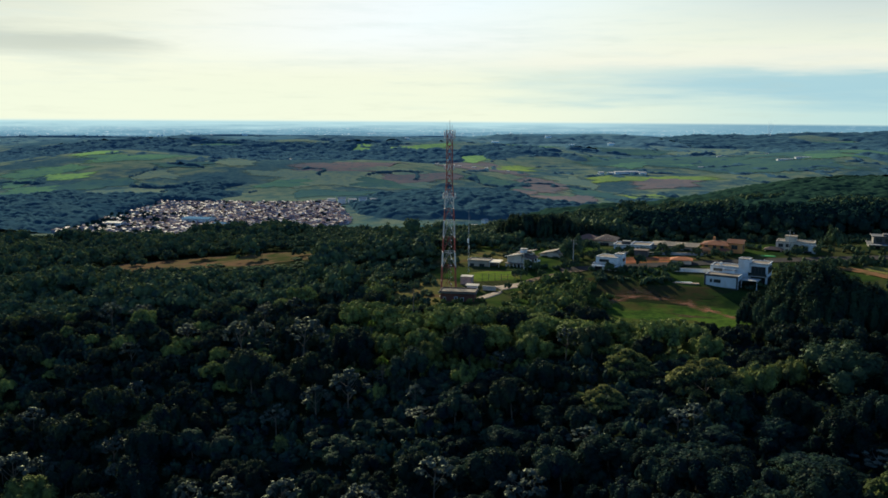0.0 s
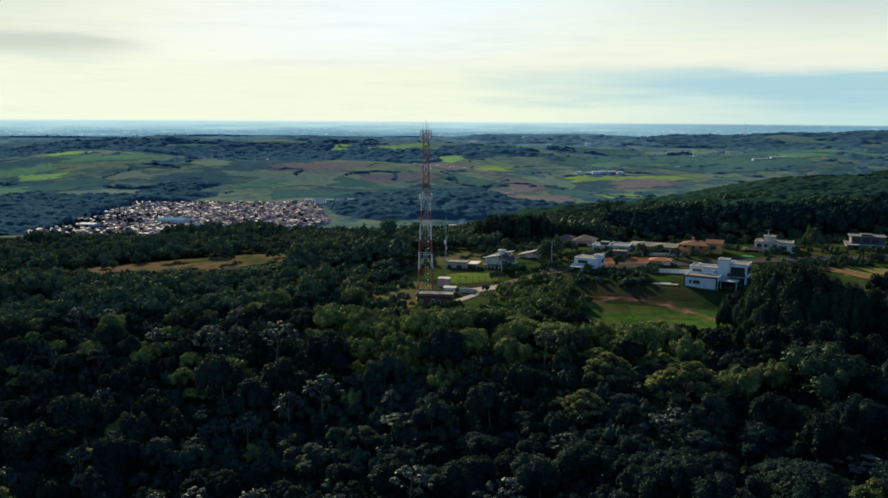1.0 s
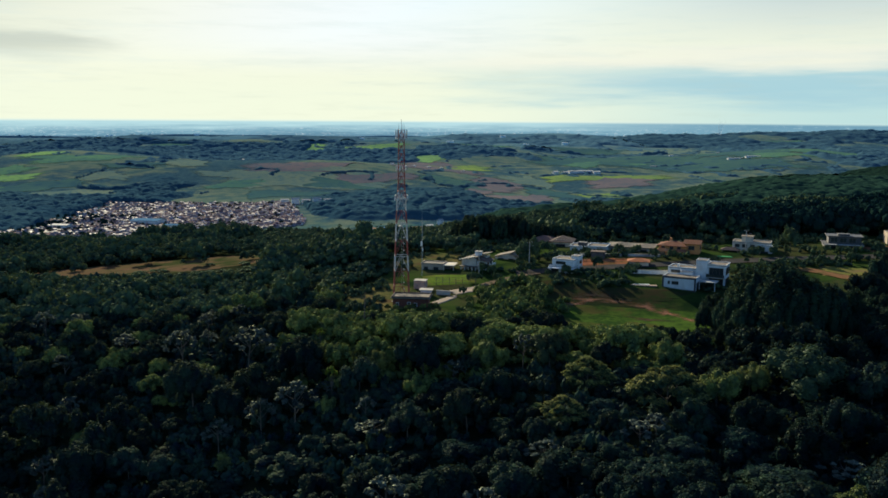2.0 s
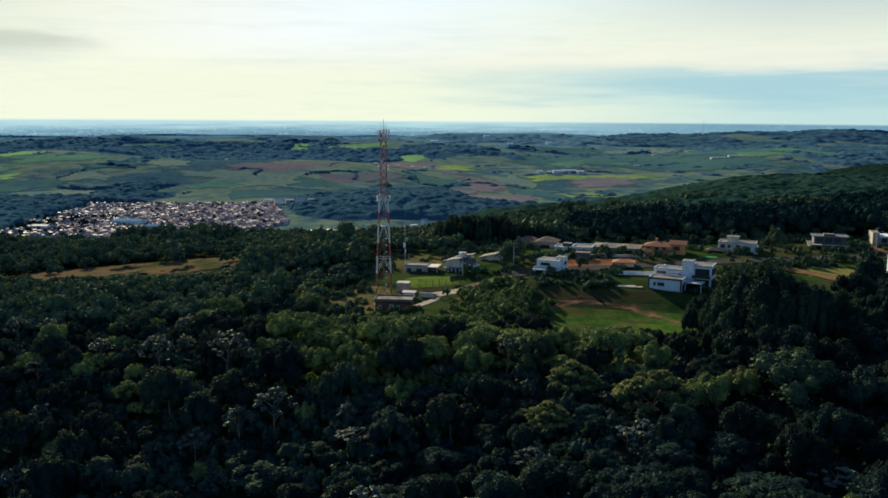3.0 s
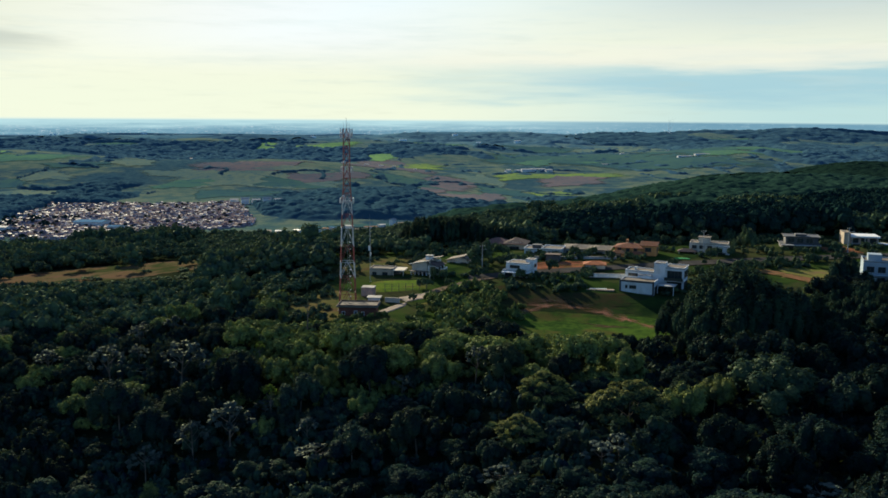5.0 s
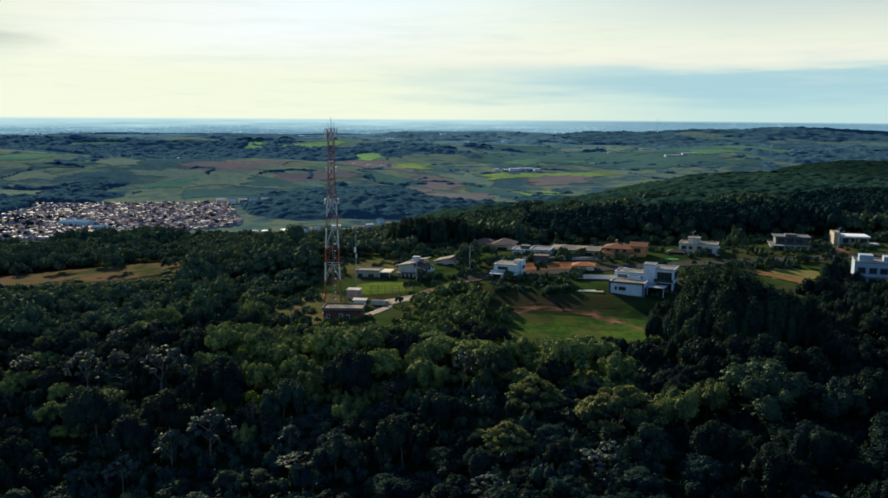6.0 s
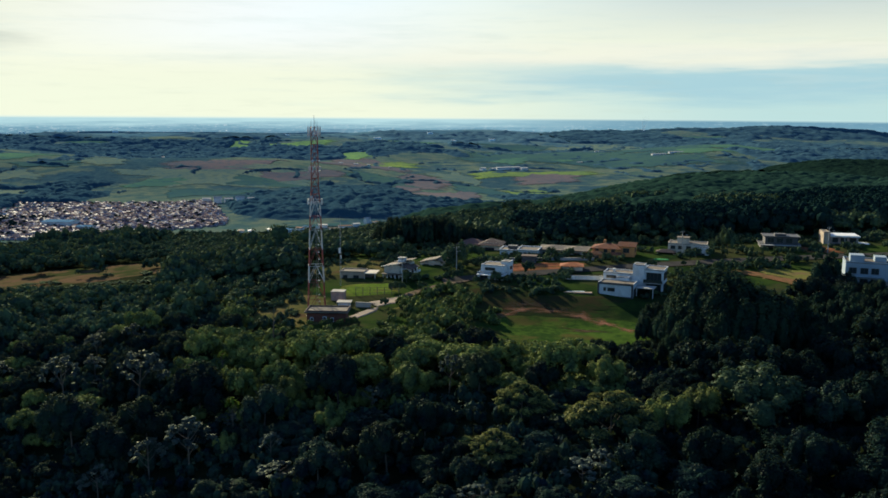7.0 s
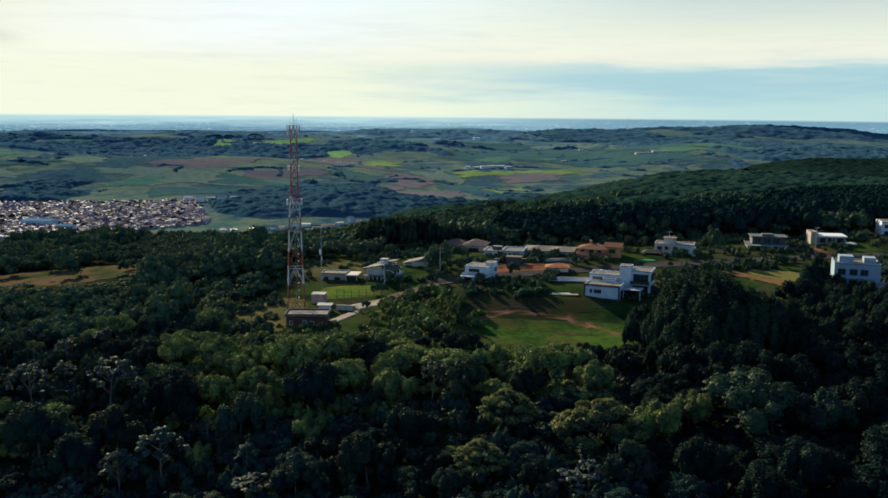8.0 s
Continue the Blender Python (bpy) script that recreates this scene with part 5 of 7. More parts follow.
def gable_house():
    h = house("cream two-storey house with crossing pitched roofs", 18.2, 281.0, -28, -1.0, s=0.88, sz=0.84)
    block(h, 0, 5.6, 0, 7.5, 0, 5.2, CREAM)
    slope_roof(h, -0.2, 5.6, 0, 7.5, 5.0, 1.7, "shed_x", TAN, over=0.6)
    part("upper_wall", box_mesh(2.6, 5.59, 0.02, 7.48, 5.2, 5.9, bevel=0.01), CREAM, h)
    block(h, 5.6, 9.0, 0.6, 7.0, 0, 4.6, WHITE)
    slope_roof(h, 5.7, 9.2, 0.4, 7.2, 4.5, 1.5, "shed_w", TILE_BROWN, over=0.5)
    slope_roof(h, 2.0, 7.6, 5.4, 8.6, 6.0, 1.3, "shed_x", TAN, over=0.5)
    block(h, 2.6, 7.2, 5.6, 8.4, 3.0, 6.1, CREAM, "back_wall")
    for a, b, c in ((-0.8, 6.2, -0.62), (1.5, 8.1, 4.9)):        # pale edges of the two roofs
        z0, z1 = (5.0, 6.7) if a < 0 else (6.0, 7.3)
        bm = bmesh.new()
        vs = [bm.verts.new(p) for p in ((a, c, z0 - 0.05), (b, c, z1 - 0.05), (b, c, z1 + 0.2), (a, c, z0 + 0.2))]
        bm.faces.new(vs)
        bmesh.ops.solidify(bm, geom=bm.faces[:], thickness=0.08)
        part("fascia", bm, WHITE, h)
    part("tank_house", box_mesh(3.2, 5.4, 4.2, 5.9, 6.0, 7.9, bevel=0.03), WHITE, h)
    part("tank_lid", box_mesh(3.0, 5.6, 4.0, 6.1, 7.9, 8.05, bevel=0.02), CONCRETE, h)
    for k in range(6):
        part("column", box_mesh(0.2 + 1.4 * k, 0.45 + 1.4 * k, -1.5, -1.25, -1.5, 2.3), WHITE, h)
    part("porch_roof", box_mesh(-0.4, 8.2, -1.9, -0.01, 2.3, 2.5, bevel=0.02), TAN, h)
    for u in (0.8, 2.4, 4.0):
        opening(h, "S", u, u + 0.9, 0.3, 1.8, 0)
    opening(h, "S", 6.2, 8.4, 3.0, 4.2, 0.6, mullions=2)
    opening(h, "E", 1.8, 3.2, 3.0, 4.3, 9.0)
    opening(h, "E", 4.4, 5.8, 3.0, 4.3, 9.0)
    opening(h, "E", 1.6, 5.4, 0.3, 2.2, 9.0, mullions=3)
    part("balcony", box_mesh(9.01, 10.3, 1.2, 6.4, 2.5, 2.7, bevel=0.02), CONCRETE, h)
    part("rail", box_mesh(10.22, 10.3, 1.2, 6.4, 2.7, 3.6), WHITE, h)


def low_flat_house():
    h = house("low cream flat-roofed house with carport", 5.6, 281.0, -14, -1.3, s=0.84, sz=0.9)
    block(h, 0, 8.2, 0, 6, 0, 3.3, TANWALL)
    flat_roof(h, 0, 8.2, 0, 6, 3.3, TANWALL, over=0.15, parapet=0.5)
    block(h, 8.2, 10.6, 1.5, 6, 0, 3.0, DARKWALL)
    part("carport_roof", box_mesh(8.3, 12.6, -1.0, 6.0, 3.0, 3.35, bevel=0.02), CREAM, h)
    for u in (8.6, 12.2):
        part("post", box_mesh(u - 0.12, u + 0.12, -0.8, -0.56, -1, 3.0), CREAM, h)
    opening(h, "S", 1.0, 2.4, 1.0, 2.2, 0)
    opening(h, "S", 4.6, 6.4, 1.0, 2.2, 0)


def brown_gable_house():
    h = house("low house with a sloping pale roof", 30.0, 295, -24, 0.0, s=0.82)
    block(h, 0, 9, 0, 8, 0, 2.6, CREAM)
    slope_roof(h, 0, 6.4, 0, 8, 2.7, 1.9, "shed_x", TAN, over=0.4)
    slope_roof(h, 6.9, 9, 0, 8, 3.2, 1.2, "shed_w", TAN, over=0.4)
    block(h, 3.2, 8.0, 0.1, 7.9, 2.61, 3.6, CREAM, "upper_wall")
    for k in range(5):
        part("clerestory", box_mesh(2.2 + k * 0.85, 2.7 + k * 0.85, -0.06, 0.09, 2.95 + k * 0.22, 3.25 + k * 0.22), WHITE, h)
    opening(h, "S", 1.2, 3.4, 0.6, 2.0, 0)
    opening(h, "S", 5.6, 7.8, 0.6, 2.0, 0)
    opening(h, "E", 2.0, 4.0, 0.6, 2.0, 9)


def dark_roof_house():
    h = house("house with dark brown tiled hip roofs", 46, 325, -20, 0.4)
    block(h, 0, 8, 0, 8, 0, 2.8, CREAM)
    slope_roof(h, 0, 8, 0, 8, 2.8, 2.0, "hip", MAROON, over=0.9)
    block(h, 8, 14.5, -2, 6, 0, 3.4, CREAM)
    slope_roof(h, 8, 14.5, -2, 6, 3.4, 1.9, "hip", TILE_BROWN, over=0.9)
    for k in range(5):
        part("skylight", box_mesh(9.2 + 0.95 * k, 9.6 + 0.95 * k, -1.6, 0.2, 3.95, 4.02), SHEET, h)
    part("eaves", box_mesh(7.0, 15.5, -3.0, -2.88, 3.22, 3.42), MAROON, h)
    opening(h, "S", 1.5, 4.0, 0.7, 2.0, 0)
    opening(h, "S", 9.5, 12.6, 0.4, 2.3, -2, mullions=2)


def white_column_house():
    h = house("white single-storey house with columned porch", 57.0, 307.5, -22, 1.0, s=0.95, sz=0.85)
    block(h, 0, 6.5, 0, 8, 0, 3.3, WHITE)
    flat_roof(h, 0, 6.5, 0, 8, 3.3, WHITE, over=0.3, parapet=0.55)
    block(h, 6.5, 13.0, -1.4, 7, 0, 3.9, WHITE)
    flat_roof(h, 6.5, 13.0, -1.4, 7, 3.9, WHITE, over=0.3, parapet=0.6)
    part("tank_house", box_mesh(2.2, 5.4, 3, 5.5, 3.5, 5.0, bevel=0.03), DARKWALL, h)
    for k in range(4):
        opening(h, "S", 7.0 + 1.5 * k, 7.9 + 1.5 * k, 0.3, 3.1, -1.4, mullions=0)
    opening(h, "S", 0.6, 2.6, 0.3, 2.4, 0)
    opening(h, "S", 3.6, 5.6, 0.3, 2.4, 0)


def grey_roof_house():
    h = house("wide pale grey house with broad flat eaves", 70.0, 306.5, -22, 1.2, s=0.97, sz=0.85)
    block(h, 0, 15, 0, 9, 0, 3.4, GREYWALL)
    part("roof", box_mesh(-1.0, 16.0, -1.0, 10, 3.4, 3.7, bevel=0.03), TAN, h)
    slope_roof(h, 1, 7, 1, 8, 3.7, 1.2, "hip", TAN, over=0.6)
    slope_roof(h, 9, 15, 1, 8, 3.7, 1.0, "hip", TAN, over=0.5)
    for u in (1.0, 4.2, 7.6, 11.2):
        opening(h, "S", u, u + 2.0, 0.5, 2.4, 0)
    # front shelter with crossed rafters
    for k in range(4):
        part("rafter", box_mesh(3.0 + k * 0.9, 3.25 + k * 0.9, -6.0, -2.0, 1.6 - 0.25 * k, 1.85 - 0.25 * k), CREAM, h)


def orange_house():
    h = house("orange rendered villa with red clay tile roofs", 85.4, 299.6, -26, 1.6, s=0.92, sz=0.97)
    block(h, 0, 9.5, 0, 8, 0, 4.4, ORANGE)
    slope_roof(h, 0, 9.5, 0, 8, 4.4, 1.5, "hip", TILE, over=0.7)
    block(h, -0.8, 4.2, -3.6, 0, 0, 2.5, ORANGE)
    slope_roof(h, -0.8, 4.2, -3.6, -0.3, 2.5, 1.1, "hip", TILE, over=0.5)
    block(h, 9.0, 14.2, 1.0, 7, 0, 5.5, ORANGE)
    slope_roof(h, 9.0, 14.2, 1.0, 7, 5.5, 1.3, "gable_x", TILE, over=0.6, wall=ORANGE)
    block(h, 5.6, 10.8, -3.0, 0, 0, 2.4, ORANGE)
    slope_roof(h, 5.6, 10.8, -3.0, -0.2, 2.4, 1.0, "hip", TILE, over=0.5)
    for u in (1.0, 4.0, 6.6):
        opening(h, "S", u, u + 1.1, 2.9, 4.0, 0)
    opening(h, "S", 10.4, 12.4, 3.0, 4.6, 1.0)
    opening(h, "S", 0.2, 2.8, 0.2, 2.1, -3.6)
    opening(h, "E", 2.4, 4.2, 3.0, 4.4, 14.2)
    part("chimney", box_mesh(3, 3.8, 5, 5.8, 4.6, 7.0, bevel=0.03), ORANGE, h)


def stair_tower_house():
    h = house("cream flat-roofed house with a stair tower", 110.8, 300.8, -26, 1.9, s=0.9, sz=0.96)
    block(h, 0, 13.5, 0, 8, 0, 5.2, CREAM)
    flat_roof(h, 0, 13.5, 0, 8, 5.2, CREAM, parapet=0.5)
    block(h, 3.0, 7.0, 2.0, 6.0, 5.4, 7.6, CREAM)
    flat_roof(h, 3.0, 7.0, 2.0, 6.0, 7.6, CREAM, over=0.25, parapet=0.0)
    block(h, 9.4, 14.2, -2.2, 0, 0, 4.6, WHITE)
    flat_roof(h, 9.4, 14.2, -2.2, 0, 4.6, WHITE, parapet=0.3)
    slope_roof(h, -3.5, 2.5, -3.5, -0.1, 2.2, 1.1, "hip", TILE_BROWN, over=0.5)
    for u, w in ((-3.4, 0.3), (2.2, 0.3)):
        part("post", box_mesh(u, u + w, -3.6, -3.3, -1.5, 2.2), CREAM, h)
    for u in (1.0, 3.6, 6.4):
        opening(h, "S", u, u + 1.5, 3.2, 4.5, 0)
        opening(h, "S", u, u + 1.5, 0.4, 2.1, 0)
    opening(h, "S", 10.2, 12.8, 0.4, 2.2, -2.2, mullions=2)
    opening(h, "E", 1.5, 3.6, 3.0, 4.4, 13.5)


def dark_house():
    h = house("dark grey two-storey house with flat roof planes", 143.2, 302.5, -20, 2.4, s=0.9, sz=0.98)
    block(h, 0, 13.4, 0, 9, 0, 3.4, DARKWALL)
    flat_roof(h, 0, 13.4, 0, 9, 3.4, DARKWALL, over=0.5, parapet=0.35, cap=DARKWALL)
    block(h, 1.6, 13.0, 1.6, 9, 3.6, 6.6, DARKWALL)
    flat_roof(h, 1.6, 13.0, 1.6, 9, 6.6, DARKWALL, over=0.7, parapet=0.3, cap=DARKWALL)
    block(h, 5, 9, 3, 6, 6.8, 7.6, DARKWALL)
    for u in (2.4, 5.6, 8.8):
        opening(h, "S", u, u + 2.2, 4.2, 6.0, 1.6)
        opening(h, "S", u, u + 2.2, 0.6, 2.6, 0)
    opening(h, "E", 2.4, 7.0, 4.2, 6.0, 13.0, mullions=3)
    for u in (0.4, 13.0):
        part("column", box_mesh(u - 0.15, u + 0.15, -1.9, -1.6, -1.5, 3.5), GREYWALL, h)
    part("porch_roof", box_mesh(-0.2, 13.6, -2.2, -0.55, 3.42, 3.62, bevel=0.02), GREYWALL, h)


def unfinished_house():
    h = house("unfinished pinkish rendered house with white roof slab", 167.3, 306.5, -18, 2.5, s=0.88)
    block(h, 0, 2.4, 0, 8, 0, 7.3, TANWALL)
    flat_roof(h, 0, 2.4, 0, 8, 7.3, TANWALL, parapet=0.3)
    block(h, 2.4, 12.4, 0.8, 8, 0, 5.6, PINK)
    part("roof_slab", box_mesh(2.41, 13.0, -0.6, 8.6, 5.6, 6.2, bevel=0.03), WHITE, h)
    part("floor_slab", box_mesh(2.41, 12.9, -0.7, 0.79, 2.7, 2.95, bevel=0.02), CONCRETE, h)
    for u in (3.2, 6.4, 9.6):
        opening(h, "S", u, u + 2.2, 3.2, 5.1, 0.8, mullions=0)
        opening(h, "S", u, u + 2.0, 0.1, 2.3, 0.8, mullions=0)
    for u in (2.8, 7.4, 12.0):
        part("column", box_mesh(u, u + 0.3, -0.55, -0.25, -1.5, 5.6), CONCRETE, h)
    part("carport_roof", box_mesh(13.1, 17.0, 0.5, 6.0, 2.6, 2.8, bevel=0.02), WHITE, h)
    for u in (13.4, 16.6):
        part("post", box_mesh(u, u + 0.2, 0.7, 0.9, -1.5, 2.6), CONCRETE, h)


def orange_tower_house():
    h = house("white house with a tall orange stair tower", 206.5, 327, -20, 3.8, s=0.92)
    block(h, 0, 13, 0, 9, 0, 6.0, WHITE)
    flat_roof(h, 0, 13, 0, 9, 6.0, WHITE, parapet=0.5)
    block(h, 4.5, 7.5, 2.0, 6.0, 6.2, 9.6, ORANGE)
    flat_roof(h, 4.5, 7.5, 2.0, 6.0, 9.6, ORANGE, over=0.2, parapet=0.2)
    for u in (1.2, 4.6, 8.4):
        opening(h, "S", u, u + 1.8, 3.6, 5.0, 0)
        opening(h, "S", u, u + 1.8, 0.6, 2.2, 0)


def pale_blue_house():
    h = house("pale blue-white three-storey house with flat roofs", 138.2, 245.0, -26, -1.2, s=0.96)
    block(h, 0, 11.5, 0, 9, 0, 9.8, PALEBLUE)
    flat_roof(h, 0, 11.5, 0, 9, 9.8, PALEBLUE, parapet=0.5)
    block(h, 1.2, 4.8, 1.5, 5.5, 10.0, 11.8, PALEBLUE)
    block(h, 7.6, 10.6, 3.0, 7, 10.0, 11.4, PALEBLUE)
    block(h, 9.0, 19, -8.0, -0.02, -1.0, 5.0, PALEBLUE)
    flat_roof(h, 9.0, 19, -8.0, -0.02, 5.0, PALEBLUE, parapet=0.4)
    for z in (0.8, 4.0, 7.0):
        for u in (1.0, 3.9, 6.6):
            opening(h, "S", u, u + 1.8, z, z + 1.5, 0)
    for u in (9.8, 12.6, 15.4):
        opening(h, "S", u, u + 2.0, 2.8, 4.2, -8.0, mullions=1)
        opening(h, "S", u, u + 2.0, 0.4, 1.9, -8.0, mullions=1)
    part("ledge", box_mesh(8.8, 19.2, -9.0, -8.01, 2.2, 2.4, bevel=0.02), PALEBLUE, h)
    part("canopy", box_mesh(-0.4, 8.9, -1.4, -0.01, 6.2, 6.4, bevel=0.02), PALEBLUE, h)


for make in (big_white_house, small_white_house, gable_house, low_flat_house, brown_gable_house, dark_roof_house, white_column_house, grey_roof_house,
             orange_house, stair_tower_house, dark_house, unfinished_house, orange_tower_house, pale_blue_house):
    make()


def wall_run(x0, y0, x1, y1, height, material, label, name="garden_wall", thick=0.25):
    """A free-standing wall that steps down with the ground."""
    root = tagged(new(name), label, "wall", "garden walls")
    length = math.hypot(x1 - x0, y1 - y0)
    turn = math.degrees(math.atan2(y1 - y0, x1 - x0))
    zb = z_at(x0, y0)
    root.matrix_basis = pose(x0, y0, zb, 0, 0, turn)
    n = max(1, round(length / 3.5))
    for k in range(n):
        a, b = length * k / n, length * (k + 1) / n
        zm = z_at(x0 + (x1 - x0) * (k + 0.5) / n, y0 + (y1 - y0) * (k + 0.5) / n) - zb
        part("panel", box_mesh(a + 0.02, b - 0.02, -thick / 2, thick / 2, zm - 0.9, zm + height, bevel=0.01), material, root)
        part("coping", box_mesh(a + 0.02, b - 0.02, -thick / 2 - 0.05, thick / 2 + 0.05, zm + height, zm + height + 0.08), CONCRETE, root)
    return root


wall_run(68.5, 269.5, 81, 266.5, 1.1, WHITE, "long white garden wall behind the pool deck")
wall_run(9.2, 248.4, 13.0, 247.2, 1.2, CREAM, "white yard wall beside the brick hut")
wall_run(58, 296.5, 84, 292.5, 0.8, GREYWALL, "grey retaining wall along the street")

deck = tagged(new("pool_deck"), "pale paved pool deck with a shallow pool", "deck")
deck.matrix_basis = pose(65.2, 257.0, z_at(68, 258.5) - 0.46, 0, 0, -14)
part("paving", box_mesh(0, 7.6, 0, 4.2, -1.4, 0.25, bevel=0.03), PAVING, deck)
part("coping", box_mesh(0.8, 5.6, 1.0, 3.4, 0.25, 0.33, bevel=0.02), WHITE, deck)
part("pool_cover", box_mesh(1.1, 5.3, 1.3, 3.1, 0.33, 0.36), POOL, deck, "pale green pool cover")

shed = tagged(new("tile_shed"), "low shed with bright red clay tile roof", "shed")
shed.matrix_basis = pose(70.2, 279.5, z_at(73, 279), 0, 0, -14)
part("wall", box_mesh(0, 6.2, 0, 4.6, -1, 1.5, bevel=0.02), CREAM, shed)
slope_roof(shed, 0, 6.2, 0, 4.6, 1.5, 0.8, "hip", TILE_NEW, over=0.4)
cab = tagged(new("site_hut"), "dark wooden site hut on red earth", "shed")
cab.matrix_basis = pose(61.0, 292.0, z_at(61, 292), 0, 0, -20)
part("wall", box_mesh(0, 4.2, 0, 3, -0.5, 2.2, bevel=0.03), DARKWALL, cab)
part("roof", box_mesh(-0.3, 4.5, -0.3, 3.3, 2.2, 2.36, bevel=0.02), TILE_BROWN, cab)


# ---- tower yard ----


def bar(bm, a, b, r, sides=4):
    """A straight bar of square or round section."""
    v, q = tube([a, b], [r, r], sides)
    vs = [bm.verts.new(p) for p in v]
    for f in q:
        bm.faces.new([vs[i] for i in f])
    bm.faces.new(vs[:sides][::-1])
    bm.faces.new(vs[sides:])


def tower():
    root = tagged(new("radio_tower"), "red and white lattice telecom tower with antennas", "tower")
    tx, ty = -0.4, 243.0
    root.matrix_basis = pose(tx, ty, z_at(tx, ty), 0, 0, 4) @ Matrix.Diagonal((1, 1, 1.0, 1))

    def half(z):
        return float(np.interp(z, (0, 20.9, 27.6, 31.4, 45.4), (2.1, 1.38, 1.1, 0.84, 0.74)))
    levels = [0, 4.1, 8.2, 12.2, 16.2, 20.9, 24.2, 27.6, 31.4, 35.2, 39.3, 43.4, 45.4]
    for k in range(len(levels) - 1):
        z0, z1 = levels[k], levels[k + 1]
        paint = WHITEPAINT if k in (2, 4, 6) else RED
        a, b = half(z0), half(z1)
        cor = [(-1, -1), (1, -1), (1, 1), (-1, 1)]
        for cx, cy in cor:
            bm = bmesh.new()
            bar(bm, (cx * a, cy * a, z0), (cx * b, cy * b, z1), 0.125 - 0.0012 * z0, 6)
            part("leg", bm, paint, root)
        steps = max(1, round((z1 - z0) / (3.9 if z0 < 26 else 2.0)))
        for s in range(4):
            (ax, ay), (bx, by) = cor[s], cor[(s + 1) % 4]
            for i in range(steps):
                u0, u1 = z0 + (z1 - z0) * i / steps, z0 + (z1 - z0) * (i + 1) / steps
                h0, h1 = half(u0), half(u1)
                um, hm = (u0 + u1) / 2, half((u0 + u1) / 2)
                mid = ((ax + bx) / 2 * h1, (ay + by) / 2 * h1, u1)
                for kind, p0, p1 in (("brace", (ax * h0, ay * h0, u0), mid), ("brace", (bx * h0, by * h0, u0), mid), ("strut", (ax * h1, ay * h1, u1), (bx * h1, by * h1, u1))):
                    bm = bmesh.new()
                    bar(bm, p0, p1, 0.055)
                    part(kind, bm, paint, root)
    # ladder with pale cable clamps
    for sx in (-0.22, 0.22):
        bm = bmesh.new()
        bar(bm, (sx + 0.3, 0.35, 0), (sx + 0.3, 0.35, 44.6), 0.022)
        part("ladder_rail", bm, STEEL, root)
    bm = bmesh.new()
    bar(bm, (0.08, 0.35, 0), (0.52, 0.35, 0), 0.012)
    rung = part("rung", bm, STEEL, root)
    rung.location = (0, 0, 0.3)
    for i in range(1, 54):
        part("rung", rung.data, None, root).location = (0, 0, 0.8 * i + 0.3)
    for i in range(17):
        part("clamp", box_mesh(0.60, 0.86, 0.2, 0.4, 1.2 + 1.75 * i, 1.42 + 1.75 * i, bevel=0.02), PLASTIC, root)
    # platforms
    for z, out, n in ((27.4, 0.5, 8), (35.2, 0.45, 6), (43.6, 0.55, 10)):
        h = half(z) + out
        paint = WHITEPAINT if z < 40 else STEEL
        for (ax, ay), (bx, by) in (((-1, -1), (1, -1)), ((1, -1), (1, 1)), ((1, 1), (-1, 1)), ((-1, 1), (-1, -1))):
            for kind, p0, p1 in (("platform_beam", (ax * h, ay * h, z), (bx * h, by * h, z)), ("platform_rail", (ax * h, ay * h, z + 0.9), (bx * h, by * h, z + 0.9)),
                                 ("platform_post", (ax * h, ay * h, z), (ax * h, ay * h, z + 0.9)), ("bracket", (ax * h, ay * h, z), (ax * half(z), ay * half(z), z - 0.3))):
                bm = bmesh.new()
                bar(bm, p0, p1, 0.045)
                part(kind, bm, paint, root)
        for i in range(n):
            a = 6.283 * i / n + 0.2
            x, y = (h + 0.2) * math.cos(a), (h + 0.2) * math.sin(a)
            tall = 2.3 if z > 40 else 1.3
            bm = bmesh.new()
            box(bm, x - 0.11, x + 0.11, y - 0.07, y + 0.07, z - 0.4, z - 0.4 + tall, bevel=0.03)
            bar(bm, (x * 0.95, y * 0.95, z - 0.5), (x * 0.95, y * 0.95, z + tall - 0.2), 0.035)
            part("panel_antenna", bm, PLASTIC if i % 3 else STEEL, root)
    # dishes
    for z, a, r in ((28.8, -2.3, 0.4), (37.4, 4.2, 0.35)):
        bm = bmesh.new()
        bmesh.ops.create_cone(bm, cap_ends=True, segments=18, radius1=r, radius2=r * 0.75, depth=0.3)
        bmesh.ops.rotate(bm, cent=(0, 0, 0), matrix=Matrix.Rotation(radians(90), 3, "X") , verts=bm.verts[:])
        bmesh.ops.rotate(bm, cent=(0, 0, 0), matrix=Matrix.Rotation(a + 1.57, 3, "Z"), verts=bm.verts[:])
        d = half(z) + 0.45
        bmesh.ops.translate(bm, vec=(d * math.cos(a), d * math.sin(a), z), verts=bm.verts[:])
        part("dish_antenna", bm, WHITEPAINT, root)
    bm = bmesh.new()
    bar(bm, (0, 0, 45.2), (0, 0, 48.2), 0.05, 6)
    part("lightning_rod", bm, STEEL, root)
    for x, y in ((-0.7, 0.2), (0.7, -0.3), (0.3, 0.7)):
        bm = bmesh.new()
        bar(bm, (x, y, 44.6), (x, y, 47.0), 0.04, 5)
        part("whip_antenna", bm, STEEL, root)
    for cx, cy in ((-1, -1), (1, -1), (1, 1), (-1, 1)):
        part("footing", box_mesh(cx * 2.1 - 0.5, cx * 2.1 + 0.5, cy * 2.1 - 0.5, cy * 2.1 + 0.5, -1, 0.25, bevel=0.04), CONCRETE, root)


tower()


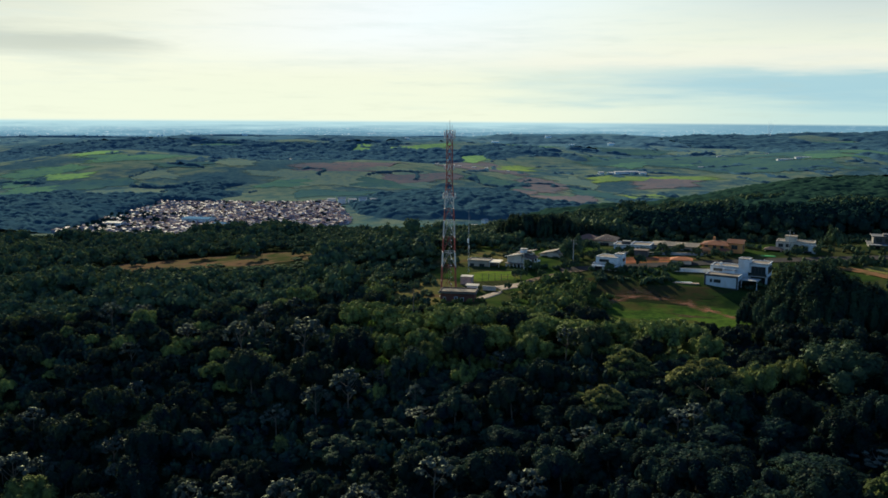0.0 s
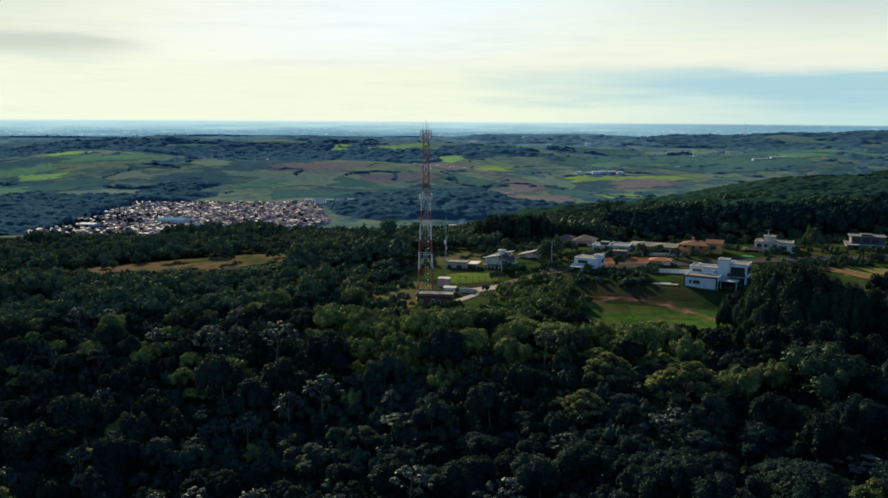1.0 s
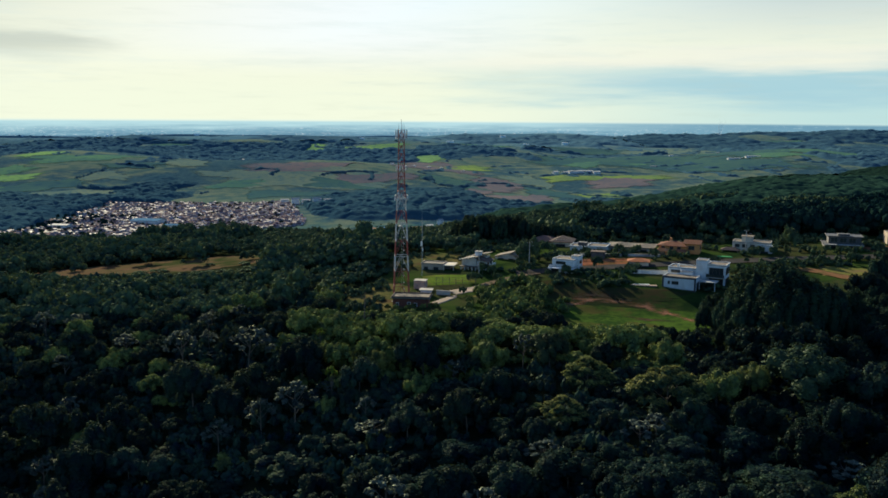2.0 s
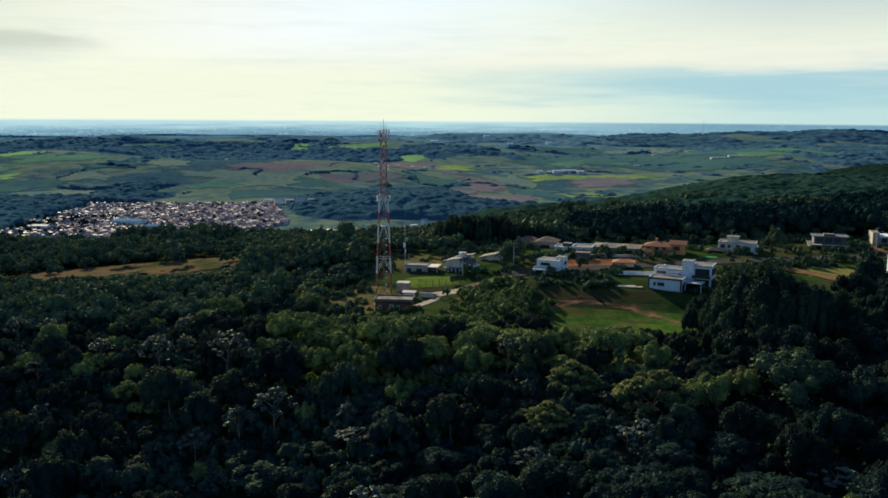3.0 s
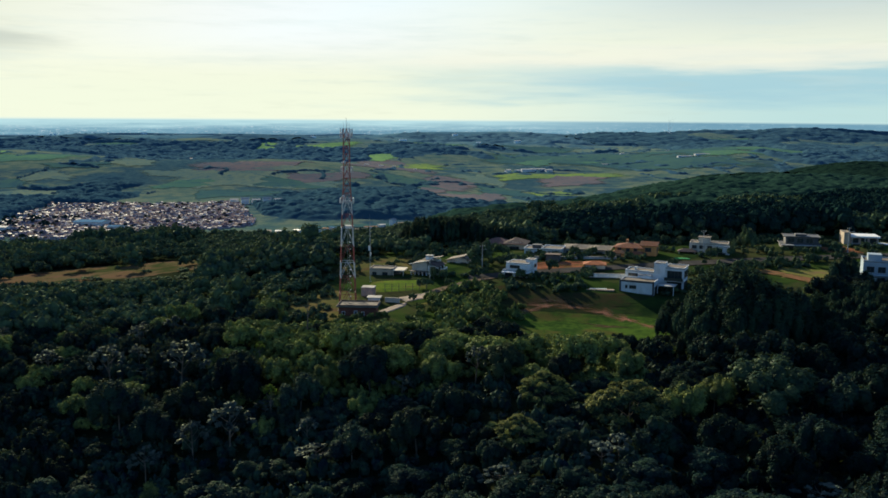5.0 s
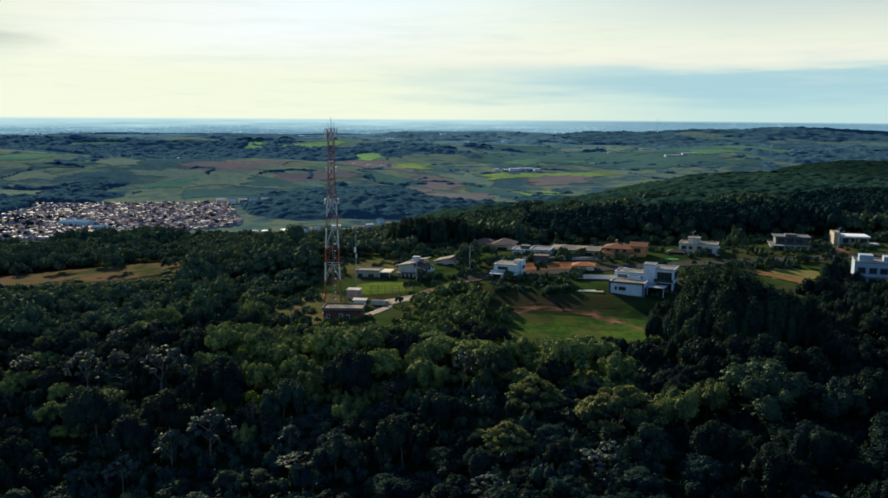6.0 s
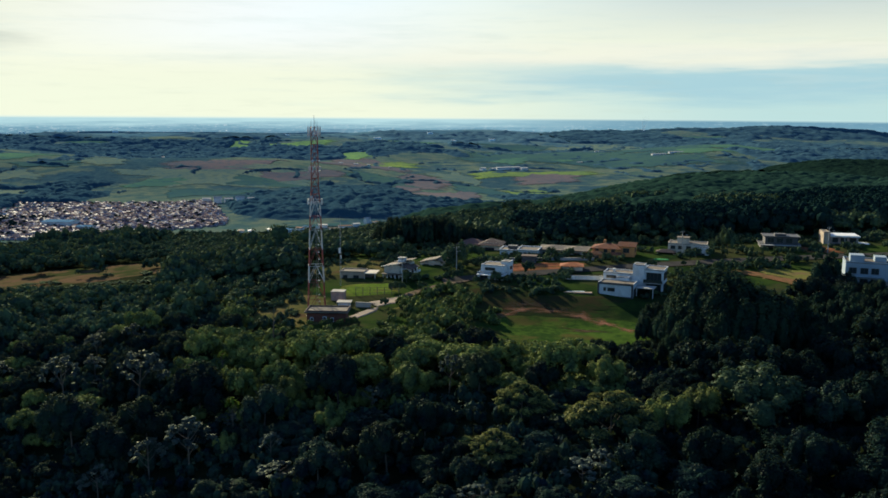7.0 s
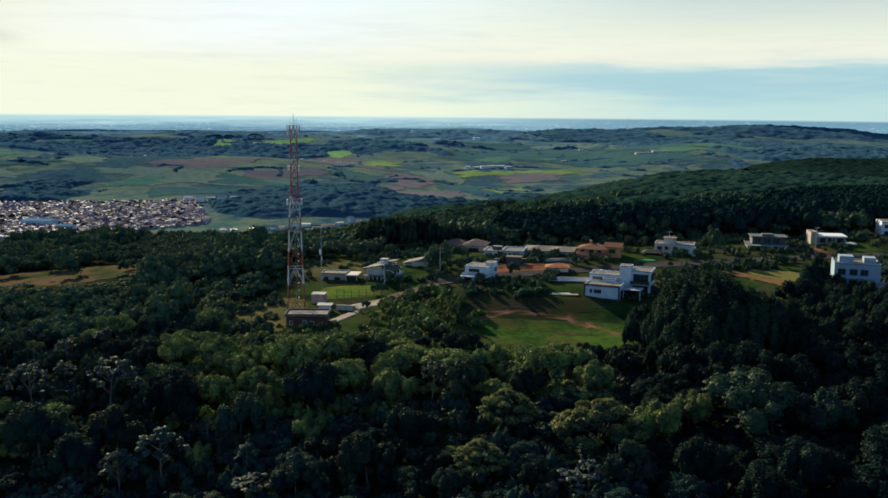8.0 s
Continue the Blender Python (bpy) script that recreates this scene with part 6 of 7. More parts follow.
def slim_mast():
    root = tagged(new("radio_mast"), "thin grey guyed radio mast beside the lawn", "mast")
    x, y = 5.6, 271.5
    root.matrix_basis = pose(x, y, z_at(x, y))
    for k in range(3):
        a = 2.094 * k
        bm = bmesh.new()
        bar(bm, (0.22 * math.cos(a), 0.22 * math.sin(a), 0), (0.16 * math.cos(a), 0.16 * math.sin(a), 17.5), 0.03)
        part("leg", bm, STEEL, root)
    bm = bmesh.new()
    for i in range(34):
        for k in range(3):
            a, b = 2.094 * k, 2.094 * (k + 1)
            bar(bm, (0.2 * math.cos(a), 0.2 * math.sin(a), 0.5 * i), (0.2 * math.cos(b), 0.2 * math.sin(b), 0.5 * i + 0.5), 0.014)
    part("lattice", bm, STEEL, root)
    part("antenna", box_mesh(-0.45, 0.1, -0.3, -0.1, 9.2, 10.6, bevel=0.03), PLASTIC, root)
    part("antenna", box_mesh(0.1, 0.35, -0.3, -0.1, 7.6, 8.6, bevel=0.03), PLASTIC, root)
    bm = bmesh.new()
    bar(bm, (0, 0, 17.5), (0, 0, 19.5), 0.025)
    part("rod", bm, STEEL, root)


slim_mast()


def brick_hut():
    root = tagged(new("equipment_hut"), "red brick equipment hut with flat concrete roof", "hut")
    root.matrix_basis = pose(-2.6, 235.4, -3.5, 0, 0, -8)
    block(root, 0, 9.2, 0, 5.2, 0, 3.0, BRICK)
    part("roof_slab", box_mesh(-0.5, 9.8, -0.6, 5.7, 3.3, 3.62, bevel=0.03), TAN, root)
    bm = bmesh.new()
    box(bm, -0.3, 9.6, -0.4, -0.2, 3.62, 3.9)
    box(bm, -0.3, 9.6, 5.3, 5.5, 3.62, 3.9)
    box(bm, -0.3, -0.1, -0.2, 5.3, 3.62, 3.9)
    box(bm, 9.4, 9.6, -0.2, 5.3, 3.62, 3.9)
    part("parapet", bm, TILE_BROWN, root)
    opening(root, "S", 3.9, 4.6, 0.1, 2.3, 0, door=True, mullions=0, frame_mat=WHITE)
    opening(root, "S", 5.7, 6.3, 0.9, 2.1, 0, mullions=0, frame_mat=WHITE)
    opening(root, "S", 0.9, 1.5, 1.4, 2.1, 0, mullions=0, frame_mat=WHITE)
    t = tagged(new("water_tank"), "faded pink rendered square water tank house", "tank")
    t.matrix_basis = pose(3.0, 255.6, z_at(4, 256) - 0.3, 0, 0, -12)
    part("wall", box_mesh(0, 3.4, 0, 3.0, -1, 2.5, bevel=0.03), PINK, t)
    part("lid", box_mesh(-0.12, 3.52, -0.12, 3.12, 2.5, 2.66, bevel=0.03), CONCRETE, t)
    a = tagged(new("annex"), "low white annex with pale flat roof", "hut")
    a.matrix_basis = pose(4.2, 246.6, z_at(6, 247), 0, 0, -8)
    part("wall", box_mesh(0.6, 3.4, 0, 2.6, -1, 1.7, bevel=0.02), WHITE, a)
    part("roof", box_mesh(0.2, 3.9, -0.3, 2.9, 1.7, 1.85, bevel=0.02), CONCRETE, a)


brick_hut()


def utility_pole(x, y, height=9.0):
    root = tagged(new("utility_pole"), "grey concrete utility pole with crossarm", "pole", "utility poles")
    root.matrix_basis = pose(x, y, z_at(x, y), 0, 0, 25)
    v, q = tube([(0, 0, -0.5), (0, 0, height)], [0.17, 0.10], 8)
    part("shaft", fast_mesh("shaft", v, quads=q, smooth=True), POLE, root)
    part("crossarm", box_mesh(-1.0, 1.0, -0.06, 0.06, height - 0.5, height - 0.36), BARK, root)
    for u in (-0.85, 0, 0.85):
        part("insulator", box_mesh(u - 0.06, u + 0.06, -0.06, 0.06, height - 0.36, height - 0.16, bevel=0.02), PLASTIC, root)
    bm = bmesh.new()
    bar(bm, (0, 0, height - 1.6), (0, -1.6, height - 1.1), 0.04)
    box(bm, -0.1, 0.1, -2.0, -1.5, height - 1.16, height - 1.04)
    part("street_lamp", bm, STEEL, root)


for x, y in ((22.5, 268.5), (39, 279), (112, 292), (160, 291), (187, 292)):
    utility_pole(x, y, 8.5 if x != 22.5 else 8.0)

fence = tagged(new("fence"), "dark wooden post fence round the lawn", "fence")
fence.matrix_basis = pose(9.5, 259.5, z_at(9.5, 259.5))
for k in range(7):
    part("post", box_mesh(1.9 * k - 0.07, 1.9 * k + 0.07, -0.07, 0.07, -0.6, 2.3, bevel=0.01), BARK, fence)
for z in (0.7, 1.5, 2.1):
    part("rail", box_mesh(0, 11.4, -0.03, 0.03, z, z + 0.07), BARK, fence)


snag = tagged(new("dead_tree"), "bare grey trunk of a dead tree", "tree")
snag.matrix_basis = pose(-9.2, 217, z_at(-9.2, 217))
snag_v, snag_q = merged([tube([(0, 0, -0.5), (0.1, 0, 4), (0.3, 0.1, 9.0)], [0.22, 0.16, 0.06], 6), tube([(0.15, 0, 5.5), (1.1, 0.2, 7.4)], [0.08, 0.03], 5), tube([(0.2, 0, 6.5), (-0.7, -0.2, 8.2)], [0.07, 0.02], 5)])
part("trunk", fast_mesh("trunk", snag_v, quads=snag_q, smooth=True), BARK, snag)


def parked_car(x, y, turn, paint, label):
    """A small hatchback: body, cabin with glass, bumpers, lamps and four wheels."""
    root = tagged(new("car"), label, "car", "parked cars")
    root.matrix_basis = pose(x, y, z_at(x, y) + 0.24, 0, 0, turn)
    bm = bmesh.new()
    box(bm, -2.0, 2.0, -0.84, 0.84, 0.28, 0.86, bevel=0.12)
    part("body", bm, paint, root)
    bm = bmesh.new()
    lower = [bm.verts.new(p) for p in ((-1.75, -0.76, 0.85), (1.05, -0.76, 0.85), (1.05, 0.76, 0.85), (-1.75, 0.76, 0.85))]
    upper = [bm.verts.new(p) for p in ((-1.35, -0.62, 1.40), (0.35, -0.62, 1.40), (0.35, 0.62, 1.40), (-1.35, 0.62, 1.40))]
    for k in range(4):
        bm.faces.new((lower[k], lower[(k + 1) % 4], upper[(k + 1) % 4], upper[k]))
    bm.faces.new(upper)
    part("glasshouse", bm, GLASS, root, "dark tinted windows")
    part("car_roof", box_mesh(-1.37, 0.37, -0.64, 0.64, 1.40, 1.46, bevel=0.02), paint, root)
    for u in (-2.06, 2.0):
        part("bumper", box_mesh(u, u + 0.06, -0.78, 0.78, 0.32, 0.52), RUBBER, root)
    for u, w in ((1.2, -0.86), (1.2, 0.74), (-1.3, -0.86), (-1.3, 0.74)):
        bm = bmesh.new()
        bmesh.ops.create_cone(bm, cap_ends=True, segments=14, radius1=0.31, radius2=0.31, depth=0.2)
        bmesh.ops.rotate(bm, cent=(0, 0, 0), matrix=Matrix.Rotation(radians(90), 3, "X"), verts=bm.verts[:])
        bmesh.ops.translate(bm, vec=(u, w + 0.06, 0.31), verts=bm.verts[:])
        part("wheel", bm, RUBBER, root)
    for w in (-0.66, 0.46):
        part("headlight", box_mesh(1.96, 2.02, w, w + 0.2, 0.6, 0.74), PLASTIC, root)


parked_car(136.2, 252.2, 68, SILVER, "silver hatchback parked at the end of the dirt street")
parked_car(138.4, 255.4, 62, GREYWALL, "grey hatchback parked beside the pale blue house")


# ---- gardens ----


HOUSE_PLOTS = [(74, 257, 20, 20), (45, 275, 10, 12), (17, 277, 11, 12), (5, 279, 12, 8), (28, 291, 11, 12), (46, 320, 16, 14), (57, 303, 14, 12), (69, 301, 18, 13), (84, 293, 16, 14), (107, 294, 19, 14), (141, 297, 15, 14), (164, 301, 18, 13), (203, 322, 14, 14), (134, 238, 20, 16), (95, 286, 12, 10)]


def gardens():
    src = [tree("garden_tree", "cloud", s, 5.0, 1.0, 2.3, 480, 0.26, LEAF_HILL, "small green garden tree near the houses", "garden trees") for s in (91, 92, 93)]
    used = set()
    houses = HOUSE_PLOTS
    spots = []
    for _ in range(5000):
        if len(spots) >= 150:
            break
        x, y = rng.uniform(14, 215), rng.uniform(252, 334)
        if any(a - 2 < x < a + w + 2 and b - 2 < y < b + d + 2 for a, b, w, d in houses):
            continue
        if abs(y - (278 + 0.05 * (x - 34) + 3)) < 4 or (110 < x < 148 and 252 < y < 272) or (66 < x < 82 and 252 < y < 268) or (54 < x < 80 and 281 < y < 295) or (x < 44 and y < 275) or (x < 58 and y < 264):
            continue
        if any((x - p[0]) ** 2 + (y - p[1]) ** 2 < 9 for p in spots):
            continue
        front = y < 262
        spots.append((x, y, rng.uniform(0.3, 0.5) if front else rng.uniform(0.35, 0.85)))
    spots += [(24.0, 272.5, 0.75), (21.0, 261.5, 0.7), (27.5, 262, 0.6), (16.5, 247.5, 0.5), (40.5, 288.5, 1.7), (26.4, 270.5, 0.75), (19.6, 262.3, 0.6), (112.0, 286.0, 0.9), (37.3, 272.3, 0.7), (43, 268, 0.5), (31, 257, 0.45), (36, 255, 0.4), (28, 252, 0.42)]
    for x, y, s in spots + [(127.0, 292, 1.15)]:
        k = int(rng.integers(3))
        m = stand(src[k], x, y, s, 1.75 if s == 1.15 else 1.0)
        if k in used:
            copy_thing(src[k], m @ Matrix.Diagonal((1 / src[k].scale[0], 1 / src[k].scale[1], 1 / src[k].scale[2], 1)))
        else:
            used.add(k)
            src[k].matrix_basis = m


gardens()


def undergrowth():
    """Shrubs and saplings that close the gaps between the trees."""
    def keep(x, y):
        lot = ((x - 57.5) / 25) ** 2 + ((y - 236) / 21) ** 2 < 1
        return in_view(x, y, 0.10) & ~((x > -17) & (x < 24) & (y > 229)) & ~lot & ~((x > 20) & (y > 243))
    p = scatter(0, (-150, 175), (84, 262), keep, 4.1)
    h = rng.uniform(1.6, 4.2, len(p))
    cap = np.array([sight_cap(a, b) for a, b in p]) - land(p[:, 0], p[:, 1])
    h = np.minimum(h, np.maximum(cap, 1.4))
    spots = np.column_stack([p, np.minimum(rng.uniform(1.9, 3.1, len(p)), 0.8 * h + 0.5), h])
    temps = [crown_arrays("bush", s, 1.0, 1.0, 44, 0.17, True) for s in (101, 102, 103, 104)]
    def keep_plots(x, y):
        m = np.sin(x * 0.31 + 1) * np.sin(y * 0.27) + 0.8 * np.sin(x * 0.13 - y * 0.19)
        ok = (x > 20) & (x < 225) & (y > 250) & (y < 338) & (m > -0.12)
        for a, b, w, d in HOUSE_PLOTS:
            ok &= ~((x > a - 1.5) & (x < a + w + 1.5) & (y > b - 1.5) & (y < b + d + 1.5))
        ok &= np.abs(y - (281 + 0.05 * (x - 34))) > 4.5
        ok &= ~((x > 112) & (x < 148) & (y > 256) & (y < 271)) & ~((x > 65) & (x < 82) & (y < 268)) & ~((x > 55) & (x < 80) & (y > 283) & (y < 293)) & ~((x < 43) & (y < 274)) & ~((x < 56) & (y < 258))
        return ok
    q = scatter(0, (20, 225), (250, 338), keep_plots, 2.6)

    def keep_yard(x, y):
        m = np.sin(x * 0.55 + 2) * np.sin(y * 0.43) + 0.7 * np.sin(x * 0.21 - y * 0.33)
        return (m > 0.25) & ((x < -4.5) | (y > 284)) & (x > -18) & (y > 228) & ~((x > 3) & (x < 30) & (y > 278) & (y < 293))
    q = np.concatenate([q, scatter(0, (-18, 22), (228, 304), keep_yard, 2.3)])

    def keep_slope(x, y):                              # scrub between the lane and the meadow
        m = np.sin(x * 0.47 + 1) * np.sin(y * 0.39 + 2) + 0.7 * np.sin(x * 0.19 + y * 0.27)
        lane = 255.5 + 0.85 * (x - 21)
        return (m > -0.35) & (y < lane - 3.0) & (y > 243 - 0.2 * (x - 20)) & (x + 0.5 * (y - 243) < 47)
    slope = scatter(0, (20, 50), (238, 268), keep_slope, 2.1)
    thicket("garden_shrubs", np.column_stack([q, rng.uniform(0.9, 1.9, len(q)), rng.uniform(0.8, 2.4, len(q))]), temps, LEAF_HILL, "green shrubs and hedges round the houses")
    thicket("slope_shrubs", np.column_stack([slope, rng.uniform(1.0, 2.0, len(slope)), rng.uniform(1.2, 3.0, len(slope))]), temps, LEAF_WARM, "shrubs on the slope below the lane, lightened as sunlit")
    # Split by place; sun and shade are put into the leaf colours.
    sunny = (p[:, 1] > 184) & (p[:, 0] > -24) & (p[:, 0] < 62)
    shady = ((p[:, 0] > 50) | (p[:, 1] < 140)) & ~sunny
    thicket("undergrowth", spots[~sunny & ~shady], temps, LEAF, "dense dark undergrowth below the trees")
    thicket("shady_undergrowth", spots[shady], temps, LEAF_DARK, "undergrowth at the near and right sides, darkened for shade")
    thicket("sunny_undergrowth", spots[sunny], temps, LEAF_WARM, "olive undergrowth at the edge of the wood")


undergrowth()

# ---- the town in the valley ----


def gable_box(w, d, h, rise, over=0.4):
    """Corners and faces of a small house: four walls, two roof slopes."""
    x, y = w / 2, d / 2
    walls = [(-x, -y, -3), (x, -y, -3), (x, y, -3), (-x, y, -3), (-x, -y, h), (x, -y, h), (x, y, h), (-x, y, h), (-x, 0, h + rise), (x, 0, h + rise)]
    wf_q = [(0, 1, 5, 4), (2, 3, 7, 6)]
    wf_side = [(1, 2, 6, 9, 5), (3, 0, 4, 8, 7)]
    X, Y, z = x + over, y + over, h - over * rise / y + 0.05
    roof = [(-X, -Y, z), (X, -Y, z), (X, 0, h + rise + 0.05), (-X, 0, h + rise + 0.05), (X, Y, z), (-X, Y, z)]
    rf = [(0, 1, 2, 3), (3, 2, 4, 5)]
    return walls, wf_q + wf_side, roof, rf


def in_town(x, y):
    left = -552 + 16 * math.sin(y / 23.0)
    right = -150 - max(0, y - 1362) * 0.21 if y > 1362 else -150 - (1362 - y) * 1.7
    return left < x < right and 1235 < y < 1690


def town():
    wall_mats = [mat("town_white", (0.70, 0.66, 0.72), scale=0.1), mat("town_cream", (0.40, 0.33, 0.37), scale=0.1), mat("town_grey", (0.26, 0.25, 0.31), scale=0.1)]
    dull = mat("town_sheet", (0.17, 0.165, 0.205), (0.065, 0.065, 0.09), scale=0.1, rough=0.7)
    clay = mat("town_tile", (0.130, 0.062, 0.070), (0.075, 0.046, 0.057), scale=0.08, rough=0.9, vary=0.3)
    roof_mats = [clay, dull, dull, clay, clay]
    a = radians(-12)
    ca, sa = math.cos(a), math.sin(a)
    lots = []
    for i in range(-80, 81):
        for j in range(-80, 81):
            u = i * 5.6 + (i // 9) * 5.0 + rng.uniform(-1, 1)
            w = j * 6.2 + (j // 2) * 5.0 + rng.uniform(-1, 1)
            x, y = -400 + u * ca - w * sa, 1520 + u * sa + w * ca
            if in_town(x, y) and rng.random() > 0.10 + 0.42 * float(ss(-420, -560, x)):
                lots.append((x, y, a + (1.5708 if rng.random() < 0.4 else 0)))
    order = np.argsort([p[1] for p in lots])
    lots = [lots[i] for i in order]
    # nearest houses one by one
    kinds, tones = [], (0, 1, 2, 1, 2, 0, 2, 1, 2, 1)
    for k in range(10):
        w, d, h, rise = rng.uniform(3.4, 6.4), rng.uniform(3.4, 5.2), rng.choice([2.0, 2.3, 3.6]), rng.uniform(0.5, 1.2)
        wv, wf, rv, rf = gable_box(w, d, h, rise)
        wm = bpy.data.meshes.new("wall")
        wm.from_pydata(wv, [], wf)
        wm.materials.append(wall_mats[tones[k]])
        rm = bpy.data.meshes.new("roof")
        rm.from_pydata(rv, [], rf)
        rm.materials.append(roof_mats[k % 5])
        kinds.append((wm, rm))
    names = {0: "white", 1: "cream", 2: "grey"}
    roofs = {0: "clay tile", 1: "grey sheet", 2: "grey sheet", 3: "clay tile", 4: "clay tile"}
    near = lots[:280]
    for n, (x, y, t) in enumerate(near):
        # more grey walls to the left paint the view's darker edge
        k = int(rng.choice((2, 4, 6, 8))) if x < -450 and rng.random() < 0.8 else int(rng.integers(10))
        root = tagged(new("town_house"), f"small {names[tones[k]]} town house with {roofs[k % 5]} roof", "house", "houses of the town")
        root.matrix_basis = Matrix.Translation((x, y, z_at(x, y) + 0.3)) @ Matrix.Rotation(t, 4, "Z")
        part("wall", kinds[k][0], None, root)
        part("roof", kinds[k][1], None, root)
    # the rest, too many to count
    verts, faces, idx = [], [], []
    for x, y, t in lots[280:]:
        wv, wf, rv, rf = gable_box(rng.uniform(3.4, 6.6), rng.uniform(3.4, 5.4), float(rng.choice([2.0, 2.3, 3.6])), rng.uniform(0.5, 1.2))
        c, s = math.cos(t), math.sin(t)
        z = z_at(x, y) + 0.3
        # fewer white walls to the left, again darkening that edge by colour
        wi, ri = int(rng.choice(3, p=(0.15, 0.42, 0.43) if x > -450 else (0.05, 0.25, 0.70))), 3 + int(rng.integers(5))
        for pts, fs, m in ((wv, wf, wi), (rv, rf, ri)):
            n = len(verts)
            verts += [(x + p[0] * c - p[1] * s, y + p[0] * s + p[1] * c, z + p[2]) for p in pts]
            faces += [tuple(n + i for i in f) for f in fs]
            idx += [m] * len(fs)
    me = bpy.data.meshes.new("town")
    me.from_pydata(verts, [], faces)
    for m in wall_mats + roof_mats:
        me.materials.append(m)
    me.polygons.foreach_set("material_index", np.array(idx, np.int32))
    tagged(new("town", me), "crowded small houses with tile and sheet roofs", "town", kind="stuff")
    return lots


lots = town()
patch("town_ground", -365, 1478, 165, 200, 0, mat("town_streets", (0.130, 0.105, 0.130), (0.080, 0.080, 0.100), scale=0.05, rough=1.0, stain=(0.030, 0.055, 0.065), stain_scale=0.02), "purple-grey streets and yards between the town houses", "streets", lift=0.25, ripple=0.12, seed=0.8)


def town_trees():
    """Street and yard trees between the houses of the town."""
    pick = rng.choice(len(lots), 260, replace=False)
    spots = np.array([(lots[i][0] + rng.uniform(-5, 5), lots[i][1] + rng.uniform(-6, 6), rng.uniform(2.0, 4.2), rng.uniform(3.5, 7.0)) for i in pick])
    edge = np.column_stack([rng.uniform(-565, -440, 110), rng.uniform(1240, 1480, 110), rng.uniform(2.5, 4.5, 110), rng.uniform(4, 8, 110)])
    temps = [crown_arrays("puff", s, 1.0, 1.0, 60, 0.14, True) for s in (121, 122)]
    thicket("town_trees", np.concatenate([spots, edge]), temps, LEAF_RIDGE, "dark street trees between the town houses")


town_trees()


def hall(x, y, w, d, h, turn, material, label, name="warehouse"):
    root = tagged(new(name), label, "building", "larger buildings")
    root.matrix_basis = pose(x, y, z_at(x, y), 0, 0, turn)
    part("wall", box_mesh(-w / 2, w / 2, -d / 2, d / 2, -4, h, bevel=0.1), WHITE, root)
    slope_roof(root, -w / 2, w / 2, -d / 2, d / 2, h, h * 0.22, "gable_x", material, over=0.8, thick=0.3, wall=WHITE)


BLUE_SHEET = mat("blue_sheet_roof", (0.10, 0.20, 0.30), (0.08, 0.16, 0.25), scale=0.1, rough=0.95)
hall(-395, 1385, 44, 30, 7, -12, BLUE_SHEET, "large blue-roofed warehouse in the town")
hall(-505, 1330, 24, 16, 6, -12, GREYWALL, "pale-roofed hall in the town")
hall(-345, 1330, 22, 16, 6, -12, BLUE_SHEET, "pale-roofed hall in the town")
for k in range(5):
    hall(-224 + 21 * k, 1662 - 15 * k, 14, 10, 8 + 2 * (k % 2), 4 + 5 * k, GREYWALL, "white apartment block at the edge of the town", "apartment_block")
for k, (x, y, w) in enumerate(((446, 2380, 26), (478, 2388, 40), (505, 2372, 18), (420, 2360, 14), (395, 2370, 12))):
    hall(x, y, w, 16, 6, 4 + 3 * k, SHEET, "white farm shed among fields", "farm_shed")
for x, y, w, h, m in ((-126, 1281, 16, 3.5, TAN), (-112, 1284, 9, 3, WHITE), (-84, 1287, 14, 3.5, SHEET), (-62, 1292, 20, 3, BLUE_SHEET), (-45, 1297, 10, 4, TILE), (-30, 1306, 22, 3.5, BLUE_SHEET),
                      (-13, 1318, 12, 4, SHEET), (3, 1284, 15, 4.5, TAN), (18, 1311, 18, 3.5, TILE), (34, 1324, 10, 4, SHEET), (51, 1337, 7, 9, GREYWALL), (62, 1338, 12, 4, TAN)):
    hall(x, y, w, 8, h, 0.7 * x, m, "small pale building along the valley road", "valley_house")
for x, y, w, m in ((384, 632, 11, SHEET), (396, 646, 10, SHEET), (404, 633, 12, TAN), (415, 645, 10, MAROON)):
    hall(x, y, w, 9, 4.6, -12 + 0.4 * (x - 400), m, "small pale house in a clearing on the wooded hill", "hill_house")
for x, y in ((962, 2596), (1018, 2606)):
    hall(x, y, 46, 11, 4, 6, SHEET, "long white poultry shed on the hillside", "farm_shed")
for x, y, w in ((60, 2420, 16), (95, 2440, 12), (20, 2400, 14), (-40, 2460, 12), (150, 2380, 12), (-430, 2380, 12), (-520, 2860, 16), (880, 2960, 18), (1050, 3000, 16), (-620, 2740, 14), (700, 2520, 22), (-250, 2600, 10)):
    hall(x, y, w * 0.7, 8, 3.0, rng.uniform(-20, 20), GREYWALL, "pale farmhouse on the far slopes", "farmhouse")


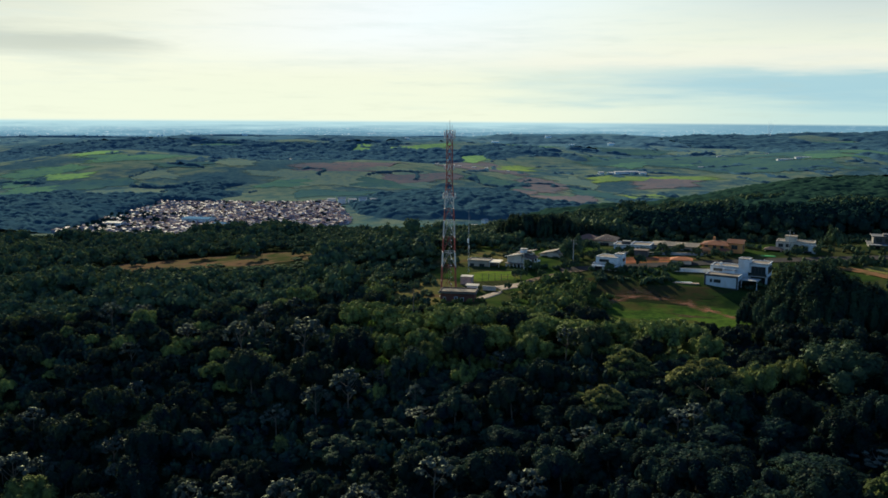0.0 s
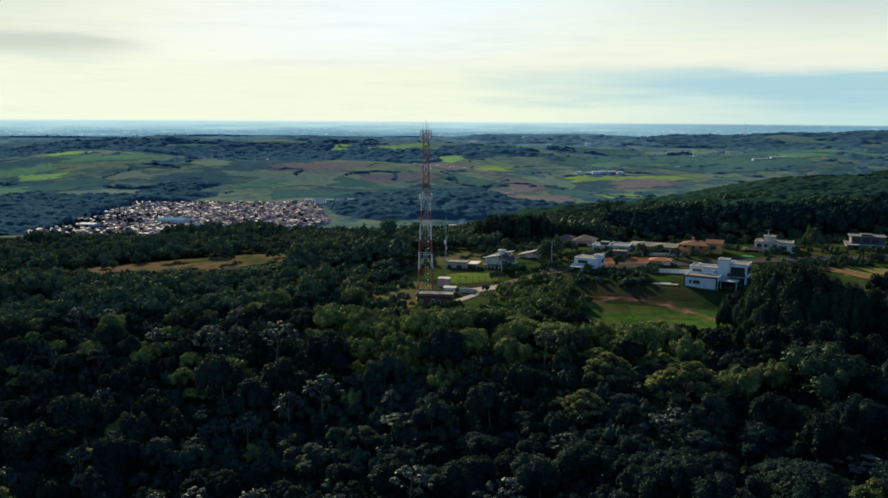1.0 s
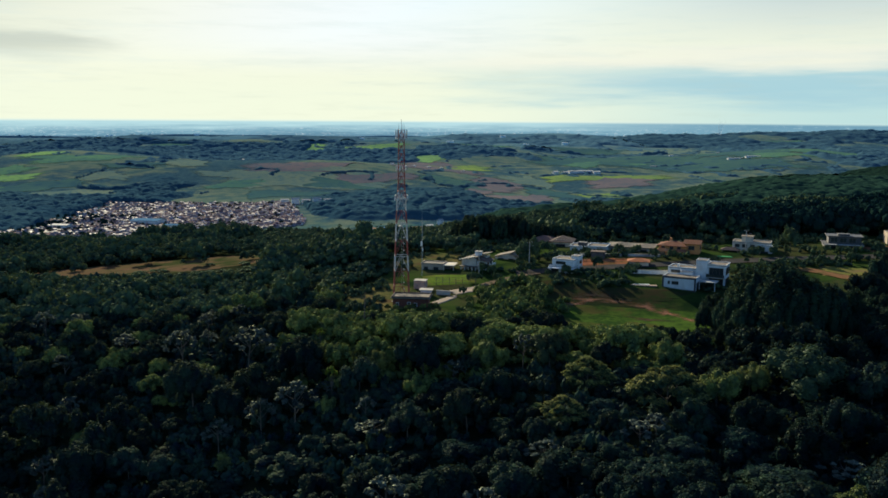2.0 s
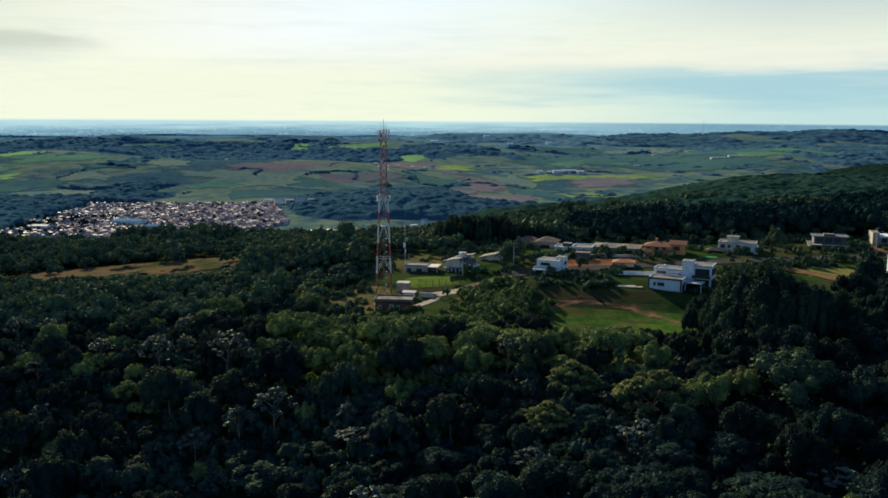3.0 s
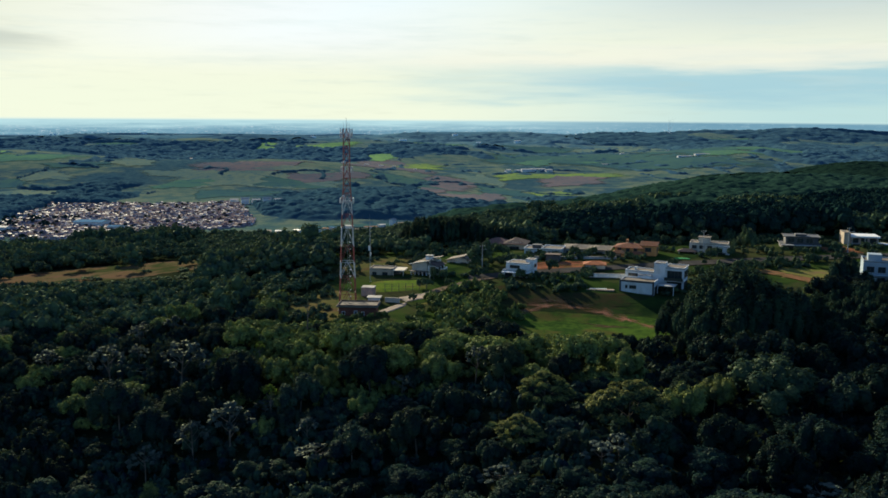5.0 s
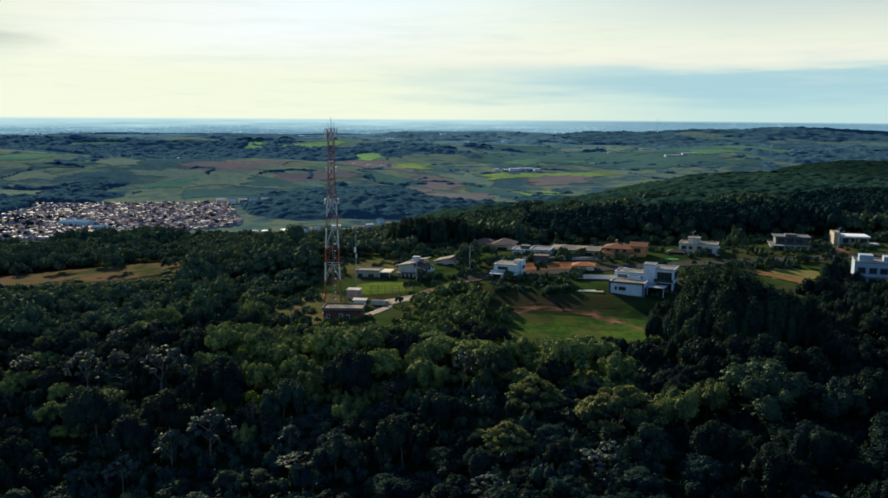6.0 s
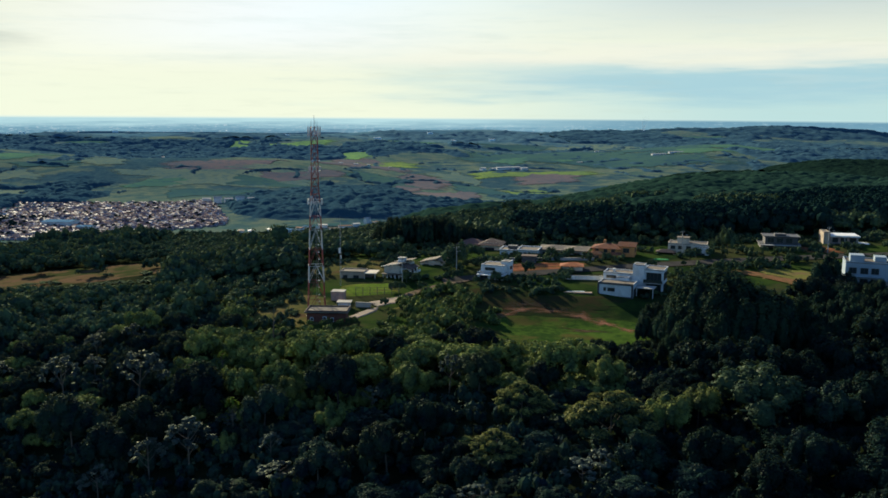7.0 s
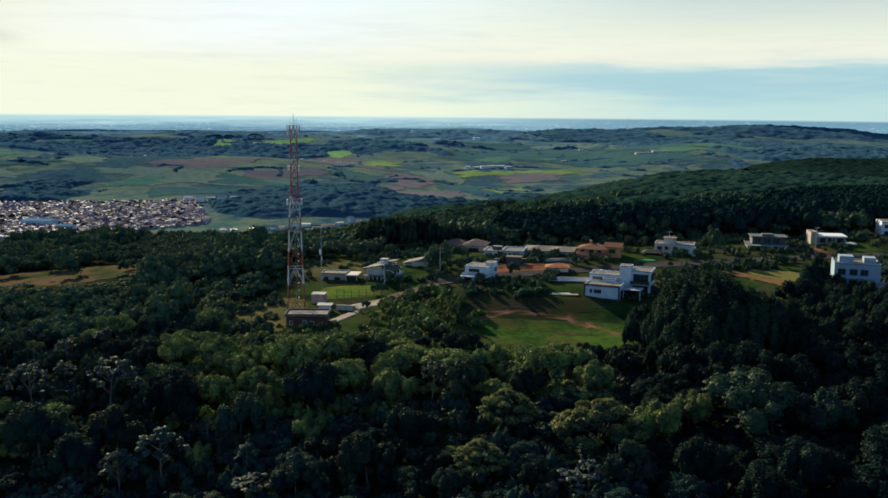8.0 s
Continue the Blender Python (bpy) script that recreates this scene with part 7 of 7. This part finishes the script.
def far_city():
    """Blocks and pale sheds of a city, very far off, kept low to fit the camera's view."""
    # pale blue base colours: haze over the city is painted in
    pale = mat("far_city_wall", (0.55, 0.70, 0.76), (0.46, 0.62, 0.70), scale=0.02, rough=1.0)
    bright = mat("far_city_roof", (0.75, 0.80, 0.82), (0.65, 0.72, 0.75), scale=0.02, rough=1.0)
    r = np.random.default_rng(77)
    for k in range(9):
        x, y = r.uniform(-2150, -1250), r.uniform(4300, 4600)
        w, h = r.uniform(7, 12), r.uniform(4, 9)
        root = tagged(new("tower_block"), "faint tower block in the far city", "building", "blocks of the far city")
        root.matrix_basis = pose(x, y, z_at(x, y), 0, 0, r.uniform(-30, 30))
        part("wall", box_mesh(-w / 2, w / 2, -w / 2, w / 2, -5, h), pale, root)
        part("roof", box_mesh(-w / 2 - 0.5, w / 2 + 0.5, -w / 2 - 0.5, w / 2 + 0.5, h, h + 1.2), bright if k % 3 == 0 else pale, root)
    for k in range(14):
        x, y = r.uniform(-2100, 1300), r.uniform(3700, 4650)
        w = r.uniform(10, 34)
        root = tagged(new("far_shed"), "pale shed roof in the far plain", "building", "sheds of the far plain")
        root.matrix_basis = pose(x, y, z_at(x, y), 0, 0, r.uniform(-20, 20))
        part("wall", box_mesh(-w / 2, w / 2, -8, 8, -5, 8), pale, root)
        part("roof", box_mesh(-w / 2 - 1, w / 2 + 1, -9, 9, 8, 9.5), bright, root)


far_city()


def smoke():
    """A thin pale column of smoke over a field fire, far off."""
    m = bpy.data.materials.new("thin_smoke")
    m.use_nodes = True
    g = Graph(m.node_tree)
    out = g.n("ShaderNodeOutputMaterial")
    dif = g.n("ShaderNodeBsdfDiffuse")
    dif.inputs["Color"].default_value = (0.82, 0.86, 0.84, 1)
    clear = g.n("ShaderNodeBsdfTransparent")
    mx = g.n("ShaderNodeMixShader")
    where = g.n("ShaderNodeNewGeometry").outputs["Position"]
    sep = g.n("ShaderNodeSeparateXYZ")
    g.put(sep.inputs[0], where)
    thin = g.math("MULTIPLY", g.ramp01(sep.outputs[2], 40, -60), g.ramp01(g.noise(where, 0.05, 4.0), 0.25, 0.7))
    g.put(mx.inputs[0], g.math("MULTIPLY", thin, 0.5))
    g.t.links.new(clear.outputs[0], mx.inputs[1])
    g.t.links.new(dif.outputs[0], mx.inputs[2])
    g.t.links.new(mx.outputs[0], out.inputs[0])
    x, y = 1510, 4299
    v, q = tube([(0, 0, -4), (2, 0, 20), (7, 0, 48), (16, 0, 84)], [5, 8, 13, 20], 12)
    root = tagged(new("smoke_plume"), "thin white smoke rising from the far plain", "smoke")
    root.matrix_basis = pose(x, y, z_at(x, y))
    part("column", fast_mesh("column", v, quads=q, smooth=True), m, root)


smoke()
